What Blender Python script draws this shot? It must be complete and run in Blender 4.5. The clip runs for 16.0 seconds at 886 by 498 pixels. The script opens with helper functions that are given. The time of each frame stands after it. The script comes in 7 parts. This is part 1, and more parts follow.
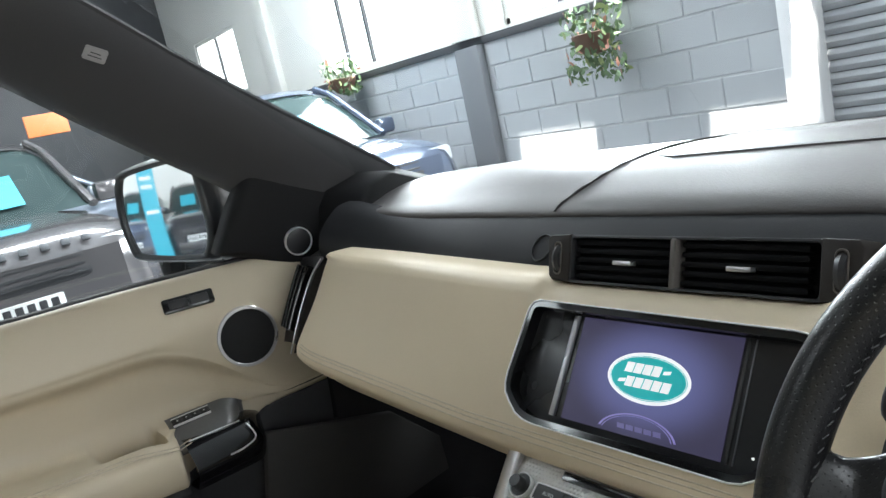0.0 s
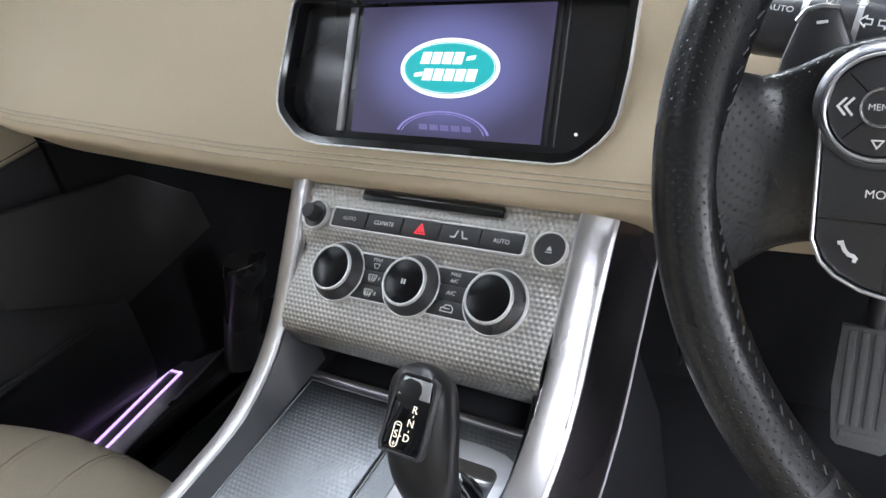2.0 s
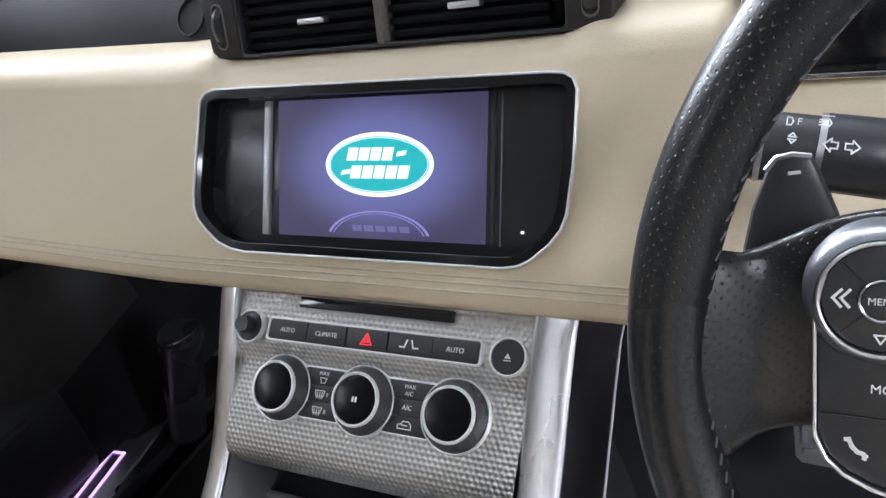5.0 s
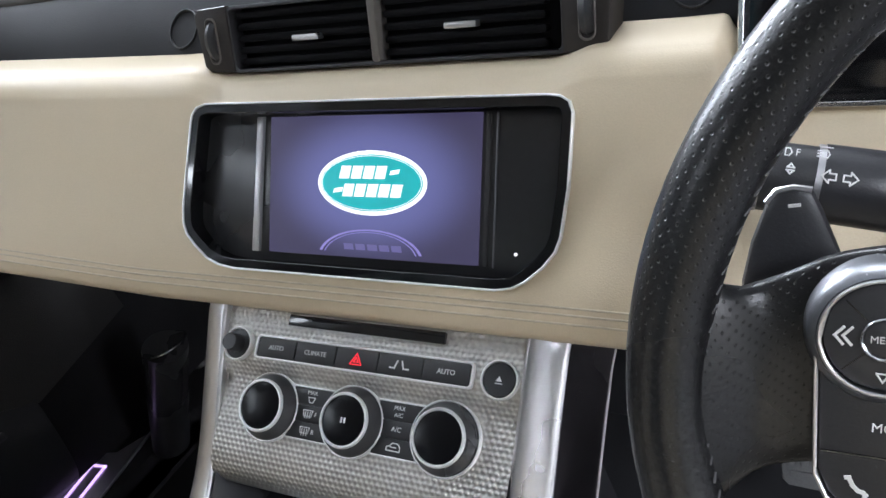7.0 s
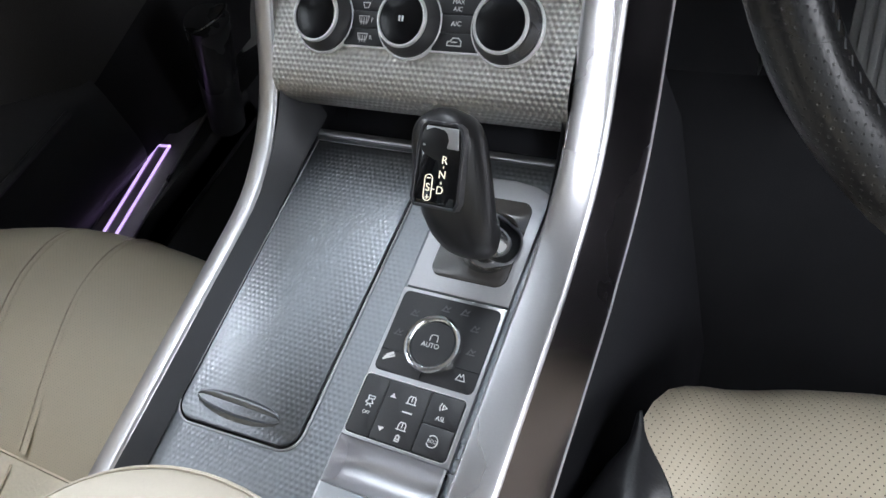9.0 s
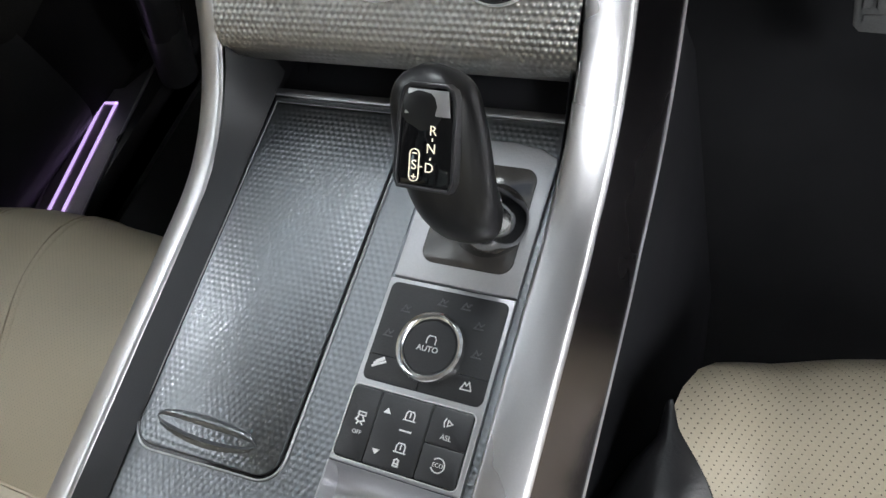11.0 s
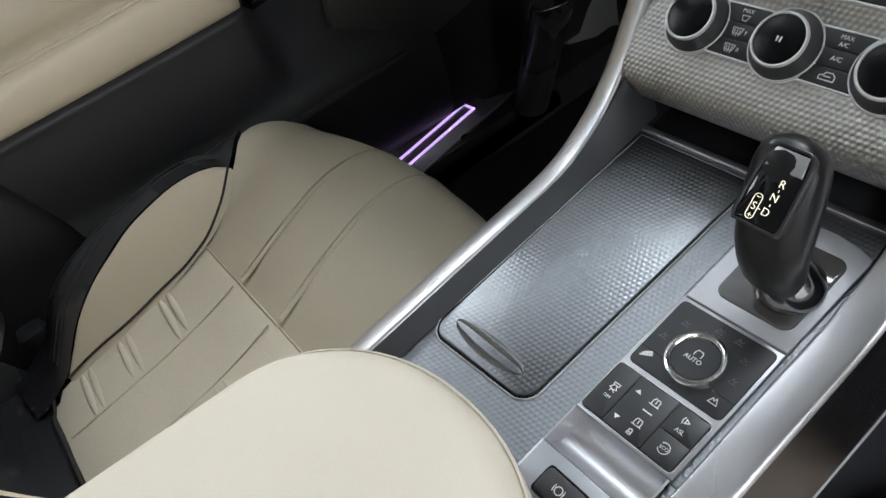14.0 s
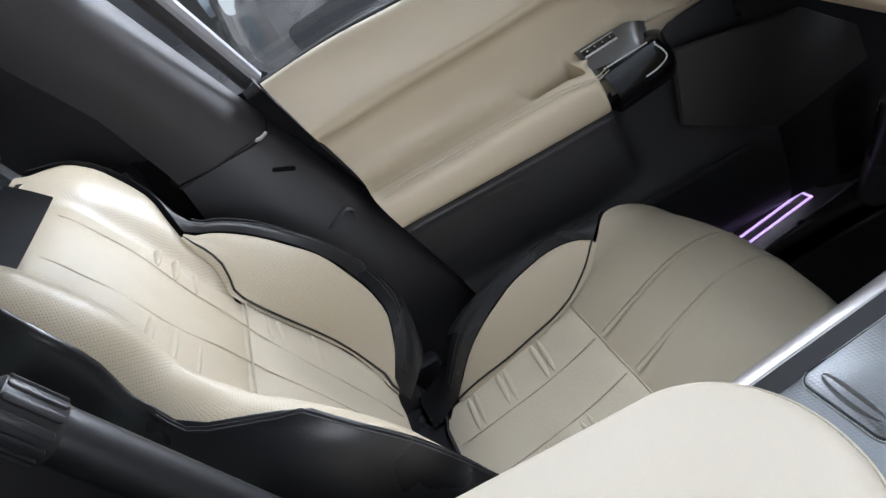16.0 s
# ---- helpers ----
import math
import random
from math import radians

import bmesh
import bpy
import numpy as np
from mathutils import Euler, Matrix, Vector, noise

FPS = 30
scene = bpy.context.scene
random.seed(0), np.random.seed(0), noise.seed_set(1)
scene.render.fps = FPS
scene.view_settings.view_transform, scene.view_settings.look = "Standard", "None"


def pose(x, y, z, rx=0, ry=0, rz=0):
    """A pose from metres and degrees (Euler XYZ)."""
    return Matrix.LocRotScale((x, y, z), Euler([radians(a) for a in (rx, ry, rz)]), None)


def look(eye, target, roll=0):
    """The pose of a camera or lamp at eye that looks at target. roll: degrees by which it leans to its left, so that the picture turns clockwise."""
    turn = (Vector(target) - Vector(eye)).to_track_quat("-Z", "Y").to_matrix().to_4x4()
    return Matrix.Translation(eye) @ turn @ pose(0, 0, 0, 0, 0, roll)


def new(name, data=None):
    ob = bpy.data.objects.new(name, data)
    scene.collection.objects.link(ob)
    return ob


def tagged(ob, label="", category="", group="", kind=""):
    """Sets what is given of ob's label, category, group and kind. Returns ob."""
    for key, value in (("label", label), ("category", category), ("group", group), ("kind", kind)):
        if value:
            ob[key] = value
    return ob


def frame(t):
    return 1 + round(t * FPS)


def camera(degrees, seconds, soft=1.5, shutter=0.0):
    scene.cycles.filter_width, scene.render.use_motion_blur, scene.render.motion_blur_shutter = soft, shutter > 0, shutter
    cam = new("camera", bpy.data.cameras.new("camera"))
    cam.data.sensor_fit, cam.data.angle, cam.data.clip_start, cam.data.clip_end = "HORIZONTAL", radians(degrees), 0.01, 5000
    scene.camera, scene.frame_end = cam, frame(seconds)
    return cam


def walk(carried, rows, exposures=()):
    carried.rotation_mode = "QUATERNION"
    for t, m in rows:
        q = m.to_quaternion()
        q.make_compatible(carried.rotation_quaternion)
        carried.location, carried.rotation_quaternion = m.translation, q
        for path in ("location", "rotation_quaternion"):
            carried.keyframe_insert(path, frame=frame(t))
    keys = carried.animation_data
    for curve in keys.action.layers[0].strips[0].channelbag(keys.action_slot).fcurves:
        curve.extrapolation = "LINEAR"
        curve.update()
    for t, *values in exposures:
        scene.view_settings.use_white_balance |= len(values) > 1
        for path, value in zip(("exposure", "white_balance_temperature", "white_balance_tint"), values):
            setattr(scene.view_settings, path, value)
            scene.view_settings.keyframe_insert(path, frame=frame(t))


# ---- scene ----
cam = camera(60.5, 16.0)
PATH = [
    (0, (0.416, 0.237, 1.389), (-1.185, 1.375, 1.009), -12.5),
    (0.5, (0.375, 0.255, 1.385), (-1.097, 1.541, 0.96), -12.4),
    (1, (0.353, 0.264, 1.35), (-0.961, 1.594, 0.638), -12.6),
    (1.5, (0.317, 0.269, 1.323), (-0.806, 1.598, 0.337), -13.4),
    (2, (0.311, 0.266, 1.324), (-0.731, 1.57, 0.222), -14.4),
    (2.5, (0.31, 0.27, 1.328), (-0.708, 1.539, 0.165), -16.1),
    (3, (0.307, 0.269, 1.327), (-0.7, 1.495, 0.11), -17.9),
    (3.5, (0.304, 0.266, 1.328), (-0.693, 1.46, 0.07), -19.6),
    (4, (0.3, 0.279, 1.339), (-0.691, 1.474, 0.078), -20.6),
    (4.5, (0.285, 0.337, 1.362), (-0.658, 1.635, 0.169), -19.7),
    (4.7, (0.283, 0.336, 1.364), (-0.639, 1.67, 0.194), -18.9),
    (6.8, (0.276, 0.342, 1.369), (-0.599, 1.753, 0.254), -15.7),
    (7, (0.276, 0.341, 1.368), (-0.599, 1.738, 0.234), -16.0),
    (7.5, (0.278, 0.33, 1.35), (-0.595, 1.639, 0.115), -17.5),
    (8, (0.275, 0.312, 1.329), (-0.597, 1.419, -0.09), -21.8),
    (8.5, (0.272, 0.298, 1.319), (-0.611, 1.222, -0.22), -26.6),
    (9, (0.27, 0.283, 1.315), (-0.612, 1.097, -0.285), -29.5),
    (9.2, (0.269, 0.278, 1.312), (-0.609, 1.071, -0.3), -30.0),
    (11.5, (0.215, 0.344, 1.264), (-0.562, 0.987, -0.463), -36.2),
    (12, (0.214, 0.341, 1.264), (-0.559, 0.942, -0.48), -37.3),
    (12.5, (0.214, 0.332, 1.26), (-0.571, 0.901, -0.49), -37.6),
    (13, (0.224, 0.307, 1.271), (-0.644, 0.875, -0.439), -33.7),
    (13.5, (0.247, 0.248, 1.313), (-0.935, 0.819, -0.197), -25.7),
    (14, (0.255, 0.234, 1.325), (-1.081, 0.74, -0.075), -25.5),
    (14.5, (0.271, 0.171, 1.363), (-1.187, 0.472, 0.028), -31.6),
    (15, (0.283, 0.158, 1.383), (-1.261, 0.305, 0.12), -35.6),
    (15.5, (0.331, 0.128, 1.45), (-1.322, 0.156, 0.324), -36.8),
    (16, (0.366, 0.12, 1.467), (-1.386, 0.154, 0.504), -33.2),
]
# the car's own axes against the level floor
LEVEL = Matrix.Translation((0, 0.6, 1.0)) @ pose(0, 0, 0, -5, 0, 0) @ Matrix.Translation((0, -0.6, -1.0))
EXPOSURES = [(0, 0.25, 6500, 10), (0.5, 0.10, 7600, 13), (1, 0.32, 7950, 15), (1.5, 0.62, 7300, 16), (2, 0.80, 6400, 16), (2.5, 0.82, 6250, 15), (4.0, 0.92, 6200, 15), (4.5, 0.82, 6250, 16), (7, 0.66, 6300, 16), (7.5, 0.68, 6300, 16), (8.5, 0.62, 6350, 15), (9.2, 0.40, 6400, 14), (11.5, 0.26, 6700, 12), (12.5, 0.25, 6700, 12), (13, 0.25, 6650, 12), (14.5, 0.30, 6500, 12), (16, 0.40, 6250, 15)]
walk(cam, [(t, look(eye, target, roll)) for t, eye, target, roll in PATH], EXPOSURES)

# ---- light ----
world = bpy.data.worlds.new("sky")
scene.world = world
world.use_nodes = True
wn = world.node_tree.nodes
sky = wn.new("ShaderNodeTexSky")
sky.sky_type, sky.sun_disc = "NISHITA", False
SUN_DIR = Vector((-0.10, 0.42, -0.90)).normalized()
sky.sun_elevation = math.asin(-SUN_DIR.z)
sky.sun_rotation = math.atan2(-SUN_DIR.x, -SUN_DIR.y)
world.node_tree.links.new(sky.outputs[0], wn["Background"].inputs[0])
wn["Background"].inputs[1].default_value = 0.15
sun = new("sun", bpy.data.lights.new("sun", "SUN"))
sun.data.energy, sun.data.angle, sun.data.color = 26.0, radians(0.6), (1.0, 0.95, 0.88)
sun.matrix_world = look((0, 0, 20), Vector((0, 0, 20)) + SUN_DIR)


def area(name, m, w, h, watts, colour=(1, 1, 1)):
    lamp = new(name, bpy.data.lights.new(name, "AREA"))
    lamp.data.shape, lamp.data.size, lamp.data.size_y = "RECTANGLE", w, h
    lamp.data.energy, lamp.data.color = watts, colour
    lamp.matrix_world = m
    return lamp


# added fill lamps under the unseen roof, a roof light, daylight in the windows
COOL = (0.88, 0.95, 1.0)
for lx, ly, lw in ((-5.2, -1.6, 60), (2.9, -2.5, 150), (0.4, -4.2, 110), (-5.5, -5.0, 110), (-6.4, 2.4, 280)):
    area("fill_lamp", look((lx, ly, 4.6), (lx, ly, 0)), 0.9, 2.4, lw, COOL)
area("fill_lamp", look((-0.5, 3.8, 4.6), (-0.3, 0.3, 0.9)), 1.8, 0.7, 105, COOL)
area("roof_light", look((-3.2, 0.0, 4.7), (-3.2, 0.0, 0)), 1.7, 2.5, 25, COOL)
# added fill panel by the solid east wall, brightens the passenger door
area("unseen_side_fill", look((5.9, 0.4, 1.9), (0, 0.1, 1.15)), 3.6, 2.2, 150, (0.92, 0.96, 1.0))
area("window_daylight", look((-6.9, 4.9, 2.8), (-6.9, 0, 2.4)), 1.5, 1.6, 320, (0.86, 0.94, 1.0))
area("window_daylight", look((-3.4, 4.9, 2.8), (-3.4, 0, 2.2)), 1.9, 1.6, 400, (0.86, 0.94, 1.0))


# ---- materials ----
def material(name, colour, rough=0.5, metal=0.0, bump=0.0, scale=200.0, vary=0.08, stain=6.0, coat=0.0, spec=0.5, emit=None, power=0.0):
    """A surface with grain at a fine scale and a slow drift of tone at a coarse one."""
    m = bpy.data.materials.new(name)
    m.use_nodes = True
    nt = m.node_tree
    n, l = nt.nodes, nt.links
    b = n["Principled BSDF"]
    b.inputs["Roughness"].default_value, b.inputs["Metallic"].default_value = rough, metal
    b.inputs["Coat Weight"].default_value, b.inputs["Specular IOR Level"].default_value = coat, spec
    tc = n.new("ShaderNodeTexCoord")
    big = n.new("ShaderNodeTexNoise")
    big.inputs["Scale"].default_value, big.inputs["Detail"].default_value = stain, 4
    l.new(tc.outputs["Object"], big.inputs["Vector"])
    fine = n.new("ShaderNodeTexNoise")
    fine.inputs["Scale"].default_value, fine.inputs["Detail"].default_value = scale, 3
    l.new(tc.outputs["Object"], fine.inputs["Vector"])
    add = n.new("ShaderNodeMath")
    add.operation = "ADD"
    l.new(big.outputs["Fac"], add.inputs[0])
    l.new(fine.outputs["Fac"], add.inputs[1])
    ramp = n.new("ShaderNodeMapRange")
    ramp.inputs["From Min"].default_value, ramp.inputs["From Max"].default_value = 0.6, 1.4
    ramp.inputs["To Min"].default_value, ramp.inputs["To Max"].default_value = 1 - vary, 1 + vary
    l.new(add.outputs[0], ramp.inputs["Value"])
    mix = n.new("ShaderNodeVectorMath")
    mix.operation = "SCALE"
    mix.inputs[0].default_value = colour
    l.new(ramp.outputs[0], mix.inputs["Scale"])
    l.new(mix.outputs[0], b.inputs["Base Color"])
    rr = n.new("ShaderNodeMapRange")
    rr.inputs["From Min"].default_value, rr.inputs["From Max"].default_value = 0.3, 0.7
    rr.inputs["To Min"].default_value, rr.inputs["To Max"].default_value = max(rough - 0.06, 0.02), rough + 0.06
    l.new(big.outputs["Fac"], rr.inputs["Value"])
    l.new(rr.outputs[0], b.inputs["Roughness"])
    if bump:
        bp = n.new("ShaderNodeBump")
        bp.inputs["Strength"].default_value, bp.inputs["Distance"].default_value = bump, 0.0006
        l.new(fine.outputs["Fac"], bp.inputs["Height"])
        l.new(bp.outputs[0], b.inputs["Normal"])
    if emit:
        b.inputs["Emission Color"].default_value = (*emit, 1)
        b.inputs["Emission Strength"].default_value = power
    return m


def pattern(m, kind, pitch, depth, angle=0.0, dark=0.0, small=0.0):
    """Adds a fine regular relief to a material: 'knurl' (lozenge pips) or 'holes' (pierced leather)."""
    nt = m.node_tree
    n, l = nt.nodes, nt.links
    b = n["Principled BSDF"]
    tc = n.new("ShaderNodeTexCoord")
    mp = n.new("ShaderNodeMapping")
    mp.inputs["Rotation"].default_value = (0, 0, angle)
    l.new(tc.outputs["UV"], mp.inputs["Vector"])
    sep = n.new("ShaderNodeSeparateXYZ")
    l.new(mp.outputs[0], sep.inputs[0])

    def math_node(op, a, c=None):
        q = n.new("ShaderNodeMath")
        q.operation = op
        for i, v in enumerate((a, c)):
            if v is None:
                continue
            if isinstance(v, (int, float)):
                q.inputs[i].default_value = v
            else:
                l.new(v, q.inputs[i])
        return q.outputs[0]
    k = 2 * math.pi / pitch
    if kind == "knurl":
        # rounded pips in staggered rows
        kk = 4 * math.pi / (math.sqrt(3) * pitch)
        px, py = math_node("MULTIPLY", sep.outputs[0], kk * math.sqrt(3) / 2), math_node("MULTIPLY", sep.outputs[1], kk / 2)
        s1 = math_node("COSINE", math_node("MULTIPLY", py, 2.0))
        s2 = math_node("COSINE", math_node("ADD", px, py))
        s3 = math_node("COSINE", math_node("SUBTRACT", px, py))
        h = math_node("ADD", math_node("ADD", s1, s2), s3)
    else:
        c1 = math_node("COSINE", math_node("MULTIPLY", math_node("ADD", sep.outputs[0], sep.outputs[1]), k))
        c2 = math_node("COSINE", math_node("MULTIPLY", math_node("SUBTRACT", sep.outputs[0], sep.outputs[1]), k))
        mr = n.new("ShaderNodeMapRange")
        mr.inputs["From Min"].default_value, mr.inputs["From Max"].default_value = 1.45 + small, 1.85 + small * 0.4
        l.new(math_node("ADD", c1, c2), mr.inputs["Value"])
        h = math_node("SUBTRACT", 1.0, mr.outputs[0])
        if dark:
            old = b.inputs["Base Color"].links[0].from_socket
            sc = n.new("ShaderNodeVectorMath")
            sc.operation = "SCALE"
            l.new(old, sc.inputs[0])
            l.new(math_node("ADD", math_node("MULTIPLY", h, dark), 1 - dark), sc.inputs["Scale"])
            l.new(sc.outputs[0], b.inputs["Base Color"])
    bp = n.new("ShaderNodeBump")
    bp.inputs["Strength"].default_value, bp.inputs["Distance"].default_value = 1.0, depth
    l.new(h, bp.inputs["Height"])
    if b.inputs["Normal"].links:
        l.new(b.inputs["Normal"].links[0].from_socket, bp.inputs["Normal"])
    l.new(bp.outputs[0], b.inputs["Normal"])
    return m


CREAM_C = (0.62, 0.535, 0.40)
CREAM = material("cream_leather", CREAM_C, 0.42, bump=0.35, scale=900, vary=0.05)
CREAM_DASH = material("cream_dash_leather", (0.65, 0.545, 0.39), 0.48, bump=0.3, scale=900, vary=0.05, spec=0.3)
CREAM_PERF = pattern(material("pierced_cream_leather", CREAM_C, 0.35, bump=0.3, scale=900, vary=0.05), "holes", 0.0048, 0.0004, 0.0, 0.6)
CREAM_FOLD = material("creased_cream_leather", (0.66, 0.585, 0.46), 0.36, bump=0.5, scale=300, vary=0.06)
LID = material("cream_lid_leather", (0.61, 0.55, 0.455), 0.5, bump=0.05, scale=700, vary=0.04, spec=0.2)
BLACK_SOFT = material("black_soft_trim", (0.03, 0.029, 0.031), 0.55, bump=0.5, scale=700, vary=0.2)
BLACK_LEATHER = material("black_leather", (0.019, 0.019, 0.021), 0.29, bump=0.25, scale=500, vary=0.2)
RIM_LEATHER = pattern(material("pierced_black_leather", (0.009, 0.009, 0.010), 0.30, bump=0.25, scale=600, vary=0.2, spec=0.45), "holes", 0.0046, 0.00016, 0.0, 0.4)
DASH_TOP = material("grey_brown_dash_leather", (0.058, 0.051, 0.049), 0.45, bump=0.4, scale=500, vary=0.12, spec=0.5)
PLASTIC = material("black_plastic", (0.026, 0.026, 0.029), 0.35, bump=0.2, scale=800, vary=0.15)
SWITCH = material("dark_grey_switch", (0.021, 0.021, 0.023), 0.42, bump=0.2, scale=900, vary=0.12)
VENT = material("matt_black_vent", (0.006, 0.006, 0.007), 0.6, vary=0.1, spec=0.08)
GLOSS = material("gloss_black", (0.008, 0.008, 0.009), 0.07, vary=0.1)
CARPET = material("black_carpet", (0.034, 0.034, 0.037), 0.95, bump=1.0, scale=1200, vary=0.4, spec=0.1)
LINER = material("dark_footwell_liner", (0.055, 0.053, 0.052), 0.8, bump=0.8, scale=500, vary=0.25)
SILVER = material("satin_silver_trim", (0.68, 0.67, 0.685), 0.32, 1.0, bump=0.08, scale=900, vary=0.04)
CHROME = material("bright_chrome", (0.88, 0.88, 0.89), 0.2, 1.0, vary=0.02)
PLATE = material("satin_grey_plate", (0.56, 0.56, 0.58), 0.40, 0.8, bump=0.15, scale=900, vary=0.06)
PLATE_DARK = material("satin_dark_plate", (0.20, 0.205, 0.22), 0.36, 0.8, bump=0.15, scale=900, vary=0.06)
BADGE_WHITE = material("lit_badge_white", (0.8, 0.8, 0.8), 0.2, emit=(0.95, 0.97, 1.0), power=0.5)
DARK_CHROME = material("smoky_chrome", (0.42, 0.42, 0.43), 0.12, 1.0, vary=0.04)
KNURL = pattern(material("textured_aluminium", (0.52, 0.505, 0.48), 0.36, 1.0, vary=0.04), "knurl", 0.0043, 0.00015)
KNURL_DARK = pattern(material("textured_grey_aluminium", (0.232, 0.240, 0.255), 0.33, 1.0, vary=0.04), "knurl", 0.0041, 0.00004)
BRIGHT = material("bright_satin_edging", (0.88, 0.88, 0.88), 0.38, 0.55, vary=0.03)
INK = material("pale_marking", (0.75, 0.75, 0.74), 0.5, vary=0.05)
RED_INK = material("lit_red_marking", (0.8, 0.03, 0.04), 0.5, emit=(1.0, 0.03, 0.05), power=0.9)
STITCH = material("grey_thread", (0.045, 0.045, 0.048), 0.6, vary=0.2)
THREAD = material("dark_thread", (0.03, 0.028, 0.026), 0.7, vary=0.2)
CREAM_THREAD = material("beige_thread", (0.54, 0.465, 0.355), 0.7, vary=0.2)
SCREEN = material("lit_screen", (0.01, 0.01, 0.015), 0.5, emit=(0.028, 0.0245, 0.059), power=1.0)
nt = SCREEN.node_tree
tc, off, mul, ln, mr, mx = (nt.nodes.new(k) for k in ("ShaderNodeTexCoord", "ShaderNodeVectorMath", "ShaderNodeVectorMath", "ShaderNodeVectorMath", "ShaderNodeMapRange", "ShaderNodeMix"))
off.operation, mul.operation, ln.operation, mx.data_type = "SUBTRACT", "MULTIPLY", "LENGTH", "RGBA"
off.inputs[1].default_value, mul.inputs[1].default_value = (0.0036, 0.6995, 1.131), (12.5, 20.0, 20.0)
mr.interpolation_type = "SMOOTHSTEP"
mr.inputs["From Min"].default_value, mr.inputs["From Max"].default_value = 0.45, 1.15
mx.inputs[6].default_value, mx.inputs[7].default_value = (0.085, 0.092, 0.225, 1), (0.030, 0.0265, 0.060, 1)
nt.links.new(tc.outputs["Object"], off.inputs[0])
nt.links.new(off.outputs[0], mul.inputs[0])
nt.links.new(mul.outputs[0], ln.inputs[0])
nt.links.new(ln.outputs["Value"], mr.inputs["Value"])
nt.links.new(mr.outputs[0], mx.inputs[0])
nt.links.new(mx.outputs[2], nt.nodes["Principled BSDF"].inputs["Emission Color"])
TEAL = material("lit_teal_badge", (0.02, 0.3, 0.3), 0.12, emit=(0.008, 0.22, 0.23), power=1.0)
LIT_WHITE = material("lit_white", (0.8, 0.8, 0.8), 0.2, emit=(0.95, 0.97, 1.0), power=0.62)
GHOST_DIM = material("fainter_lit_bar", (0.1, 0.1, 0.2), 0.2, emit=(0.075, 0.066, 0.15), power=1.0)
GHOST = material("faint_lit_arc", (0.1, 0.1, 0.2), 0.2, emit=(0.16, 0.14, 0.34), power=1.0)
SILL_LIGHT = material("lit_violet_strip", (0.8, 0.7, 0.9), 0.3, emit=(0.66, 0.46, 1.0), power=0.95)
STEEL = material("brushed_sill_steel", (0.40, 0.36, 0.41), 0.5, 0.8, bump=0.2, scale=400)
RUBBER = material("grey_pedal_rubber", (0.16, 0.16, 0.16), 0.6, bump=0.4, scale=400, vary=0.2)
MIRROR = material("mirror_glass", (0.85, 0.87, 0.9), 0.01, 1.0, vary=0.01)


def glass_material(name, tint, rough=0.0):
    m = bpy.data.materials.new(name)
    m.use_nodes = True
    n, l = m.node_tree.nodes, m.node_tree.links
    n.remove(n["Principled BSDF"])
    t, g, mx, f, p, q = (n.new("ShaderNodeBsdfTransparent"), n.new("ShaderNodeBsdfGlossy"), n.new("ShaderNodeMixShader"), n.new("ShaderNodeLayerWeight"), n.new("ShaderNodeMath"), n.new("ShaderNodeMath"))
    t.inputs[0].default_value = (*tint, 1)
    g.inputs["Roughness"].default_value = rough
    p.operation, q.operation = "POWER", "MULTIPLY_ADD"
    p.inputs[1].default_value, q.inputs[1].default_value, q.inputs[2].default_value = 4.0, 0.6, 0.035
    l.new(f.outputs["Facing"], p.inputs[0])
    l.new(p.outputs[0], q.inputs[0])
    l.new(q.outputs[0], mx.inputs[0])
    l.new(t.outputs[0], mx.inputs[1])
    l.new(g.outputs[0], mx.inputs[2])
    l.new(mx.outputs[0], n["Material Output"].inputs[0])
    return m


GLASS = glass_material("clear_glass", (0.9, 0.93, 0.92))
DARK_GLASS = glass_material("tinted_glass", (0.25, 0.3, 0.3))


# ---- building helpers ----
def finish(name, bm, mat, parent=None, label="", smooth=38):
    me = bpy.data.meshes.new(name)
    bmesh.ops.recalc_face_normals(bm, faces=bm.faces)
    bm.to_mesh(me)
    bm.free()
    me.materials.append(mat)
    me.shade_smooth()
    me.set_sharp_from_angle(angle=radians(smooth))
    ob = new(name, me)
    if parent is not None:
        ob.parent = parent
    if label:
        ob["label"] = label
    return ob


part = finish


def thing(name, label, category, group="", kind="", at=None):
    """A thing of several parts: in the car (at None), or standing at a place of the showroom."""
    e = new(name)
    e.empty_display_size = 0.05
    e.matrix_basis = LEVEL if at is None else Matrix.Translation(at)
    return tagged(e, label, category, group, kind)


def rows_mesh(rows, loop=False, caps=False, uv=True):
    """A skin over rows of points. loop: each row closes on itself."""
    bm = bmesh.new()
    vs = [[bm.verts.new(p) for p in r] for r in rows]
    n = len(rows[0])
    layer = bm.loops.layers.uv.new("UVMap") if uv else None
    ulen = [0.0]
    for j in range(1, n + 1):
        mid = rows[len(rows) // 2]
        ulen.append(ulen[-1] + (Vector(mid[j % n]) - Vector(mid[j - 1])).length)
    vlen = [0.0]
    for i in range(1, len(rows)):
        vlen.append(vlen[-1] + (Vector(rows[i][n // 2]) - Vector(rows[i - 1][n // 2])).length)
    for i in range(len(rows) - 1):
        for j in range(n if loop else n - 1):
            k = (j + 1) % n
            f = bm.faces.new((vs[i][j], vs[i][k], vs[i + 1][k], vs[i + 1][j]))
            if layer:
                for lp, c in zip(f.loops, ((ulen[j], vlen[i]), (ulen[j + 1], vlen[i]), (ulen[j + 1], vlen[i + 1]), (ulen[j], vlen[i + 1]))):
                    lp[layer].uv = c
    if caps and loop:
        bm.faces.new(vs[0])
        bm.faces.new(vs[-1])
    return bm


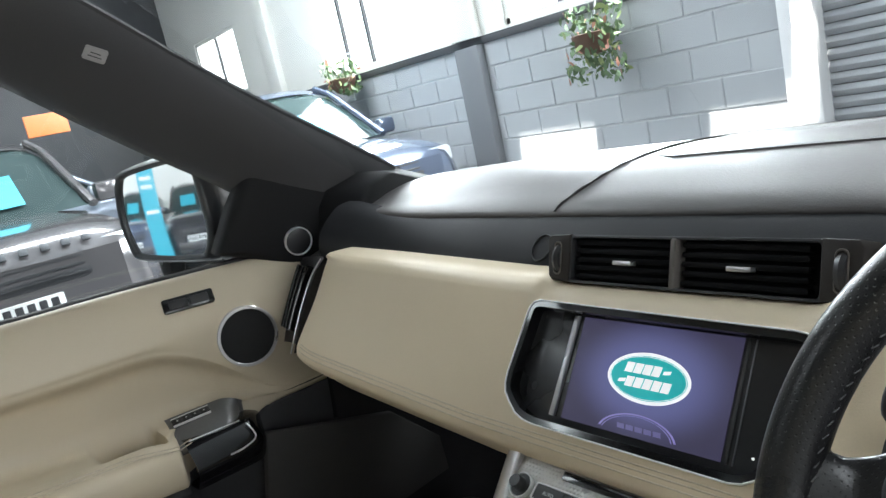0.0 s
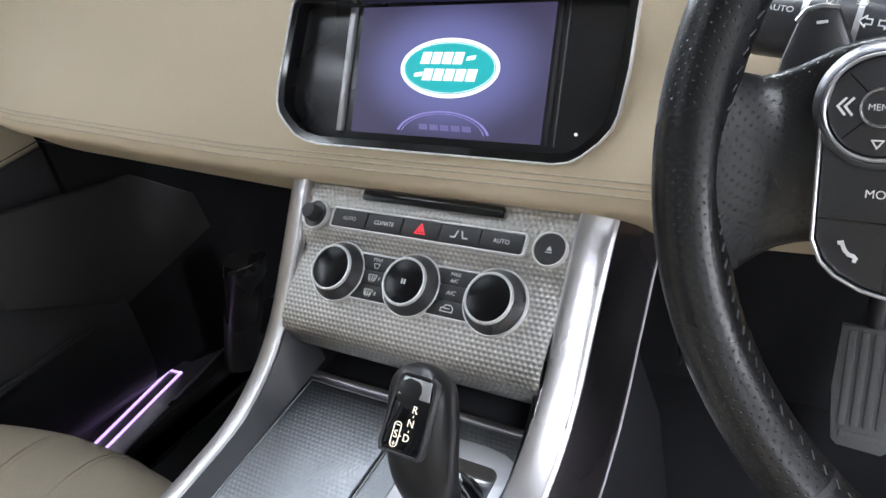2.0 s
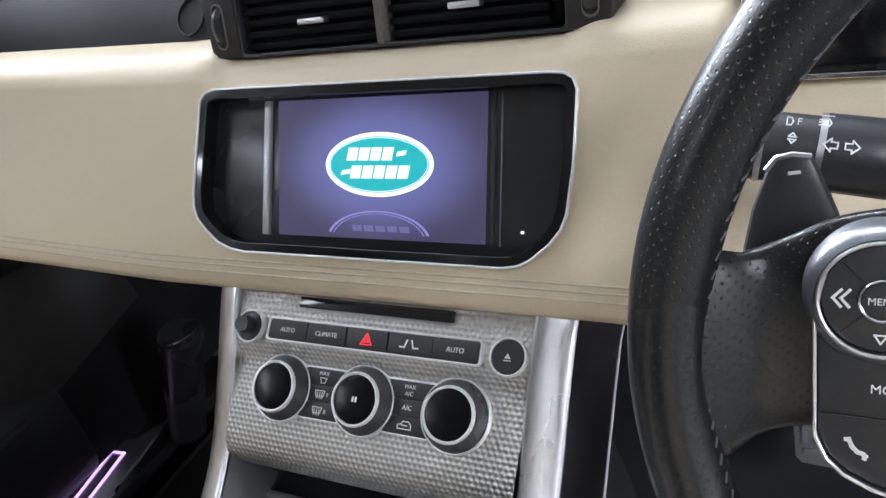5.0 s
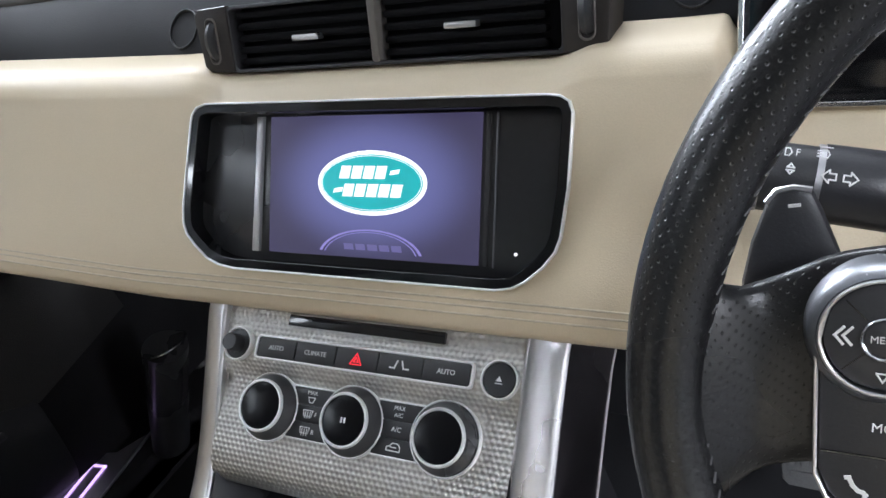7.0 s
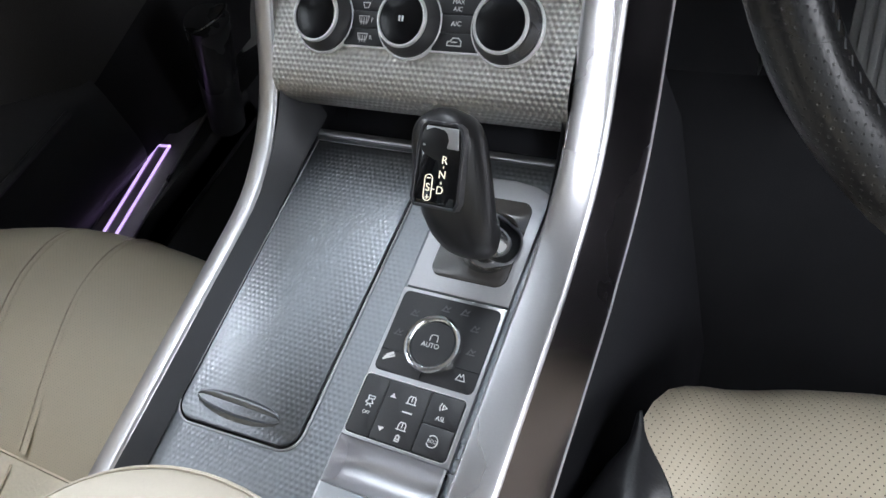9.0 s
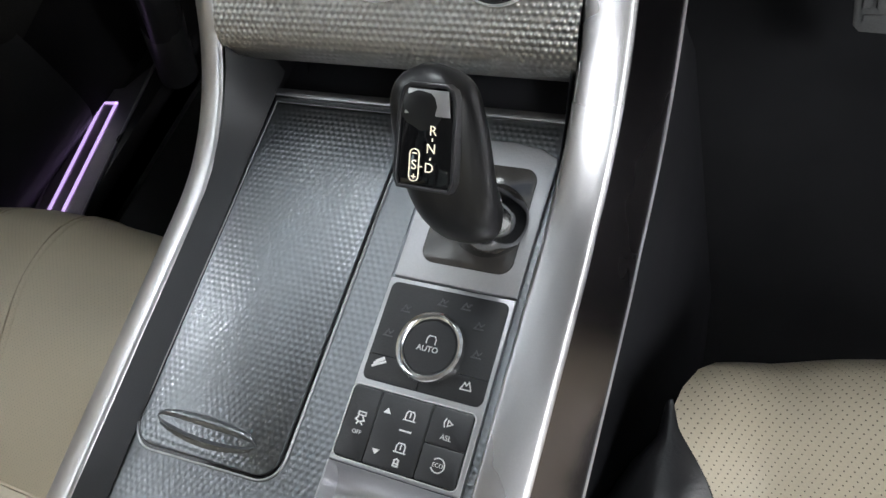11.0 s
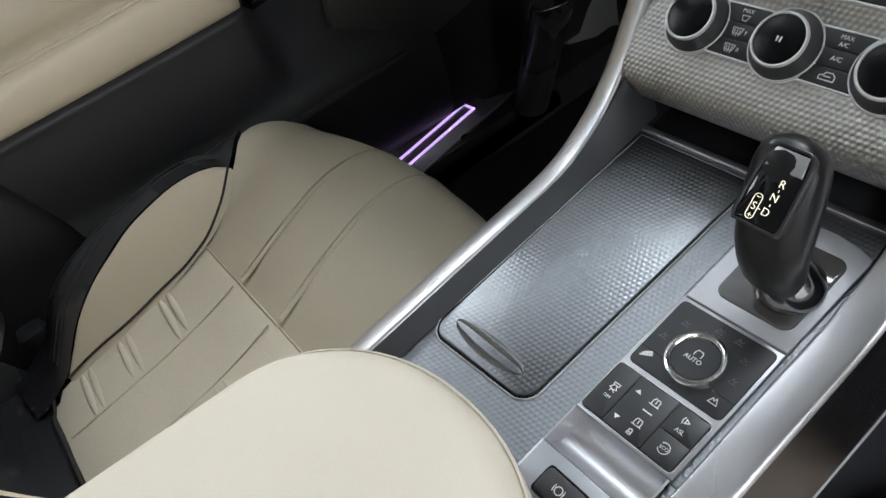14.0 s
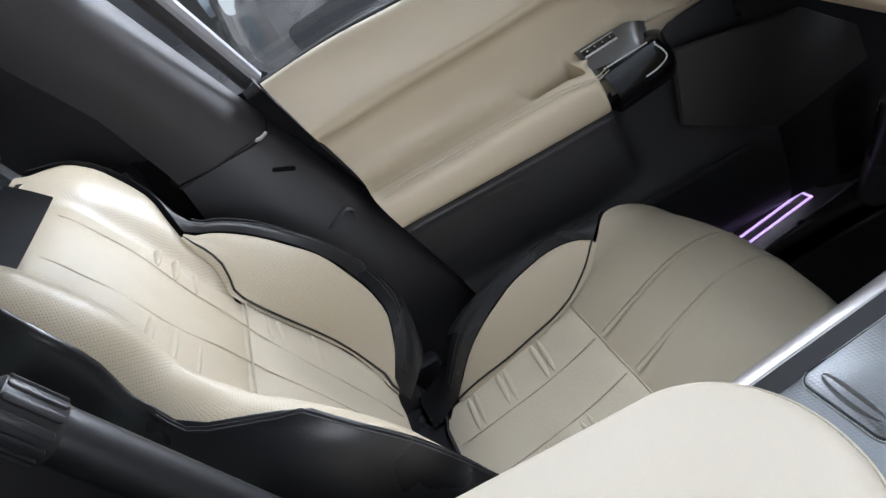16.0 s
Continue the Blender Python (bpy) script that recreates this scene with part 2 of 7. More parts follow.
def smooth_path(pts, n):
    """n points on a smooth curve through pts."""
    pts = [Vector(p) for p in pts]
    out = []
    m = len(pts) - 1
    for i in range(n):
        s = i / (n - 1) * m
        k = min(int(s), m - 1)
        t = s - k
        p0, p1, p2, p3 = pts[max(k - 1, 0)], pts[k], pts[k + 1], pts[min(k + 2, m)]
        out.append(0.5 * ((2 * p1) + (p2 - p0) * t + (2 * p0 - 5 * p1 + 4 * p2 - p3) * t * t + (3 * p1 - p0 - 3 * p2 + p3) * t ** 3))
    return out


def tube(pts, r, n=8, side=Vector((0, 0, 1)), flat=1.0, ends=None, closed=False, caps=True):
    """A bar of round section (flat < 1: oval) along pts. ends: a factor on r along the way."""
    pts = [Vector(p) for p in pts]
    rows = []
    m = len(pts)
    for i, p in enumerate(pts):
        a, b = pts[(i - 1) % m if closed else max(i - 1, 0)], pts[(i + 1) % m if closed else min(i + 1, m - 1)]
        d = (b - a).normalized()
        x = d.cross(side).normalized()
        y = x.cross(d).normalized()
        k = r * (ends(i / (m - 1)) if ends else 1)
        rows.append([p + x * k * math.cos(2 * math.pi * j / n) + y * k * flat * math.sin(2 * math.pi * j / n) for j in range(n)])
    if closed:
        rows.append(rows[0])
    bm = rows_mesh(rows, True, caps and not closed)
    if closed:
        bmesh.ops.remove_doubles(bm, verts=bm.verts, dist=1e-6)
    return bm


def rrect(w, h, r, n=6, cx=0.0, cy=0.0):
    out = []
    for sx, sy, a0 in ((1, 1, 0), (-1, 1, 90), (-1, -1, 180), (1, -1, 270)):
        for i in range(n + 1):
            a = radians(a0 + 90 * i / n)
            out.append((cx + sx * (w / 2 - r) + r * math.cos(a), cy + sy * (h / 2 - r) + r * math.sin(a)))
    return out


def disc(r, n=40, cx=0.0, cy=0.0, ry=None):
    return [(cx + r * math.cos(2 * math.pi * i / n), cy + (ry or r) * math.sin(2 * math.pi * i / n)) for i in range(n)]


def inset(poly, d):
    """poly drawn in by d towards the inside (convex-like outlines)."""
    n = len(poly)
    area2 = sum(poly[i][0] * poly[(i + 1) % n][1] - poly[(i + 1) % n][0] * poly[i][1] for i in range(n))
    sgn = 1 if area2 > 0 else -1
    out = []
    for i in range(n):
        a, b, c = Vector(poly[i - 1]), Vector(poly[i]), Vector(poly[(i + 1) % n])
        e1, e2 = (b - a), (c - b)
        e1 = e1.normalized() if e1.length > 1e-9 else Vector((0, 0))
        e2 = e2.normalized() if e2.length > 1e-9 else e1
        nn = Vector((-(e1.y + e2.y), e1.x + e2.x))
        nn = nn.normalized() if nn.length > 1e-9 else Vector((0, 0))
        out.append((b.x + nn.x * d * sgn, b.y + nn.y * d * sgn))
    return out


def slab(poly, m, z0, z1, bevel=0.001, steps=2):
    """A plate of outline poly in the plane of m, from z0 to z1, with a rounded upper edge."""
    rows = [[m @ Vector((*p, z0)) for p in poly]]
    rows.append([m @ Vector((*p, z1 - bevel)) for p in poly])
    for i in range(1, steps + 1):
        a = math.pi / 2 * i / steps
        rows.append([m @ Vector((*p, z1 - bevel + bevel * math.sin(a))) for p in inset(poly, bevel * (1 - math.cos(a)))])
    bm = bmesh.new()
    vs = [[bm.verts.new(p) for p in r] for r in rows]
    inv = m.inverted()
    n = len(poly)
    for i in range(len(rows) - 1):
        for j in range(n):
            k = (j + 1) % n
            bm.faces.new((vs[i][j], vs[i][k], vs[i + 1][k], vs[i + 1][j]))
    bm.faces.new(vs[-1])
    bm.faces.new(list(reversed(vs[0])))
    layer = bm.loops.layers.uv.new("UVMap")
    for f in bm.faces:
        for lp in f.loops:
            q = inv @ lp.vert.co
            lp[layer].uv = (q.x, q.y)
    return bm


def ring(outer, inner, m, z0, z1):
    """A band between two outlines of the same count of points."""
    rows = [[m @ Vector((*p, z)) for p in o] for o, z in ((outer, z0), (outer, z1 - 0.0004), (inset(outer, 0.0004), z1), (inset(inner, -0.0004), z1), (inner, z1 - 0.0004), (inner, z0))]
    return rows_mesh(rows, True)


def lathe(profile, m, n=36):
    rows = [[m @ Vector((r * math.cos(2 * math.pi * j / n), r * math.sin(2 * math.pi * j / n), h)) for j in range(n)] for r, h in profile]
    bm = rows_mesh(rows, True)
    bm.verts.ensure_lookup_table()
    for k in (0, len(profile) - 1):
        if profile[k][0] < 0.002:
            bm.faces.new([bm.verts[k * n + j] for j in range(n)])
    return bm


def box(x0, x1, y0, y1, z0, z1, bevel=0.0, m=None):
    bm = bmesh.new()
    bmesh.ops.create_cube(bm, size=1)
    bmesh.ops.scale(bm, vec=(x1 - x0, y1 - y0, z1 - z0), verts=bm.verts)
    bmesh.ops.translate(bm, vec=((x0 + x1) / 2, (y0 + y1) / 2, (z0 + z1) / 2), verts=bm.verts)
    if bevel:
        bmesh.ops.bevel(bm, geom=bm.edges[:], offset=bevel, segments=2, affect="EDGES", profile=0.5)
    if m:
        bmesh.ops.transform(bm, matrix=m, verts=bm.verts)
    return bm


def merge(*bms):
    out = bmesh.new()
    for b in bms:
        me = bpy.data.meshes.new("t")
        b.to_mesh(me)
        b.free()
        out.from_mesh(me)
        bpy.data.meshes.remove(me)
    return out


def lettering(text, m, size, mat, parent, name="marking", label="", x=0, y=0, z=0.0006, spin=0):
    """Raised writing in the built-in letters, centred on (x, y) of the plane m."""
    cu = bpy.data.curves.new("writing", "FONT")
    cu.body, cu.size, cu.align_x, cu.align_y = text, size, "CENTER", "CENTER"
    cu.extrude = 0.0001
    tmp = new("writing", cu)
    me = bpy.data.meshes.new_from_object(tmp)
    bpy.data.objects.remove(tmp)
    me.transform(m @ pose(x, y, z, 0, 0, spin))
    me.materials.clear()
    me.materials.append(mat)
    ob = new(name, me)
    ob.parent = parent
    if label:
        ob["label"] = label
    return ob


def strokes(lines, m, parent, width=0.0005, mat=None, name="symbol", z=0.0005, at=(0, 0), scale=1.0, label=""):
    """A small drawn sign of flat raised bars; lines: lists of points in the plane m."""
    bms = []
    for ln in lines:
        for a, b in zip(ln[:-1], ln[1:]):
            a, b = Vector(a) * scale + Vector(at), Vector(b) * scale + Vector(at)
            d = b - a
            if d.length < 1e-7:
                continue
            d.normalize()
            q = Vector((-d.y, d.x)) * width / 2
            a, b = a - d * width / 2, b + d * width / 2
            bms.append(slab([tuple(a - q), tuple(b - q), tuple(b + q), tuple(a + q)], m, z - 0.0004, z, 0.0001, 1))
    return finish(name, merge(*bms), mat or INK, parent, label)


def frame_of(origin, x, y):
    x, y = Vector(x).normalized(), Vector(y)
    z = x.cross(y).normalized()
    y = z.cross(x).normalized()
    return Matrix(((x.x, y.x, z.x, origin[0]), (x.y, y.y, z.y, origin[1]), (x.z, y.z, z.z, origin[2]), (0, 0, 0, 1)))

# ---- showroom ----
WALL_Y = 5.0
FLOOR_MAT = material("polished_concrete", (0.22, 0.22, 0.225), 0.14, bump=0.05, scale=60, vary=0.18, stain=1.5)
BLOCK = material("grey_painted_block", (0.37, 0.385, 0.405), 0.75, bump=0.8, scale=90, vary=0.12, stain=2)
MORTAR = material("grey_painted_joint", (0.42, 0.435, 0.455), 0.85, vary=0.1)
RENDERED = material("white_painted_wall", (0.78, 0.77, 0.73), 0.8, bump=0.3, scale=40, vary=0.05, stain=1.2)
DARK_PAINT = material("dark_grey_paint", (0.05, 0.052, 0.058), 0.5, vary=0.15)
COLUMN = material("grey_painted_column", (0.14, 0.146, 0.158), 0.7, vary=0.12)
SHUTTER = material("grey_shutter_slat", (0.30, 0.31, 0.33), 0.4, 0.3, vary=0.1)
# for the unseen roof: kept pale to bounce fill light into the cabin
ROOF_MAT = material("pale_bounce_roof", (0.55, 0.56, 0.57), 0.7, vary=0.10)
PANE_GLOW = material("daylit_frosted_pane", (0.8, 0.85, 0.9), 0.4, emit=(0.92, 0.96, 1.0), power=5.0)

X0, X1, YB, H = -13.0, 6.0, -8.0, 5.0
ground = tagged(finish("ground", box(-60, 60, -60, 60, -0.3, -0.02), material("outside_asphalt", (0.05, 0.05, 0.05), 0.9)), "dark asphalt ground outside the showroom", "ground", kind="structure")
floor = tagged(finish("floor", box(X0, X1, YB, WALL_Y + 0.3, -0.018, 0.0), FLOOR_MAT), "polished grey concrete showroom floor", "floor", kind="structure")


def pierced_wall(name, x0, x1, z0, z1, holes, mat, label, y0=WALL_Y, thick=0.3):
    """A wall along x with rectangular openings (xa, xb, za, zb) through it."""
    xs = sorted({x0, x1, *[h[0] for h in holes], *[h[1] for h in holes]})
    zs = sorted({z0, z1, *[h[2] for h in holes], *[h[3] for h in holes]})
    bms = []
    for xa, xb in zip(xs[:-1], xs[1:]):
        for za, zb in zip(zs[:-1], zs[1:]):
            mx, mz = (xa + xb) / 2, (za + zb) / 2
            if any(h[0] < mx < h[1] and h[2] < mz < h[3] for h in holes):
                continue
            bms.append(box(xa, xb, y0, y0 + thick, za, zb))
    bm = merge(*bms)
    bmesh.ops.remove_doubles(bm, verts=bm.verts, dist=1e-5)
    return tagged(finish(name, bm, mat), label, "wall", kind="structure")


WIN = [(-7.87, -6.35, 1.89, 3.7), (-4.63, -2.73, 1.89, 3.7), (-11.8, -10.2, 2.1, 3.05)]
DOOR = (-1.91, 2.48, 0.0, 3.4)
wall_n = pierced_wall("wall_north", X0, X1, 1.83, H, [w for w in WIN] + [(DOOR[0], DOOR[1], 1.83, 3.4)], RENDERED, "white painted upper wall over grey blockwork")
wall_lo = pierced_wall("wall_north_blockwork", X0, X1, 0.0, 1.82, [(DOOR[0], DOOR[1], 0.0, 1.82)], MORTAR, "grey painted concrete block wall", WALL_Y + 0.005)
sill = tagged(finish("trim", box(X0, DOOR[0] - 0.2, WALL_Y - 0.03, WALL_Y + 0.003, 1.79, 1.86, 0.004), DARK_PAINT), "dark painted rail along the wall", "rail", kind="structure")
for i, (xa, xb, za, zb) in enumerate(WIN):
    w = tagged(new(f"window_{i + 1}"), "bright daylit window with thin dark bars", "window", kind="structure")
    finish("window_frame", merge(box(xa, xa + 0.05, WALL_Y + 0.02, WALL_Y + 0.08, za, zb), box(xb - 0.05, xb, WALL_Y + 0.02, WALL_Y + 0.08, za, zb),
                                 box(xa, xb, WALL_Y + 0.02, WALL_Y + 0.08, za, za + 0.05), box(xa, xb, WALL_Y + 0.02, WALL_Y + 0.08, zb - 0.05, zb)), RENDERED, w)
    n = 2 if i == 2 else 3
    for k in range(1, n):
        x = xa + (xb - xa) * k / n
        finish("glazing_bar", box(x - 0.018, x + 0.018, WALL_Y + 0.03, WALL_Y + 0.07, za + 0.05, zb - 0.05), DARK_PAINT, w)
    finish("pane", box(xa + 0.05, xb - 0.05, WALL_Y + 0.076, WALL_Y + 0.079, za + 0.05, zb - 0.05), PANE_GLOW, w, "frosted pane full of daylight")
for cx in (-5.13, -9.15):
    tagged(finish("wall_column", box(cx - 0.17, cx + 0.17, WALL_Y - 0.09, WALL_Y + 0.002, 0.0, 1.79, 0.008), COLUMN), "dark grey painted wall column", "column", kind="structure")
    tagged(finish("wall_column", box(cx - 0.17, cx + 0.17, WALL_Y - 0.09, WALL_Y + 0.002, 1.86, H, 0.008), RENDERED), "white painted wall column", "column", kind="structure")
# roller shutter and its white jamb
tagged(finish("door_jamb", merge(box(-2.16, -2.05, WALL_Y - 0.06, WALL_Y + 0.0, 0, 3.4, 0.006), box(-2.045, -1.91, WALL_Y - 0.12, WALL_Y + 0.05, 0, 3.4, 0.006)), material("white_jamb_paint", (0.75, 0.75, 0.76), 0.5)), "white painted jamb of the roller shutter", "door jamb", kind="structure")
shutter = tagged(new("door_1"), "grey ribbed steel roller shutter, closed", "roller shutter", kind="structure")
prof = [(0.0, 0.0), (0.012, 0.012), (0.022, 0.035), (0.012, 0.058), (0.0, 0.07)]
rows = [[(DOOR[0], WALL_Y + 0.02 - a, b), (DOOR[1], WALL_Y + 0.02 - a, b)] for a, b in prof]
slat_bm = rows_mesh(rows)
slat0 = finish("slat", slat_bm, SHUTTER, shutter)
for k in range(1, 46):
    s = new("slat", slat0.data)
    s.parent, s.location = shutter, (0, 0, 0.074 * k)
finish("shutter_backing", box(DOOR[0], DOOR[1], WALL_Y + 0.03, WALL_Y + 0.06, 0, 3.4), DARK_PAINT, shutter)
# other walls, and an added unseen roof with gaps that shape the sun
tagged(finish("wall_west", box(X0 - 0.3, X0, YB, WALL_Y, 0, H), DARK_PAINT), "dark painted side wall", "wall", kind="structure")
tagged(finish("wall_east", box(X1, X1 + 0.3, YB, WALL_Y, 0, H), RENDERED), "white painted side wall", "wall", kind="structure")
tagged(finish("wall_south", box(X0, X1, YB - 0.3, YB, 0, H), RENDERED), "white painted rear wall", "wall", kind="structure")


def lit_patch(xa, xb, za, zb):
    """The gap cut in the unseen roof so that the sun falls on that stretch of the north wall."""
    k = (H - za) / -SUN_DIR.z
    k2 = (H - zb) / -SUN_DIR.z
    ya, yb = WALL_Y - SUN_DIR.y * k, WALL_Y - SUN_DIR.y * k2
    return xa - SUN_DIR.x * k, xb - SUN_DIR.x * k, ya, yb


SUN_GAPS = [lit_patch(-4.79, -3.88, 0.3, 0.905), lit_patch(-2.80, -2.17, 0.5, 0.89), lit_patch(-2.16, -1.98, 0.5, 1.21), lit_patch(-1.37, 1.28, 0.9, 1.75)]
xs = sorted({X0, X1, *[v for s in SUN_GAPS for v in s[:2]]})
ys = sorted({YB, WALL_Y, *[v for s in SUN_GAPS for v in s[2:]]})
bms = []
for xa, xb in zip(xs[:-1], xs[1:]):
    for ya, yb in zip(ys[:-1], ys[1:]):
        if not any(s[0] < (xa + xb) / 2 < s[1] and s[2] < (ya + yb) / 2 < s[3] for s in SUN_GAPS):
            bms.append(box(xa, xb, ya, yb, H, H + 0.02))
tagged(finish("ceiling", merge(*bms), ROOF_MAT), "unseen pale roof that bounces light, with gaps for the sun", "ceiling", kind="structure")

# ---- the car: body shell round the cabin ----
PAINT_IN = material("dark_body_paint", (0.03, 0.03, 0.032), 0.25, vary=0.1, coat=0.5)
shell = thing("estate_car", "dark painted shell of the large estate car we sit in", "car")
# floor pan, bulkhead, tunnel
finish("floor_pan", box(-0.80, 0.80, -1.6, 1.25, 0.40, 0.44), CARPET, shell)
finish("bulkhead", box(-0.80, 0.80, 1.20, 1.25, 0.44, 1.22), CARPET, shell)
for s in (-1, 1):
    finish("sill", box(min(s * 0.70, s * 0.92), max(s * 0.70, s * 0.92), -1.6, 1.2, 0.30, 0.505, 0.02), BLACK_SOFT, shell)
finish("roof", rows_mesh([[(-0.66, y, z - 0.02), (-0.5, y, z + 0.02), (0, y, z + 0.035), (0.5, y, z + 0.02), (0.66, y, z - 0.02)] for y, z in ((0.36, 1.70), (0.2, 1.735), (-0.5, 1.76), (-1.7, 1.72))]), material("pale_headliner", (0.7, 0.68, 0.64), 0.9, bump=0.3, scale=400), shell)
bonnet_rows = []
for y, z in ((1.22, 1.17), (1.5, 1.19), (1.9, 1.17), (2.2, 1.10), (2.3, 0.98), (2.32, 0.5)):
    bonnet_rows.append([(x, y - 0.12 * (x / 0.9) ** 2, z - 0.05 * abs(x / 0.9) ** 3) for x in np.linspace(-0.93, 0.93, 15)])
finish("bonnet", rows_mesh(bonnet_rows), PAINT_IN, shell)
# windscreen
finish("windscreen", rows_mesh([[(x * 0.86, 1.30 - 0.22 * (x ** 2), 1.19) for x in np.linspace(-1, 1, 13)], [(x * 0.64, 0.42 - 0.06 * x ** 2, 1.69) for x in np.linspace(-1, 1, 13)]]), GLASS, shell, "clear windscreen").visible_shadow = False
# body sides, rear, wheels
for s in (-1, 1):
    rows = []
    for z, x in ((0.36, 0.93), (0.44, 0.965), (0.62, 0.985), (0.90, 0.975), (1.04, 0.965), (1.14, 0.945), (1.165, 0.90)):
        rows.append((z, x))
    # the driver's door stands open, so that side has a gap
    for ys in (((-2.40, -2.2, -1.9, -1.3, -0.6, 0.1, 0.8, 1.4, 1.9, 2.15, 2.3),) if s < 0 else ((-2.40, -2.2, -1.9, -1.3, -0.6, -0.36), (1.0, 1.4, 1.9, 2.15, 2.3))):
        finish("body_side", rows_mesh([[(s * (x - 0.06 * max(0, (abs(y + 0.1) - 1.7) / 0.7) ** 2), y, z) for y in ys] for z, x in rows]), PAINT_IN, shell, "dark painted body side", 60)
    for y0, y1 in ((-0.32, -0.30), (-1.28, -1.26)):
        finish("window_pillar", rows_mesh([[(s * 0.90, y0 + 0.16, 1.15), (s * 0.90, y0 - 0.02, 1.15)], [(s * 0.80, y0 + 0.02, 1.45), (s * 0.80, y0 - 0.10, 1.45)], [(s * 0.67, y0 - 0.02, 1.70), (s * 0.67, y0 - 0.14, 1.70)]]), BLACK_SOFT, shell)
    rear_glass = finish("rear_side_window", rows_mesh([[(s * 0.895, y, 1.155) for y in (-0.36, -1.2, -2.1)], [(s * 0.80, y, 1.45) for y in (-0.42, -1.25, -2.0)], [(s * 0.675, y, 1.69) for y in (-0.46, -1.25, -1.8)]]), DARK_GLASS, shell, "tinted rear side window")
    rear_glass.visible_shadow = False
    for wy in (1.42, -1.50):
        WH = frame_of((s * 0.86, wy, 0.32), (0, 1, 0), (0, 0, 1))
        wheel_ob = finish("wheel", lathe([(0.21, -0.12), (0.34, -0.12), (0.38, -0.09), (0.38, 0.09), (0.34, 0.12), (0.21, 0.12)], WH, 36), RUBBER, shell, "black tyre")
        finish("rim", lathe([(0.001, s * 0.11), (0.10, s * 0.10), (0.22, s * 0.115), (0.25, s * 0.06), (0.25, 0.0)], WH, 28), SILVER, wheel_ob, "silver wheel rim")
DR = frame_of((0.965, 1.0, 0), (0.94, -0.34, 0), (0, 0, 1))
open_door = finish("open_driver_door", slab([(0.0, 0.45), (1.28, 0.42), (1.30, 1.15), (0.0, 1.15)], DR, -0.03, 0.04, 0.02), PAINT_IN, shell, "open driver's door")
finish("door_trim", slab([(0.05, 0.50), (1.22, 0.48), (1.24, 1.13), (0.05, 1.13)], DR, -0.06, -0.031, 0.005), BLACK_SOFT, open_door)
finish("window_frame", tube([DR @ Vector(p) for p in ((0.02, 1.14, 0), (0.45, 1.45, 0), (0.75, 1.62, 0), (1.2, 1.60, 0), (1.29, 1.14, 0))], 0.02, 8), BLACK_SOFT, open_door)
finish("screen_pillar", tube([(0.86, 1.06, 1.18), (0.76, 0.70, 1.44), (0.66, 0.38, 1.68)], 0.045, 10), BLACK_SOFT, shell, "dark windscreen pillar")
finish("tailgate", rows_mesh([[(x, y, z) for x in np.linspace(-0.90, 0.90, 9)] for y, z in ((-2.38, 0.36), (-2.42, 0.6), (-2.40, 0.95), (-2.34, 1.16))]), PAINT_IN, shell, "dark painted tailgate", 60)
tail_glass = finish("rear_window", rows_mesh([[(x * k, y, z) for x in np.linspace(-0.88, 0.88, 7)] for y, z, k in ((-2.34, 1.16, 1.0), (-2.0, 1.52, 0.86), (-1.75, 1.71, 0.76))]), DARK_GLASS, shell, "tinted rear window")
tail_glass.visible_shadow = False
finish("roof_skin", rows_mesh([[(x, y, z + 0.03 - 0.05 * abs(x / 0.68) ** 3) for x in np.linspace(-0.68, 0.68, 11)] for y, z in ((0.40, 1.715), (0.2, 1.765), (-0.5, 1.79), (-1.3, 1.775), (-1.8, 1.735))]), PAINT_IN, shell, "dark painted roof", 60)
for s in (-1, 1):
    finish("headlamp", slab(rrect(0.34, 0.13, 0.04, 5), frame_of((s * 0.66, 2.255, 0.93), (-1, s * 0.25, 0), (0, -0.15, 1)), -0.03, 0.02, 0.01), DARK_CHROME, shell, "bright headlamp")
finish("grille", slab(rrect(0.80, 0.14, 0.03, 5), frame_of((0, 2.335, 0.86), (-1, 0, 0), (0, -0.1, 1)), -0.02, 0.012, 0.006), PLASTIC, shell, "black grille")

# A pillar, passenger side
pillar = thing("windscreen_pillar_trim", "dark grey soft trim of the windscreen pillar with a small stitched tag", "pillar trim")
UPPER = smooth_path([(-0.62, 0.30, 1.70), (-0.66, 0.46, 1.607), (-0.72, 0.687, 1.478), (-0.775, 0.985, 1.320), (-0.80, 1.06, 1.27)], 24)
LOWER = smooth_path([(-0.74, 0.25, 1.60), (-0.77, 0.375, 1.524), (-0.80, 0.536, 1.422), (-0.83, 0.70, 1.325), (-0.845, 0.78, 1.25)], 24)
rows = []
for p, q in zip(UPPER, LOWER):
    inn = Vector((0.86, -0.5, 0.1)).normalized()
    row = [p + Vector((-0.10, 0.06, 0.0))]
    row += [p.lerp(q, k) + inn * 0.035 * math.sin(math.pi * min(1, max(0, k))) ** 0.7 for k in np.linspace(0, 1, 11)]
    rows.append(row + [q + Vector((-0.08, 0.02, -0.005))])
finish("pillar_skin", rows_mesh(rows), material("charcoal_pillar_cloth", (0.055, 0.054, 0.057), 0.75, bump=0.6, scale=700, vary=0.12), pillar, smooth=60)
TG = frame_of((-0.6895, 0.4841, 1.5374), (-0.05, 0.70, -0.28), (0.55, 0.35, 0.76))
finish("glass_seal", tube([p + Vector((-0.004, -0.002, 0.004)) for p in UPPER], 0.006, 8), BLACK_SOFT, pillar, "black glass seal")
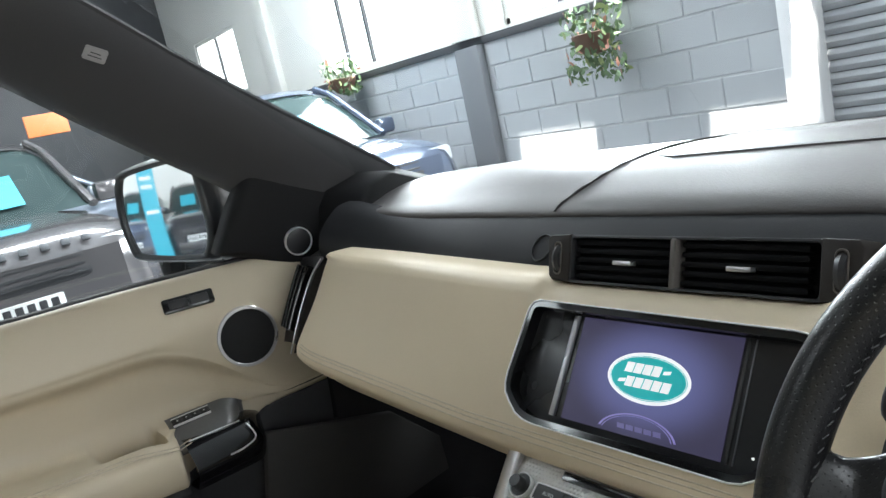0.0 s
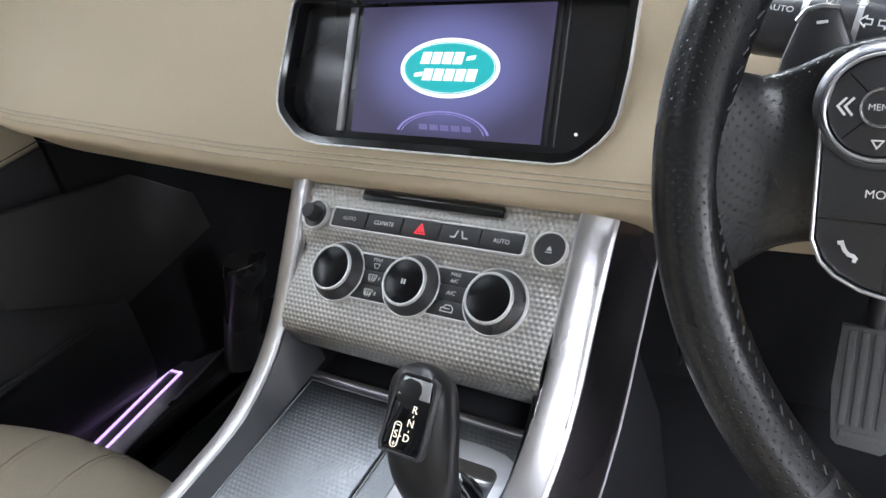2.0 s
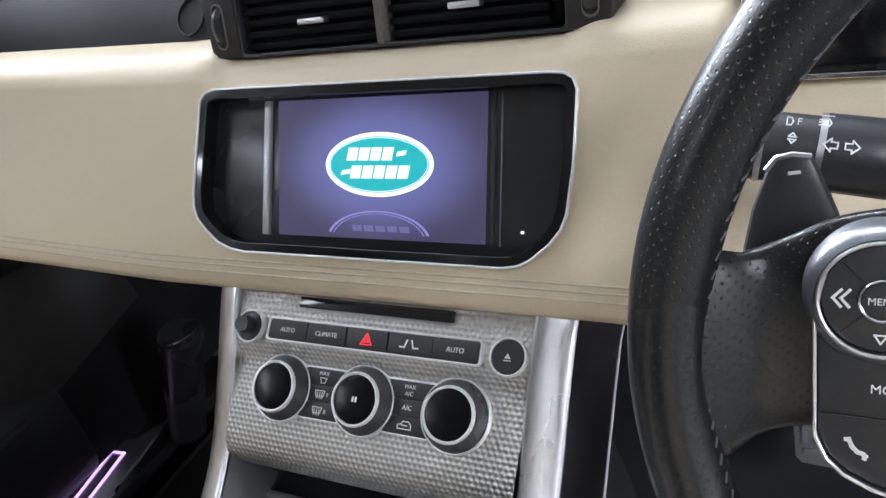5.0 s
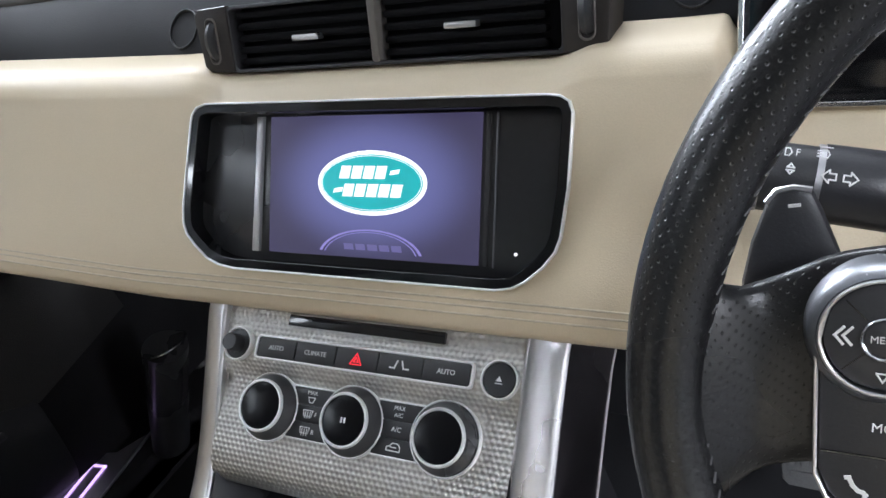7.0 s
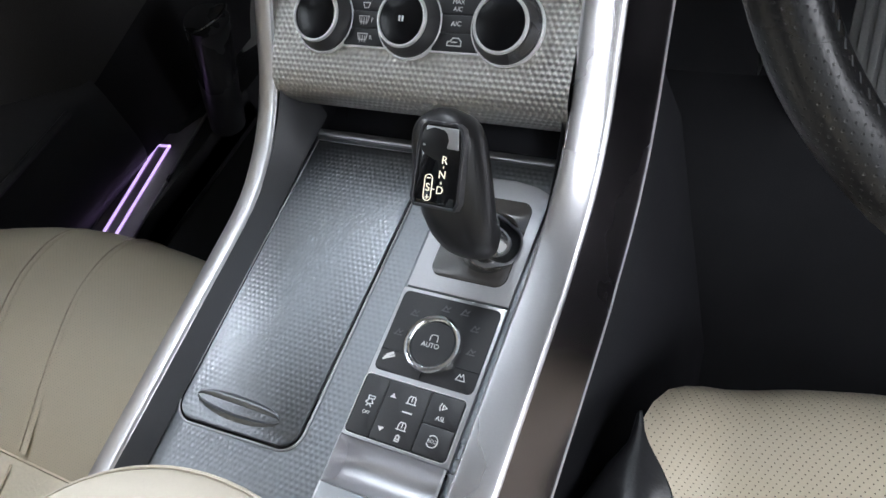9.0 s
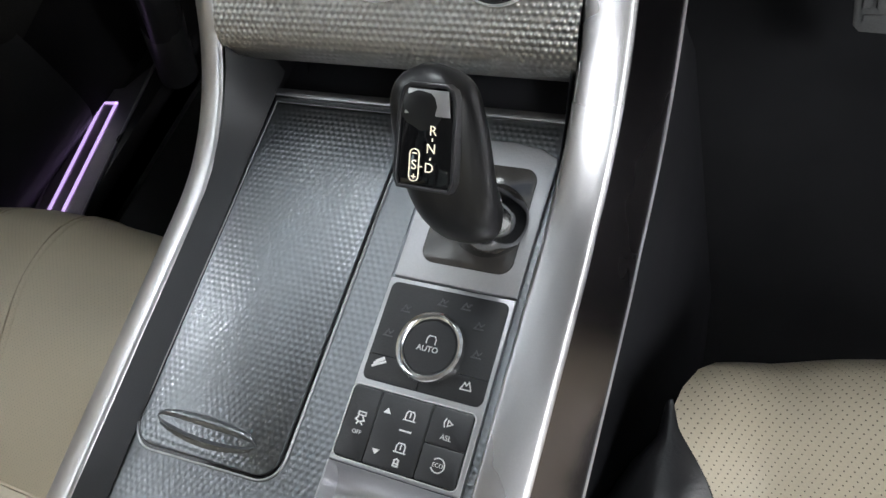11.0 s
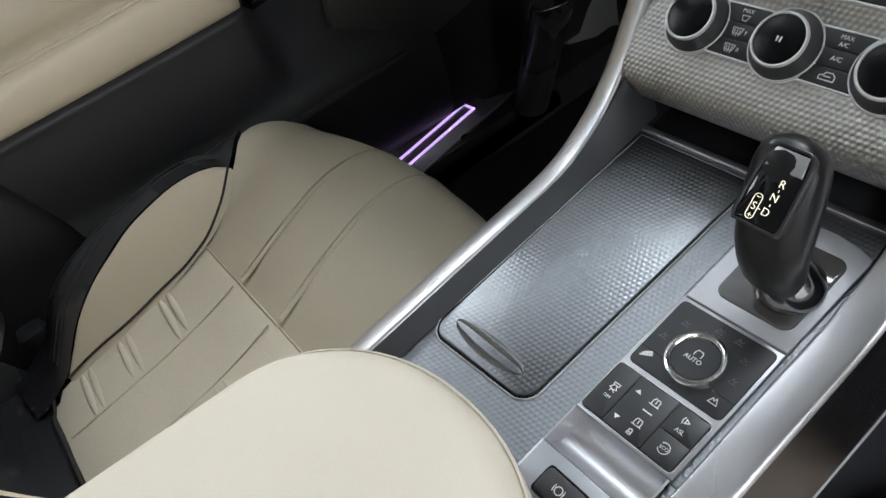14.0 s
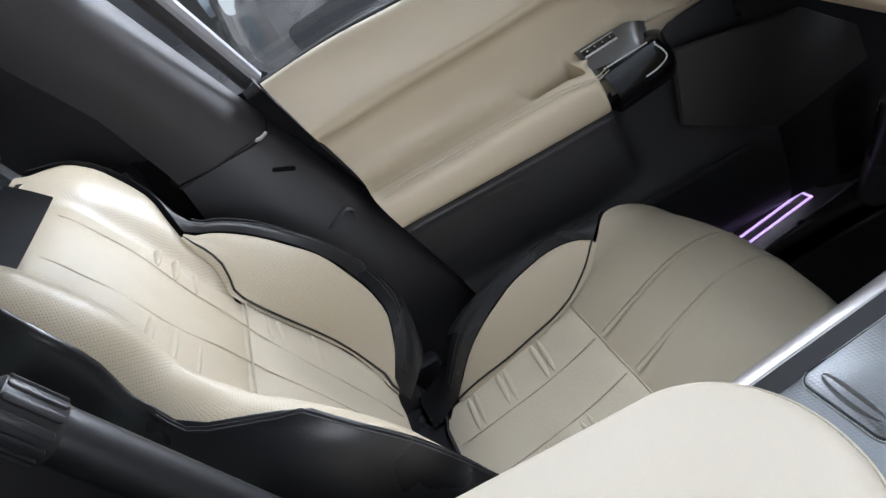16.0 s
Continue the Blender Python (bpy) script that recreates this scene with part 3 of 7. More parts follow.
tg = finish("airbag_tag", slab(rrect(0.030, 0.020, 0.003, 4), TG, -0.006, 0.0022, 0.0006), material("pale_grey_tag", (0.35, 0.34, 0.34), 0.6), pillar, "small pale grey stitched tag")
for v, w in ((0.002, 0.014), (-0.003, 0.018)):
    finish("tag_bar", slab(rrect(w, 0.0012, 0.0004, 2, 0, v), TG, 0.0018, 0.0026, 0.0001, 1), SWITCH, tg)

# ---- dashboard ----
BAND = material("matt_black_dash_band", (0.016, 0.016, 0.018), 0.6, bump=0.3, scale=700, vary=0.15, spec=0.2)
dash = thing("dashboard", "two-tone dashboard, cream leather below a dark leather top", "dashboard")


def along(profile_of, xs):
    return rows_mesh([[(x, y, z) for y, z in profile_of(x)] for x in xs])


DX = list(np.linspace(-0.66, 0.66, 401))


def cream_profile(x):
    e = max(0.0, (abs(x) - 0.52) / 0.14)          # the ends round off
    q = max(0.0, (abs(x) - 0.61) / 0.05)
    d = 0.03 * e * e + 0.03 * q * q
    lift = 0.02 * max(0, (abs(x) - 0.2) / 0.46)
    pts = [(0.80, 1.01), (0.72, 1.0), (0.672, 1.034), (0.650, 1.052), (0.648, 1.064), (0.656, 1.079), (0.690, 1.135), (0.716, 1.181), (0.7235, 1.193), (0.733, 1.2005), (0.748, 1.2035), (0.80, 1.2035)]
    k = max(0.0, min(1.0, (0.158 - abs(x)) / 0.034))
    step = 0.0085 * k * k * (3 - 2 * k)           # the stretch below the vents lies lower
    k = max(0.0, min(1.0, (x - 0.222) / 0.022))
    drop = 0.046 * k * k * (3 - 2 * k)            # it dips under the instruments
    return [(y + d * (1 if z < 1.2 else 0.5), z - drop * max(0.0, min(1.0, (z - 1.10) / 0.09)) + lift * (1 if z < 1.1 else 0.6) - (0.022 * q * q if z > 1.15 else 0) - (step * min(1.0, (z - 1.16) / 0.035) if z > 1.16 else 0)) for y, z in pts]


def smooth_profile(f, n=34):
    def g(x):
        return [(p.x, p.y) for p in smooth_path([(a, b, 0) for a, b in f(x)], n)]
    return g


CP = frame_of((0, 0.699, 1.13), (1, 0, 0), (0, 0.5, 0.866))     # the cream face: x across, y up the slope
OUT = [(-0.1478, 0.043), (-0.1462, 0.0495), (-0.1415, 0.0545), (-0.1330, 0.0570), (0.1300, 0.0555), (0.1390, 0.0545), (0.1448, 0.0510), (0.1475, 0.0440),
       (0.1465, 0.0), (0.1432, -0.0290), (0.1398, -0.0385), (0.1325, -0.0480), (0.1215, -0.0575), (0.1130, -0.0620), (0.1020, -0.0640),
       (-0.1040, -0.0640), (-0.1180, -0.0622), (-0.1300, -0.0580), (-0.1420, -0.0490), (-0.1505, -0.0405), (-0.1540, -0.0320), (-0.1545, -0.0200)]


def inside(poly, x, y):
    c = False
    for (xa, ya), (xb, yb) in zip(poly, poly[1:] + poly[:1]):
        if (ya > y) != (yb > y) and x < (xb - xa) * (y - ya) / (yb - ya) + xa:
            c = not c
    return c


bm = along(smooth_profile(cream_profile, 130), DX)
INV, HOLE = CP.inverted(), inset(OUT, 0.006)
gone = [f for f in bm.faces if any(abs((INV @ v.co).z) < 0.05 and inside(HOLE, (INV @ v.co).x, (INV @ v.co).y) for v in f.verts)]
bmesh.ops.delete(bm, geom=gone, context="FACES")
finish("cream_panel", bm, CREAM_DASH, dash, "smooth cream leather lower dashboard", 60)
# stitched lines above the lower edge
PROFILE = smooth_profile(cream_profile, 130)
for v in (-0.0640, -0.0685, -0.0730):
    want = CP @ Vector((0, v, 0.0))
    at = min(range(20, 90), key=lambda i: abs(PROFILE(0.0)[i][1] - want.z) + (0 if PROFILE(0.0)[i][0] < 0.70 else 1))
    pts = []
    for x in np.linspace(-0.60, 0.58, 60):
        (ya, za), (yb, zb) = PROFILE(x)[at - 1], PROFILE(x)[at + 1]
        out_n = Vector((0, -(zb - za), yb - ya)).normalized()
        pts.append(Vector((x, (ya + yb) / 2, (za + zb) / 2)) + out_n * 0.0002)
    finish("stitched_seam", tube(pts, 0.0007, 6), CREAM_THREAD, dash)


def band_profile(x):
    w = 0.0 if abs(x) < 0.45 else 0.02 * ((abs(x) - 0.45) / 0.25) ** 2
    return [(0.785, 1.180), (0.780, 1.198 + w * 0.5), (0.786, 1.2105 + w), (0.802, 1.230 + w), (0.828, 1.250 + w), (0.86, 1.256 + w)]


finish("dark_band", along(smooth_profile(band_profile, 16), np.linspace(-0.72, 0.72, 30)), BAND, dash, "dark band across the dashboard", 60)


def top_profile(x):
    c = 0.10 * (x / 0.72) ** 2
    dip = 0.012 * (abs(x) / 0.72) ** 3
    return [(0.835, 1.244), (0.829, 1.252), (0.838, 1.262), (0.87, 1.277 - dip), (0.94, 1.301 - dip), (1.05, 1.310 - dip), (1.22 - c, 1.300 - dip), (1.27 - c, 1.27)]


finish("top_pad", along(smooth_profile(top_profile, 26), np.linspace(-0.70, 0.74, 40)), DASH_TOP, dash, "dark leather dashboard top", 60)


def top_z(x, y):
    pts = smooth_profile(top_profile, 60)(x)
    return min(pts, key=lambda p: abs(p[0] - y) + (0 if p[1] > 1.255 else 1))[1]


for sx in (-1, 1):
    path = [(sx * 0.215, 0.831), (sx * 0.20, 0.88), (sx * 0.175, 0.96), (sx * 0.16, 1.05), (sx * 0.155, 1.17)]
    finish("pad_seam", tube([(p.x, p.y, top_z(p.x, p.y) + 0.0005) for p in smooth_path([(a, b, 0) for a, b in path], 24)], 0.0018, 6), THREAD, dash)
# speaker grille let into the top
GR = frame_of((0.0, 1.02, 1.3068), (1, 0, 0), (0, 1, 0.075))
gp = [(-0.15, -0.07), (-0.12, -0.082), (0.12, -0.082), (0.15, -0.07), (0.13, 0.05), (0.11, 0.062), (-0.11, 0.062), (-0.13, 0.05)]
grille = finish("speaker_grille", slab(gp, GR, -0.004, 0.001, 0.001), material("speaker_mesh", (0.10, 0.10, 0.10), 0.6, bump=1.0, scale=1500, vary=0.3), dash, "fine dark mesh speaker grille")
finish("grille_rim", ring(inset(gp, -0.004), gp, GR, -0.006, 0.0014), DASH_TOP, grille)

# central air vents
VP = frame_of((0.007, 0.7520, 1.2205), (1, 0, 0), (0, 0.25, 0.968))
DIVIDER = material("brown_grey_vent_trim", (0.13, 0.118, 0.108), 0.5, 0.0, vary=0.08, spec=0.3)
OP = frame_of((0.0, 0.7945, 1.2205), (1, 0, 0), (0, 0.62, 0.785))
vent_unit = thing("air_vents", "pair of dark louvred air vents with brown-grey end pods", "air vent")
POD = material("grey_vent_surround", (0.035, 0.031, 0.029), 0.6, 0.0, vary=0.1, spec=0.2)
finish("surround", ring(rrect(0.258, 0.048, 0.005), rrect(0.252, 0.043, 0.004), VP, -0.025, 0.0015), PLASTIC, vent_unit, "thin dark surround")
for sx in (-1, 1):
    pw = [(sx * 0.127, 0.0245), (sx * 0.127, -0.0235), (sx * 0.150, -0.0225), (sx * 0.155, -0.018), (sx * 0.158, 0.018), (sx * 0.154, 0.0235)]
    finish("end_pod", slab(pw if sx < 0 else pw[::-1], VP, -0.030, 0.0035, 0.002), POD, vent_unit, "brown-grey end pod")
finish("vent_back", slab(rrect(0.254, 0.046, 0.004), VP, -0.0200, -0.0120, 0.0004), VENT, vent_unit)
finish("divider", slab(rrect(0.006, 0.044, 0.002, 6, -0.004, 0), VP, -0.012, 0.0030, 0.001), DIVIDER, vent_unit, "brown-grey divider")
for sx in (-1, 1):
    for k in range(5):
        v = -0.0165 + 0.0083 * k
        finish("louvre", slab(rrect(0.114, 0.0050, 0.002, 3, sx * 0.0625 - 0.004, v), VP, -0.0120, -0.0030, 0.001), VENT, vent_unit)
    tab = slab(rrect(0.023, 0.0042, 0.0012, 3, sx * 0.0600, -0.0020), VP, -0.004, 0.0030, 0.001)
    finish("vent_tab", tab, SILVER, vent_unit, "bright metal tab")
    whl = lathe([(0.001, -0.004), (0.0165, -0.004), (0.018, 0), (0.0165, 0.004), (0.001, 0.004)], VP @ pose(sx * 0.1425, 0.0, -0.0080, 90, 0, 90), 40)
    finish("thumbwheel", whl, PLASTIC, vent_unit, "ribbed black thumbwheel")
    finish("wheel_trim", ring(rrect(0.0105, 0.034, 0.005, 4, sx * 0.1425, 0), rrect(0.0085, 0.031, 0.004, 4, sx * 0.1425, 0), VP, 0.001, 0.0048), DIVIDER, vent_unit)
    oval = finish("sensor_ring", ring(disc(0.0150, 40, sx * 0.204, 0.0, 0.0170), disc(0.0138, 40, sx * 0.204, 0.0, 0.0158), OP, -0.006, 0.0025), SWITCH, dash, "thin grey ring")

# end vent beside the door: a tall black opening between the dashboard's cream end and the door
end_vent = thing("end_air_vent", "tall black end vent with a silver edge", "air vent")
EDGE_C = smooth_path([(-0.640, 0.738, 1.203), (-0.658, 0.728, 1.180), (-0.662, 0.706, 1.140), (-0.662, 0.684, 1.095), (-0.662, 0.672, 1.066)], 20)
EDGE_D = smooth_path([(-0.790, 0.775, 1.192), (-0.790, 0.764, 1.172), (-0.790, 0.746, 1.135), (-0.790, 0.722, 1.085), (-0.790, 0.712, 1.058)], 20)
rows = []
for p, q in zip(EDGE_C, EDGE_D):
    rows.append([p + Vector((0.0, 0.05, 0))] + [p.lerp(q, k) + Vector((0, 0.014 * math.sin(math.pi * k) + 0.006, 0)) for k in np.linspace(0, 1, 9)] + [q + Vector((0, 0.06, 0))])
finish("vent_body", rows_mesh(rows), PLASTIC, end_vent, "black vent body", 60)
finish("vent_edge", tube([p + Vector((-0.001, 0.001, 0)) for p in EDGE_C], 0.0013, 8, Vector((1, 0, 0))), PLATE, end_vent, "thin silver edge")
for k in (0.22, 0.45, 0.68):
    finish("louvre", tube([p.lerp(q, k) + Vector((0, -0.001, 0)) for p, q in list(zip(EDGE_C, EDGE_D))[3:15]], 0.009, 10, Vector((1, 0, 0)), 0.35), GLOSS, end_vent, "gloss black louvre", 60)

# ---- screen ----
screen = thing("touch_screen", "wide touch screen in a gloss black surround, showing an oval badge", "display")
out = OUT
finish("chrome_edge", ring(out, inset(out, 0.0014), CP, 0.004, 0.0142), BRIGHT, screen, "satin silver edge")
finish("bezel", ring(inset(out, 0.0013), inset(out, 0.0075), CP, -0.004, 0.0130), GLOSS, screen, "gloss black surround")
FACE = material("satin_black_face", (0.018, 0.018, 0.020), 0.30, vary=0.15, spec=0.6)
finish("face", slab(inset(out, 0.006), CP, -0.008, -0.0005, 0.0005), FACE, screen, "satin black face")
CPD = CP @ pose(0, 0, 0.0035)
BC = (0.0036, 0.0011)       # middle of the badge
finish("display_area", slab(rrect(0.167, 0.0975, 0.0006, 2, 0.0015, -0.0015), CPD, -0.0038, -0.0032, 0.0001, 1), SCREEN, screen, "lit dim violet picture")
finish("badge_rim", slab(disc(0.0432, 56, *BC, 0.0221), CPD, -0.0032, -0.0028, 0.0001, 1), LIT_WHITE, screen, "lit white oval")
finish("badge", slab(disc(0.0402, 56, *BC, 0.0193), CPD, -0.0028, -0.0024, 0.0001, 1), TEAL, screen, "lit teal oval")
finish("badge_line", ring(disc(0.0396, 56, *BC, 0.0187), disc(0.0390, 56, *BC, 0.0181), CPD, -0.0026, -0.0021), LIT_WHITE, screen)
for bx, by, bw, cnt in ((-0.0020, 0.0083, 0.038, 4), (0.0056, -0.0040, 0.0475, 5)):
    step = bw / cnt
    for i in range(cnt):
        x0, x1 = bx - bw / 2 + step * i + 0.0004, bx - bw / 2 + step * (i + 1) - 0.0011
        finish("badge_bar", slab([(x0 - 0.001, by - 0.0044), (x1 - 0.001, by - 0.0044), (x1 + 0.001, by + 0.0044), (x0 + 0.001, by + 0.0044)], CPD, -0.0026, -0.0020, 0.0001, 1), BADGE_WHITE, screen, "lit white bar")
for bx, by in ((0.0225, 0.0085), (-0.0222, -0.0040)):
    finish("badge_bar", slab([(bx - 0.004, by - 0.002), (bx + 0.003, by - 0.001), (bx + 0.004, by + 0.002), (bx - 0.003, by + 0.001)], CPD, -0.0026, -0.0020, 0.0001, 1), LIT_WHITE, screen)
for r0, r1 in ((0.0415, 0.0395), (0.0375, 0.0368)):
    arc_o = [(BC[0] + r0 * math.cos(radians(a)), -0.0505 + 0.48 * r0 * math.sin(radians(a))) for a in range(12, 169, 6)]
    arc_i = [(BC[0] + r1 * math.cos(radians(a)), -0.0505 + 0.48 * r1 * math.sin(radians(a))) for a in range(12, 169, 6)]
    finish("badge_reflection", slab(arc_o + arc_i[::-1], CPD, -0.0032, -0.0028, 0.0, 1), GHOST, screen, "faint violet arc below the badge")
for i in range(5):
    x = BC[0] - 0.020 + 0.0095 * i
    finish("reflected_bar", slab([(x, -0.0450), (x + 0.0075, -0.0450), (x + 0.0065, -0.0408), (x - 0.001, -0.0408)], CPD, -0.0032, -0.0029, 0.0, 1), GHOST_DIM, screen, "faint violet bar")
finish("status_lamp", slab(disc(0.0011, 14, 0.110, -0.0415), CPD, -0.0045, -0.0030, 0.0003), LIT_WHITE, screen)
# left bar: reflection of a bright side window, modelled as a grey strip
finish("face_bar", slab([(-0.0965, -0.0505), (-0.0900, -0.0505), (-0.0875, 0.0475), (-0.0935, 0.0475)], CPD, -0.0045, -0.0010, 0.0012), PLATE, screen, "grey upright bar in place of a window's reflection")
finish("face_bar", slab(rrect(0.0030, 0.098, 0.0008, 2, 0.0895, -0.0015), CPD, -0.0045, -0.0028, 0.0003), PLASTIC, screen, "thin dark upright bar")
finish("face_bar", slab(rrect(0.0012, 0.098, 0.0004, 2, 0.0950, -0.0020), CPD, -0.0045, -0.0030, 0.0003), PLATE_DARK, screen, "thin grey upright line")
finish("touch_mark", slab(rrect(0.0024, 0.0022, 0.0008, 3, -0.1325, 0.0430), CPD, -0.0045, -0.0033, 0.0002), SWITCH, screen)

# ---- centre stack ----
ST = frame_of((0, 0.6005, 1.0003), (1, 0, 0), (0, 0.755, 0.656))
stack = thing("climate_panel", "textured aluminium climate panel with three knobs and a row of switches", "control panel")
sp = []
for v, h, w in ((0.078, 0.0, 0.1228), (0.06, 0.0, 0.1222), (0.044, 0.0, 0.1215), (0.034, -0.001, 0.1210), (0.027, -0.006, 0.1205), (0.019, -0.0095, 0.1200), (0.0, -0.0095, 0.1190), (-0.03, -0.0095, 0.1180), (-0.042, -0.011, 0.1178), (-0.050, -0.016, 0.1175), (-0.055, -0.024, 0.117), (-0.057, -0.036, 0.117)):
    sp.append([ST @ Vector((u * (w - 0.0018), v, h - 0.002)) for u in np.linspace(-1, 1, 9)])
finish("panel", rows_mesh(sp), KNURL, stack, "textured aluminium face", 60)
finish("disc_slot", slab(rrect(0.126, 0.0080, 0.001, 3, 0, 0.0658), ST, -0.002, 0.0012, 0.0005), GLOSS, stack, "black disc slot")
# switch row
row = finish("switch_row", slab(rrect(0.172, 0.0155, 0.0025, 4, 0, 0.0440), ST, -0.003, 0.0005, 0.0005), PLASTIC, stack)
finish("row_edge", ring(rrect(0.174, 0.0175, 0.003, 4, 0, 0.0440), rrect(0.171, 0.0145, 0.002, 4, 0, 0.0440), ST, -0.002, 0.0018), BRIGHT, stack, "thin bright edging")
names = ("AUTO", "CLIMATE", None, None, "AUTO")
for i, txt in enumerate(names):
    cx = -0.0682 + 0.0341 * i
    b = finish("switch", slab(rrect(0.0333, 0.0138, 0.0008, 3, cx, 0.0440), ST, 0.0, 0.0016, 0.0006), SWITCH, stack)
    if txt:
        lettering(txt, ST, 0.0047, INK, b, x=cx, y=0.0440, z=0.0018)
tri_o = [(-0.0045, -0.0035), (0.0045, -0.0035), (0, 0.0042)]
for k in (1.0, 0.42):
    strokes([[(a * k, b * k - (0.0003 if k < 1 else 0)) for a, b in (*tri_o, tri_o[0], tri_o[1])]], ST, stack, 0.00045, RED_INK, "hazard_symbol", 0.0020, (0, 0.0440), label="lit red triangle")
strokes([[(-0.0072, -0.0020), (-0.0038, -0.0020), (-0.0022, 0.0028)], [(0.0014, 0.0028), (0.0030, -0.0020), (0.0066, -0.0020)]], ST, stack, 0.0011, INK, "seat_symbol", 0.0020, (0.0341, 0.0440))
# round socket and eject switch
for cx, nm in ((-0.104, "power_socket"), (0.105, "eject_switch")):
    finish(nm + "_ring", ring(disc(0.0126, 36, cx, 0.0438), disc(0.0113, 36, cx, 0.0438), ST, -0.002, 0.0024), BRIGHT, stack)
    k = lathe([(0.001, -0.002), (0.0110, -0.002), (0.0110, 0.001), (0.0105, 0.0018), (0.001, 0.0018)] if nm[0] == "e" else [(0.001, -0.002), (0.0110, -0.002), (0.0110, 0.0010), (0.0068, 0.002), (0.0066, 0.010), (0.0060, 0.0115), (0.001, 0.0115)], ST @ pose(cx, 0.0438, 0), 32)
    finish(nm, k, SWITCH if nm[0] == "e" else PLASTIC, stack)
strokes([[(-0.0021, -0.0024), (0.0021, -0.0024)]], ST, stack, 0.0006, INK, "eject_symbol", 0.0022, (0.105, 0.0438))
finish("eject_symbol", slab([(-0.0021 + 0.105, 0.0427), (0.0021 + 0.105, 0.0427), (0.105, 0.0460)], ST, 0.0016, 0.0022, 0.0001, 1), INK, stack)
SK = ST @ pose(-0.0010, 0.0028, -0.0095)
# knobs
KNOB = material("satin_smoke_knob", (0.10, 0.10, 0.105), 0.28, 0.7, bump=0.1, scale=900, vary=0.12)
KNOB_FACE = material("black_knob_glass", (0.004, 0.004, 0.005), 0.2, vary=0.1, spec=0.2)
for cx in (-0.0695, 0.0005, 0.0715):
    base = finish("knob", lathe([(0.001, -0.002), (0.0236, -0.002), (0.0236, 0.001), (0.0226, 0.0035), (0.0198, 0.0070), (0.0188, 0.0105), (0.0182, 0.0120), (0.0172, 0.0124), (0.0165, 0.0112), (0.001, 0.0112)], SK @ pose(cx, 0, 0), 56), KNOB, stack, "smoke-grey rotary knob", 60)
    finish("knob_rim", lathe([(0.0164, 0.0110), (0.0170, 0.0130), (0.0180, 0.0130), (0.0189, 0.0114), (0.0187, 0.0095), (0.0164, 0.0095)], SK @ pose(cx, 0, 0), 56), BRIGHT, base, "bright knob rim")
    finish("knob_face", slab(disc(0.0167, 44), SK @ pose(cx, 0, 0), 0.0090, 0.0120, 0.0004), KNOB_FACE, base, "gloss black knob face")
    finish("knob_seat", lathe([(0.0238, -0.002), (0.0250, -0.002), (0.0250, 0.0012), (0.0244, 0.0018), (0.0238, 0.0016)], SK @ pose(cx, 0, 0), 56), BRIGHT, base, "thin bright ring")
strokes([[(-0.0012, -0.0012), (-0.0012, 0.0012)], [(0.0012, -0.0012), (0.0012, 0.0012)]], SK, stack, 0.0013, INK, "fan_symbol", 0.0124, (0.0005, 0))
# key blocks between the knobs
for cx, marks in ((-0.0345, ("MAX", "F", "R")), (0.036, ("MAX A/C", "A/C", ""))):
    finish("key_block", slab(rrect(0.034, 0.0352, 0.001, 3, cx, 0), SK, -0.002, 0.0004, 0.0004), PLASTIC, stack)
    for sy in (1, -1):
        finish("key_edge", slab(rrect(0.036, 0.0011, 0.0004, 2, cx, sy * 0.0182), SK, -0.002, 0.0014, 0.0003), BRIGHT, stack)
    for i, mk in enumerate(marks):
        cy = 0.0117 - 0.0117 * i
        key = finish("key", slab(rrect(0.0325, 0.0111, 0.0008, 3, cx, cy), SK, 0, 0.0013, 0.0005), SWITCH, stack)
        if mk == "MAX A/C":
            lettering("MAX", SK, 0.0040, INK, key, x=cx, y=cy + 0.0022, z=0.0015)
            lettering("A/C", SK, 0.0040, INK, key, x=cx, y=cy - 0.0024, z=0.0015)
        elif mk == "A/C":
            lettering("A/C", SK, 0.0045, INK, key, x=cx, y=cy, z=0.0015)
        elif mk == "MAX":
            lettering("MAX", SK, 0.0040, INK, key, x=cx, y=cy + 0.0026, z=0.0015)
            strokes([[(-0.0028, 0), (0.0028, 0), (0.0015, -0.0035), (-0.0015, -0.0035), (-0.0028, 0)]], SK, key, 0.0006, INK, "screen_symbol", 0.0015, (cx, cy - 0.0005))
        elif mk in ("F", "R"):
            lettering(mk, SK, 0.0040, INK, key, x=cx + 0.0058, y=cy - 0.0004, z=0.0015)
            strokes([[(-0.004, 0.0022), (0.004, 0.0022), (0.003, -0.0018), (-0.003, -0.0018), (-0.004, 0.0022)], [(-0.002, 0.001), (-0.002, -0.0032)], [(0.0, 0.001), (0.0, -0.0032)], [(0.002, 0.001), (0.002, -0.0032)]], SK, key, 0.0006, INK, "screen_symbol", 0.0015, (cx - 0.001, cy))
        else:
            strokes([[(-0.005, -0.0022), (-0.005, 0.0002), (-0.0028, 0.0008), (-0.0012, 0.0028), (0.003, 0.0028), (0.005, 0.0008), (0.005, -0.0022), (-0.005, -0.0022)], [(-0.002, 0.0002), (0.002, 0.0002)]], SK, key, 0.0007, INK, "recirculation_symbol", 0.0015, (cx, cy))

# ---- centre console ----
CO = frame_of((0, 0.429, 0.8872), (1, 0, 0), (0, 0.990, 0.140))
console = thing("centre_console", "grey metal centre console between satin silver rails", "console")
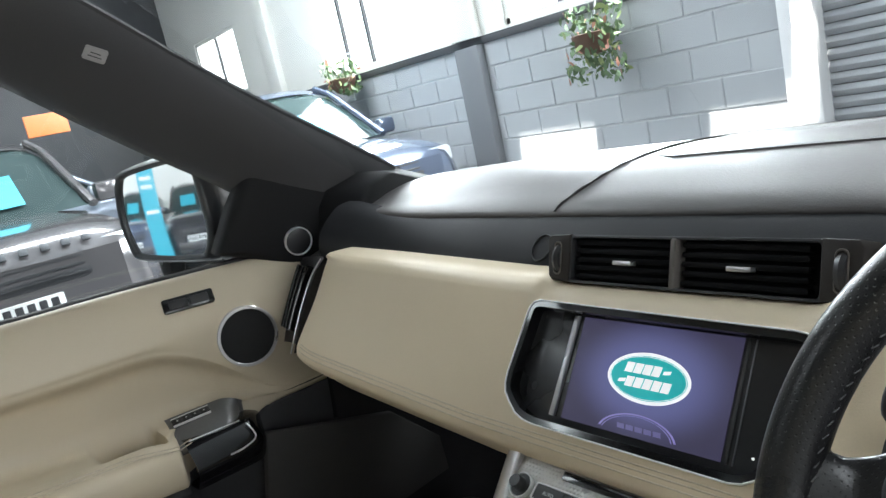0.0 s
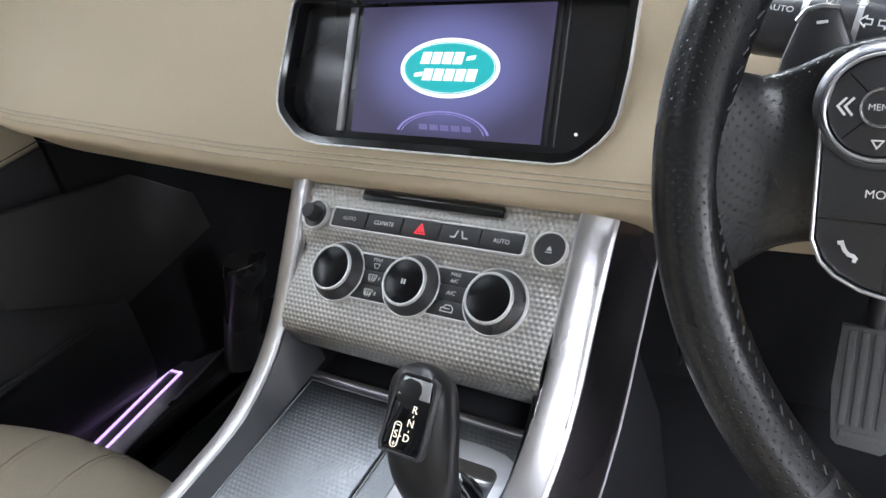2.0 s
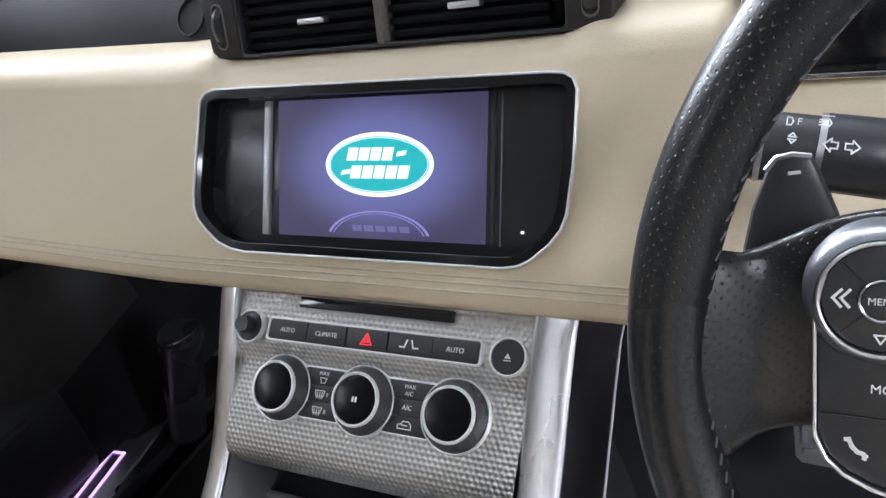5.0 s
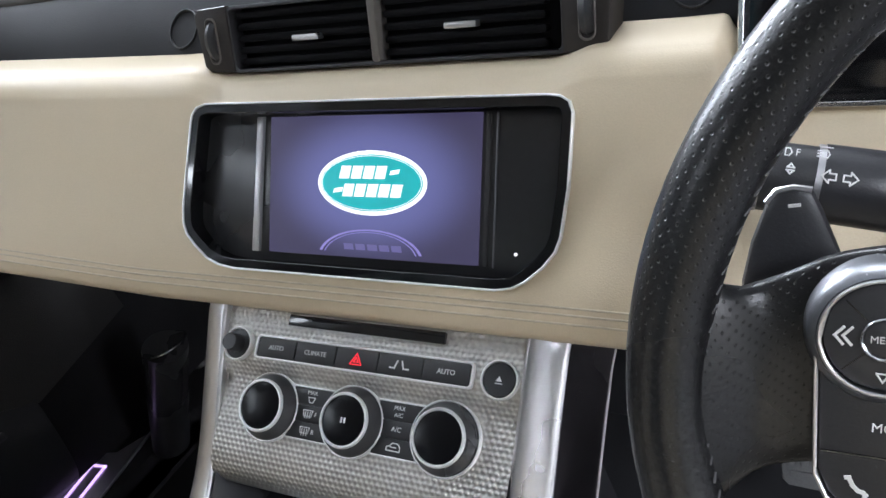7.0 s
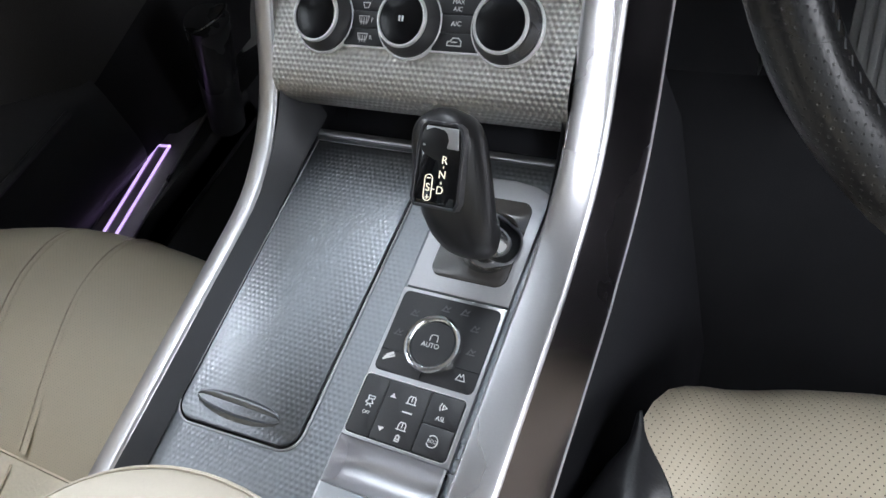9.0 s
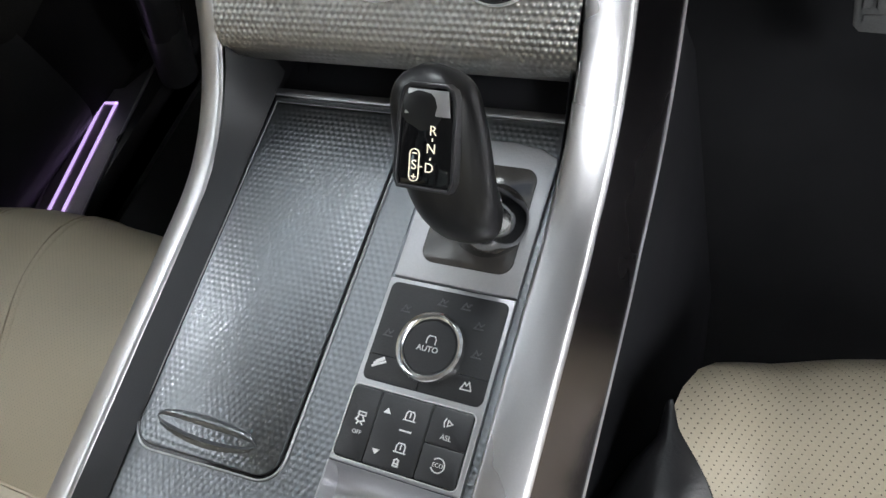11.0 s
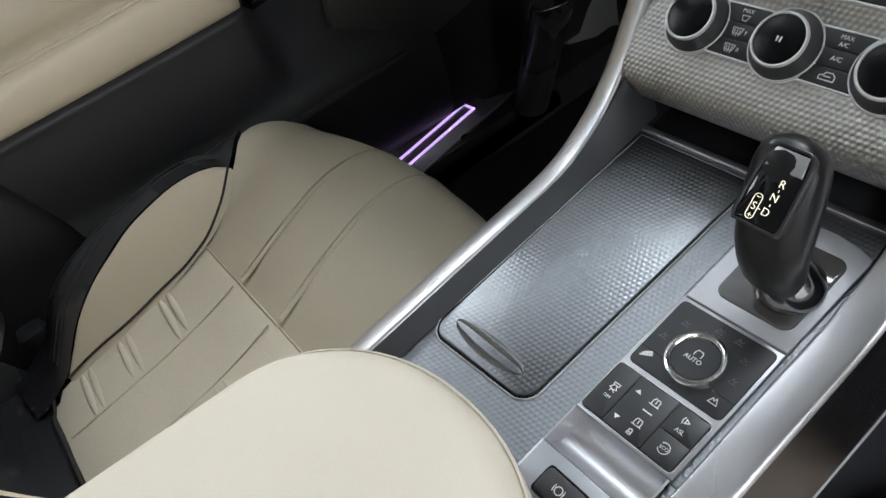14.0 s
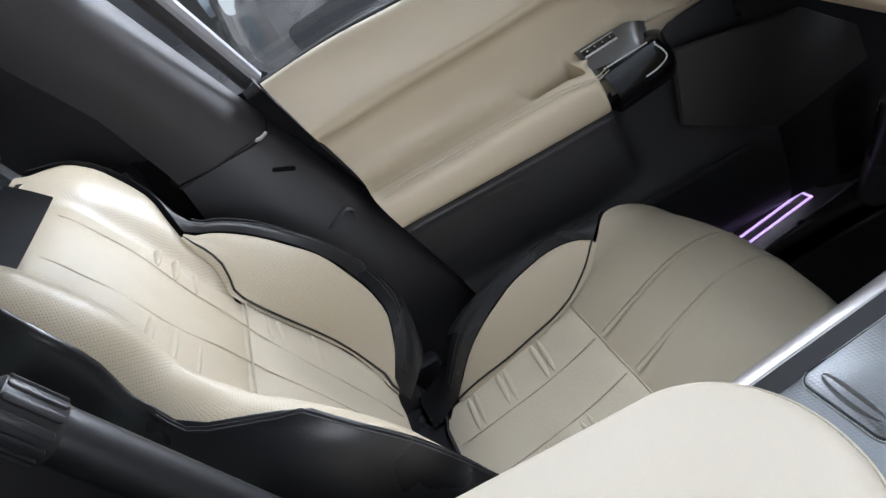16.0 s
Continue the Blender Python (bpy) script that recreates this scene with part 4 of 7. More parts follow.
# dark body under the rails
for s in (-1, 1):
    rows = []
    for y, z, w in ((0.72, 1.03, 0.135), (0.66, 1.02, 0.14), (0.60, 0.985, 0.143), (0.54, 0.94, 0.147), (0.45, 0.915, 0.15), (0.30, 0.885, 0.15), (0.0, 0.85, 0.15), (-0.3, 0.83, 0.15)):
        rows.append([(s * (w - 0.045), y, z - 0.10), (s * (w - 0.030), y, z - 0.112), (s * (w - 0.008), y, z - 0.13), (s * (w + 0.012), y, z - 0.21), (s * (w + 0.03), y, 0.44)])
    finish("side_wall", rows_mesh(rows), material("black_console_side", (0.022, 0.022, 0.025), 0.6, bump=0.2, scale=700, vary=0.15, spec=0.06), console, "dark console side", 60)
# rails
RP = [(0.672, 1.066), (0.650, 1.0475), (0.630, 1.0225), (0.607, 0.9925), (0.580, 0.9585), (0.5534, 0.9345), (0.525, 0.9180), (0.495, 0.9075), (0.460, 0.9020), (0.420, 0.8970), (0.370, 0.8905), (0.290, 0.8800), (0.20, 0.8670), (0.05, 0.8450)]
# rail's outer side: dim cabin reflection put into a darker violet-brown metal
RAIL_SIDE = material("shaded_satin_rail_side", (0.21, 0.19, 0.205), 0.26, 1.0, bump=0.08, scale=900, vary=0.08)
RAIL = smooth_path([(0, a, b) for a, b in RP], 60)
for s in (-1, 1):
    rows = []
    for i, p in enumerate(RAIL):
        k = i / 59
        d = (RAIL[min(i + 1, 59)] - RAIL[max(i - 1, 0)]).normalized()
        nrm = Vector((0, d.z, -d.y))
        nrm = nrm if nrm.z > 0 else -nrm
        xi = 0.1215 - 0.0100 * min(1, k * 2.0)
        # a face that leans outwards, a crease, and a tall side below it
        sec = [(0.0, -0.014), (0.0, 0.0010), (0.0012, 0.0040), (0.0035, 0.0046), (0.012, 0.0022), (0.0215, -0.0020), (0.0246, -0.0048), (0.0264, -0.0090), (0.0330, -0.0300), (0.0385, -0.0500), (0.0405, -0.0580)]
        rows.append([Vector((s * (xi + q.x), 0, 0)) + p + nrm * (q.y - 0.003) for q in smooth_path([(a, b, 0) for a, b in sec], 37)])
    rail = finish("rail", rows_mesh([r[:25] for r in rows]), SILVER, console, "satin silver rail", 70)
    finish("rail_side", rows_mesh([r[24:] for r in rows]), RAIL_SIDE, rail, "satin rail side, toned dark for the dim cabin it reflects", 70)
    finish("rail_lip", tube([r[-1] for r in rows], 0.0010, 6), PLATE, rail, "thin bright lower lip")
# deck
for o in ([(-0.112, -0.22), (0.0285, -0.22), (0.0285, 0.146), (-0.112, 0.146)], [(0.029, -0.0655), (0.113, -0.0655), (0.113, 0.146), (0.029, 0.146)], [(0.1035, -0.22), (0.113, -0.22), (0.113, -0.0660), (0.1035, -0.0660)], [(0.029, -0.22), (0.103, -0.22), (0.103, -0.094), (0.029, -0.094)]):
    finish("deck", slab(o, CO, -0.012, -0.0005, 0.0), KNURL_DARK, console, "textured grey metal deck")
finish("deck_edge", slab(rrect(0.226, 0.006, 0.001, 2, 0, 0.1495), CO, -0.012, 0.0012, 0.0006), SILVER, console, "bright front edge")
BORDER = material("dark_satin_border", (0.055, 0.057, 0.062), 0.36, 0.3, bump=0.1, scale=900, vary=0.06)
# satin strips that rise from the deck to the rails
for s in (-1, 1):
    rows = []
    for i in range(24):
        p = RAIL[16 + i * 43 // 23]
        v = (p.y - 0.429) / 0.990
        base = CO @ Vector((s * (0.098 if s < 0 else 0.1085), v, 0.0006))
        rows.append([base, base.lerp(Vector((s * 0.1122, p.y, p.z)), 0.5) + Vector((0, 0, -0.0008)), Vector((s * 0.1122, p.y, p.z + 0.0004))])
    finish("deck_border", rows_mesh(rows), BORDER, console, "dark satin strip that rises to the rail", 60)
# dark hollow ahead of the deck
finish("tray", rows_mesh([[(-0.120, 0.5795, 0.905), (0.120, 0.5795, 0.905)], [(-0.120, 0.585, 0.887), (0.120, 0.585, 0.887)], [(-0.120, 0.68, 0.90), (0.120, 0.68, 0.90)], [(-0.120, 0.70, 1.02), (0.120, 0.70, 1.02)]]), PLASTIC, console)
for s in (-1, 1):
    finish("tray_side", rows_mesh([[(s * 0.1145, y, z - 0.006), (s * 0.112, y, 0.87)] for y, z in ((0.52, 0.915), (0.5534, 0.934), (0.58, 0.958), (0.607, 0.992), (0.63, 1.022), (0.66, 1.04))]), PLASTIC, console)
# sliding cover with its grip
cov = [(-0.0930, 0.1405)]
cov += [(-0.0835 + 0.0130 * math.cos(radians(a)), -0.0745 + 0.0130 * math.sin(radians(a))) for a in range(180, 271, 10)]
cov += [(-0.0115 + 0.0130 * math.cos(radians(a)), -0.0715 + 0.0130 * math.sin(radians(a))) for a in range(270, 361, 10)]
cov += [(0.0070, 0.1405)]
finish("cover_edge", ring(inset(cov, -0.0030), inset(cov, -0.0018), CO, -0.002, 0.0009), PLATE, console, "thin satin edge round the cover")
finish("cover_gap", slab(inset(cov, -0.0022), CO, -0.003, 0.0003, 0.0001, 1), GLOSS, console, "dark gap round the cover")
cover = finish("cover", slab(cov, CO, -0.003, 0.0022, 0.0012), KNURL_DARK, console, "textured grey sliding cover")
grip = []
for i in range(21):
    s = i / 20
    u = -0.0855 + 0.0705 * s
    w = 0.0068 * math.sin(math.pi * s) ** 0.45 + 0.0006
    grip.append([CO @ Vector((u, -0.0705 - 0.0015 * math.sin(math.pi * s) + w * a, 0.0024 + b * w)) for a, b in ((-1.1, 0), (-0.7, 0.25), (-0.1, -0.35), (0.35, -0.1), (0.7, 0.62), (0.95, 0.6), (1.2, 0.0))])
finish("grip", rows_mesh(grip), KNURL_DARK, cover, "scooped textured grip", 70)
# gear plate
finish("gear_plate", slab([(0.0315, 0.0395), (0.1045, 0.0395), (0.1062, 0.1190), (0.1050, 0.1235), (0.0950, 0.1280), (0.0780, 0.1305), (0.060, 0.1300), (0.0315, 0.1240)], CO, -0.002, 0.003, 0.0012), PLATE, console, "satin grey gear plate")
SMOKE = material("smoky_gloss_well", (0.055, 0.050, 0.047), 0.10, vary=0.15, coat=0.4)
finish("gear_well", slab(rrect(0.054, 0.064, 0.008, 6, 0.0705, 0.0825), CO, 0.0, 0.0037, 0.0005), SMOKE, console, "gloss black gear well")
gear = thing("gear_lever", "black leather gear lever with a gloss gate display", "gear lever")
foot = CO @ Vector((0.0790, 0.0800, 0.0))
finish("collar", lathe([(0.001, 0.002), (0.0215, 0.002), (0.0215, 0.007), (0.0175, 0.016), (0.0145, 0.024), (0.001, 0.024)], Matrix.Translation(foot) @ pose(0, 0, 0, 10, -8, 0), 32), DARK_CHROME, gear, "smoky metal collar")
axis = [foot + Vector((-0.001, -0.005, 0.014)), foot + Vector((-0.002, -0.012, 0.03)), Vector((0.0746, 0.4985, 0.946)), Vector((0.0716, 0.5105, 0.970)), Vector((0.0694, 0.5215, 0.9885)), Vector((0.0686, 0.5265, 0.9965)), Vector((0.0681, 0.5295, 1.0005))]
radii = [0.015, 0.0175, 0.0200, 0.0208, 0.0190, 0.0135, 0.004]
rows = []
pts = smooth_path([(*a,) for a in axis], 22)
rad = [p.x for p in smooth_path([(r, 0, 0) for r in radii], 22)]
for i, (p, r) in enumerate(zip(pts, rad)):
    d = (pts[min(i + 1, 21)] - pts[max(i - 1, 0)]).normalized()
    xx = Vector((1, 0, 0))
    yy = d.cross(xx).normalized()
    rows.append([p + xx * (r * 1.10 * math.copysign(abs(math.cos(a)) ** 0.8, math.cos(a)) - 0.0038) + yy * r * 0.92 * math.copysign(abs(math.sin(a)) ** 0.8, math.sin(a)) for a in [2 * math.pi * j / 24 for j in range(24)]])
finish("lever", rows_mesh(rows, True, True), material("smooth_black_lever", (0.014, 0.014, 0.015), 0.36, vary=0.1, spec=0.35), gear, "smooth black lever", 80)
GP = frame_of((0.0694, 0.4966, 0.9857), (1, 0, -0.03), (0.01, 0.72, 0.69))
gate = [(-0.0130, 0.010), (-0.0122, 0.0190), (-0.0110, 0.0225), (-0.0085, 0.0242), (0.0085, 0.0242), (0.0110, 0.0225), (0.0122, 0.0190), (0.0130, 0.010), (0.0138, -0.018), (0.0125, -0.0215), (-0.0125, -0.0215), (-0.0138, -0.018)]
finish("gate_frame", ring(inset(gate, -0.002), gate, GP, -0.006, 0.0012), PLASTIC, gear)
face = finish("gate_display", slab(gate, GP, -0.012, 0.0, 0.001), GLOSS, gear, "gloss black gate display")
finish("release_tab", slab([(-0.0115, 0.0115), (0.0115, 0.0115), (0.0100, 0.0232), (-0.0100, 0.0232)], GP, -0.002, 0.0008, 0.0006), PLATE, face, "grey release tab")
GATE_INK = material("lit_gate_letter", (0.8, 0.75, 0.6), 0.5, emit=(0.85, 0.78, 0.6), power=0.6)
for ch, u, v in (("R", 0.0035, 0.0048), ("N", 0.0030, -0.0035), ("D", 0.0025, -0.0125), ("S", -0.0052, -0.0118)):
    lettering(ch, GP, 0.0064, GATE_INK, face, x=u, y=v, z=0.0004)
pill = rrect(0.0052, 0.0155, 0.0025, 5, -0.0052, -0.0118)
finish("shift_outline", ring(pill, inset(pill, 0.0004), GP, -0.001, 0.0005), GATE_INK, face)
strokes([[(-0.0062, -0.0062), (-0.0042, -0.0062)], [(-0.0062, -0.0172), (-0.0042, -0.0172)], [(-0.0052, -0.0182), (-0.0052, -0.0162)], [(0.0033, 0.0004), (0.0033, 0.0013)], [(0.0028, -0.0086), (0.0028, -0.0077)], [(-0.0022, -0.0122), (-0.0012, -0.0122)]], GP, face, 0.0005, GATE_INK, "gate_line", 0.0004)

# terrain dial and switch panels
frame_top = [(0.030, 0.0385), (0.1045, 0.0385), (0.1040, -0.0645), (0.029, -0.0645)]
frame_end = [(0.028, -0.0940), (0.1045, -0.0940), (0.1045, -0.1275), (0.098, -0.133), (0.060, -0.1385), (0.036, -0.134), (0.028, -0.128)]
finish("switch_plate", slab(frame_end, CO, -0.002, 0.0026, 0.001), PLATE, console, "satin grey brake plate")
finish("switch_plate", slab(frame_top, CO, -0.002, 0.0026, 0.001), PLATE, console, "satin grey switch plate")
dialp = finish("dial_panel", slab(rrect(0.0695, 0.0560, 0.004, 4, 0.0673, 0.0080), CO, 0, 0.0034, 0.0006), SWITCH, console, "dark dial panel")
for a, b in (((0.033, -0.0060), (0.0490, -0.0060)), ((0.0860, -0.0060), (0.1015, -0.0060)), ((0.0655, -0.0195), (0.0655, -0.0160))):
    strokes([[a, b]], CO, dialp, 0.0006, GLOSS, "panel_joint", 0.0036)
dial = thing("terrain_dial", "round selector dial with a bright metal ring", "dial")
finish("dial_ring", lathe([(0.0145, 0.003), (0.0192, 0.003), (0.0192, 0.007), (0.0185, 0.0088), (0.0172, 0.0094), (0.0158, 0.0088), (0.0148, 0.0072), (0.0145, 0.006)], CO @ pose(0.0673, 0.0036, 0), 52), CHROME, dial, "bright metal ring")
dt = finish("dial_top", lathe([(0.001, 0.003), (0.0148, 0.003), (0.0148, 0.0066), (0.0140, 0.0074), (0.001, 0.0076)], CO @ pose(0.0673, 0.0036, 0), 44), SWITCH, dial, "dark grey dial top")
lettering("AUTO", CO, 0.0044, INK, dt, x=0.0665, y=0.0020, z=0.0080)
strokes([[(-0.003, 0), (-0.003, 0.003), (-0.002, 0.0048), (0.002, 0.0048), (0.003, 0.003), (0.003, 0)]], CO, dt, 0.0005, INK, "vehicle_symbol", 0.0080, (0.0673, 0.0052), 0.85)
DIM = material("unlit_marking", (0.09, 0.09, 0.095), 0.5)
for u, v in ((0.0455, 0.022), (0.0655, 0.0295), (0.0790, 0.030), (0.0890, 0.021), (0.0920, 0.0060), (0.0400, 0.0070)):
    strokes([[(-0.002, -0.0015), (-0.0005, 0.0015), (0.001, -0.0005), (0.0025, 0.001)], [(-0.0025, -0.002), (0.0025, -0.002)]], CO, dialp, 0.0008, DIM, "symbol", 0.0037, (u, v))
strokes([[(-0.003, -0.001), (0.002, 0.002)], [(-0.002, 0.0005), (0.0015, 0.0027)], [(-0.0035, -0.0026), (0.003, 0.0008)]], CO, dialp, 0.0012, INK, "descent_symbol", 0.0037, (0.0405, -0.0100))
strokes([[(-0.0035, -0.0025), (-0.0015, 0.0018), (0, 0), (0.0012, 0.0025), (0.0035, -0.0025), (-0.0035, -0.0025)]], CO, dialp, 0.0006, INK, "mountain_symbol", 0.0037, (0.0915, -0.0110), 0.85)
bed = rrect(0.0705, 0.0385, 0.0032, 5, 0.0657, -0.0430)
finish("switch_bed", slab(bed, CO, 0, 0.0030, 0.0003), GLOSS, console, "black bed of the switches")
finish("bed_edge", ring(inset(bed, -0.0007), bed, CO, 0.001, 0.0034), BRIGHT, console, "thin bright edging")
for u0, u1, v0, v1 in ((0.0309, 0.0480, -0.0618, -0.0242), (0.0484, 0.0777, -0.0618, -0.0242), (0.0781, 0.1005, -0.0431, -0.0242), (0.0781, 0.1005, -0.0618, -0.0435)):
    finish("console_switch", slab(rrect(u1 - u0, v1 - v0, 0.0012, 4, (u0 + u1) / 2, (v0 + v1) / 2), CO, 0, 0.0036, 0.0008), SWITCH, console, "dark grey switch")
# the signs on them
strokes([[(-0.0025, 0.001), (-0.0025, 0.003), (0.0025, 0.003), (0.0025, 0.001), (-0.0025, 0.001)], [(-0.002, 0), (-0.0035, -0.002), (-0.001, -0.003), (-0.002, -0.0045)], [(0.001, 0), (0.0025, -0.002), (0, -0.003), (0.0018, -0.0045)]], CO, console, 0.0007, INK, "traction_symbol", 0.0040, (0.0405, -0.0400), 0.85)
lettering("OFF", CO, 0.0031, INK, console, x=0.0405, y=-0.0480, z=0.0039)
for u, v, s in ((0.0540, -0.0335, 1), (0.0540, -0.0545, -1)):
    finish("arrow_symbol", slab([(u - 0.0022, v - 0.0012 * s), (u + 0.0022, v - 0.0012 * s), (u, v + 0.0016 * s)][::s], CO, 0.0034, 0.0040, 0.0001, 1), INK, console)
for v, up in ((-0.0330, 1), (-0.0495, -1)):
    strokes([[(-0.003, -0.0022), (-0.003, 0.001), (-0.002, 0.0028), (0.002, 0.0028), (0.003, 0.001), (0.003, -0.0022)], [(-0.004, -0.003), (0.004, -0.003)], [(0, -0.001), (0, 0.0018)]], CO, console, 0.0006, INK, "height_symbol", 0.0040, (0.0670, v), 0.8)
strokes([[(-0.003, 0), (0.003, 0)]], CO, console, 0.0009, INK, "symbol", 0.0040, (0.0668, -0.0410))
strokes([[(-0.0015, -0.001), (0.0015, -0.001), (0.0015, -0.0025), (-0.0015, -0.0025), (-0.0015, -0.001)], [(-0.0013, -0.0005), (-0.0013, 0.001), (0, 0.0018), (0.0013, 0.001), (0.0013, -0.0005)]], CO, console, 0.0008, INK, "lock_symbol", 0.0040, (0.0668, -0.0567), 0.85)
lettering("ASL", CO, 0.0039, INK, console, x=0.0888, y=-0.0388, z=0.0039)
strokes([[(-0.0012, -0.0018), (-0.0012, 0.0018), (0.0018, 0), (-0.0012, -0.0018)], [(-0.0028, -0.0025), (-0.0036, 0), (-0.0028, 0.0025)]], CO, console, 0.0006, INK, "speed_symbol", 0.0040, (0.0888, -0.0315), 0.85)
lettering("ECO", CO, 0.0030, INK, console, x=0.0888, y=-0.0525, z=0.0039)
strokes([[(0.0042 * math.cos(radians(a)), 0.0042 * math.sin(radians(a))) for a in range(-150, 136, 15)]], CO, console, 0.0006, INK, "eco_symbol", 0.0040, (0.0888, -0.0525), 0.85)
# coin tray and parking brake
trayr = []
for i in range(19):
    s = i / 18
    trayr.append([CO @ Vector((u, -0.0650 - 0.0290 * s, 0.0030 - 0.0155 * (math.sin(math.pi * s) ** 0.5) * (1 if 0.031 < u < 0.1015 else 0))) for u in (0.0290, 0.0300, 0.0315, 0.040, 0.05, 0.065, 0.08, 0.095, 0.1005, 0.1020, 0.1035)])
finish("coin_tray", rows_mesh(trayr), PLATE, console, "bright scooped coin tray", 60)
bk = finish("brake_surround", slab([(0.0305, -0.0945), (0.1025, -0.0945), (0.1025, -0.126), (0.096, -0.130), (0.060, -0.135), (0.038, -0.131), (0.0305, -0.125)], CO, 0, 0.0045, 0.001), material("satin_mid_plate", (0.30, 0.305, 0.32), 0.40, 0.8, bump=0.15, scale=900, vary=0.06), console, "satin grey plate")
pb = thing("parking_brake_switch", "black parking brake switch set in a grey plate", "switch")
finish("switch_body", slab(rrect(0.030, 0.017, 0.003, 4, 0.062, -0.1125), CO, 0.003, 0.0075, 0.0016), SWITCH, pb)
finish("switch_gap", slab(rrect(0.033, 0.020, 0.003, 4, 0.062, -0.1125), CO, 0.003, 0.0049, 0.0002, 1), GLOSS, pb)
strokes([[(0.0026 * math.cos(radians(a)), 0.0026 * math.sin(radians(a))) for a in range(0, 361, 20)], [(-0.0036, 0.002), (-0.004, 0), (-0.0036, -0.002)], [(0.0036, 0.002), (0.004, 0), (0.0036, -0.002)]], CO, pb, 0.0006, INK, "brake_symbol", 0.0080, (0.062, -0.1125))

# armrest lid
lid = thing("armrest_lid", "padded pale cream leather armrest lid on the console", "armrest")
LIDF = frame_of((0.002, 0.309, 0.880), (1, 0, 0), (0, 0.9985, -0.055))


def lid_outline(d):
    o = []
    for i in range(33):
        a = math.pi * i / 32
        c, q = math.cos(a), math.sin(a)
        o.append(((0.1275 - d) * math.copysign(abs(c) ** 0.95, c), -0.105 + (0.105 - d) * abs(q) ** 0.97))
    o += [(-0.1275 + d, y) for y in (-0.15, -0.22, -0.3, -0.38, -0.48)] + [(0.1275 - d, y) for y in (-0.48, -0.38, -0.3, -0.22, -0.15)]
    return o


rows = []
for d, h in ((0.012, -0.012), (0.004, -0.006), (0.0, 0.004), (0.0, 0.022), (0.002, 0.034), (0.006, 0.043), (0.012, 0.050), (0.022, 0.0555)):
    rows.append([LIDF @ Vector((*p, h)) for p in lid_outline(d)])
for k in (0.15, 0.3, 0.45, 0.6, 0.75, 0.9, 0.985):
    # the padded top rises gently to the middle line
    rows.append([LIDF @ Vector((x * (1 - k), y + (max(-0.47, min(-0.13, y)) - y) * k, 0.0555 + 0.0075 * (1 - (1 - k) ** 2.2))) for x, y in lid_outline(0.022)])
finish("lid_pad", rows_mesh(rows, True, True), LID, lid, "padded cream leather", 75)
finish("piping", tube([LIDF @ Vector((*p, 0.041)) for p in lid_outline(0.0035)[:33]], 0.0012, 6), LID, lid)
finish("cubby", box(-0.112, 0.112, -0.32, 0.285, 0.60, 0.876, 0.01), PLASTIC, lid)

# ---- seats ----
CURVES = {}


def lerp(tab, x):
    """A smooth curve through the table's points."""
    key = tuple(map(tuple, tab))
    if key not in CURVES:
        pts = smooth_path([(a, b, 0) for a, b in tab], 16 * len(tab))
        CURVES[key] = ([p.x for p in pts], [p.y for p in pts])
    return float(np.interp(x, *CURVES[key]))


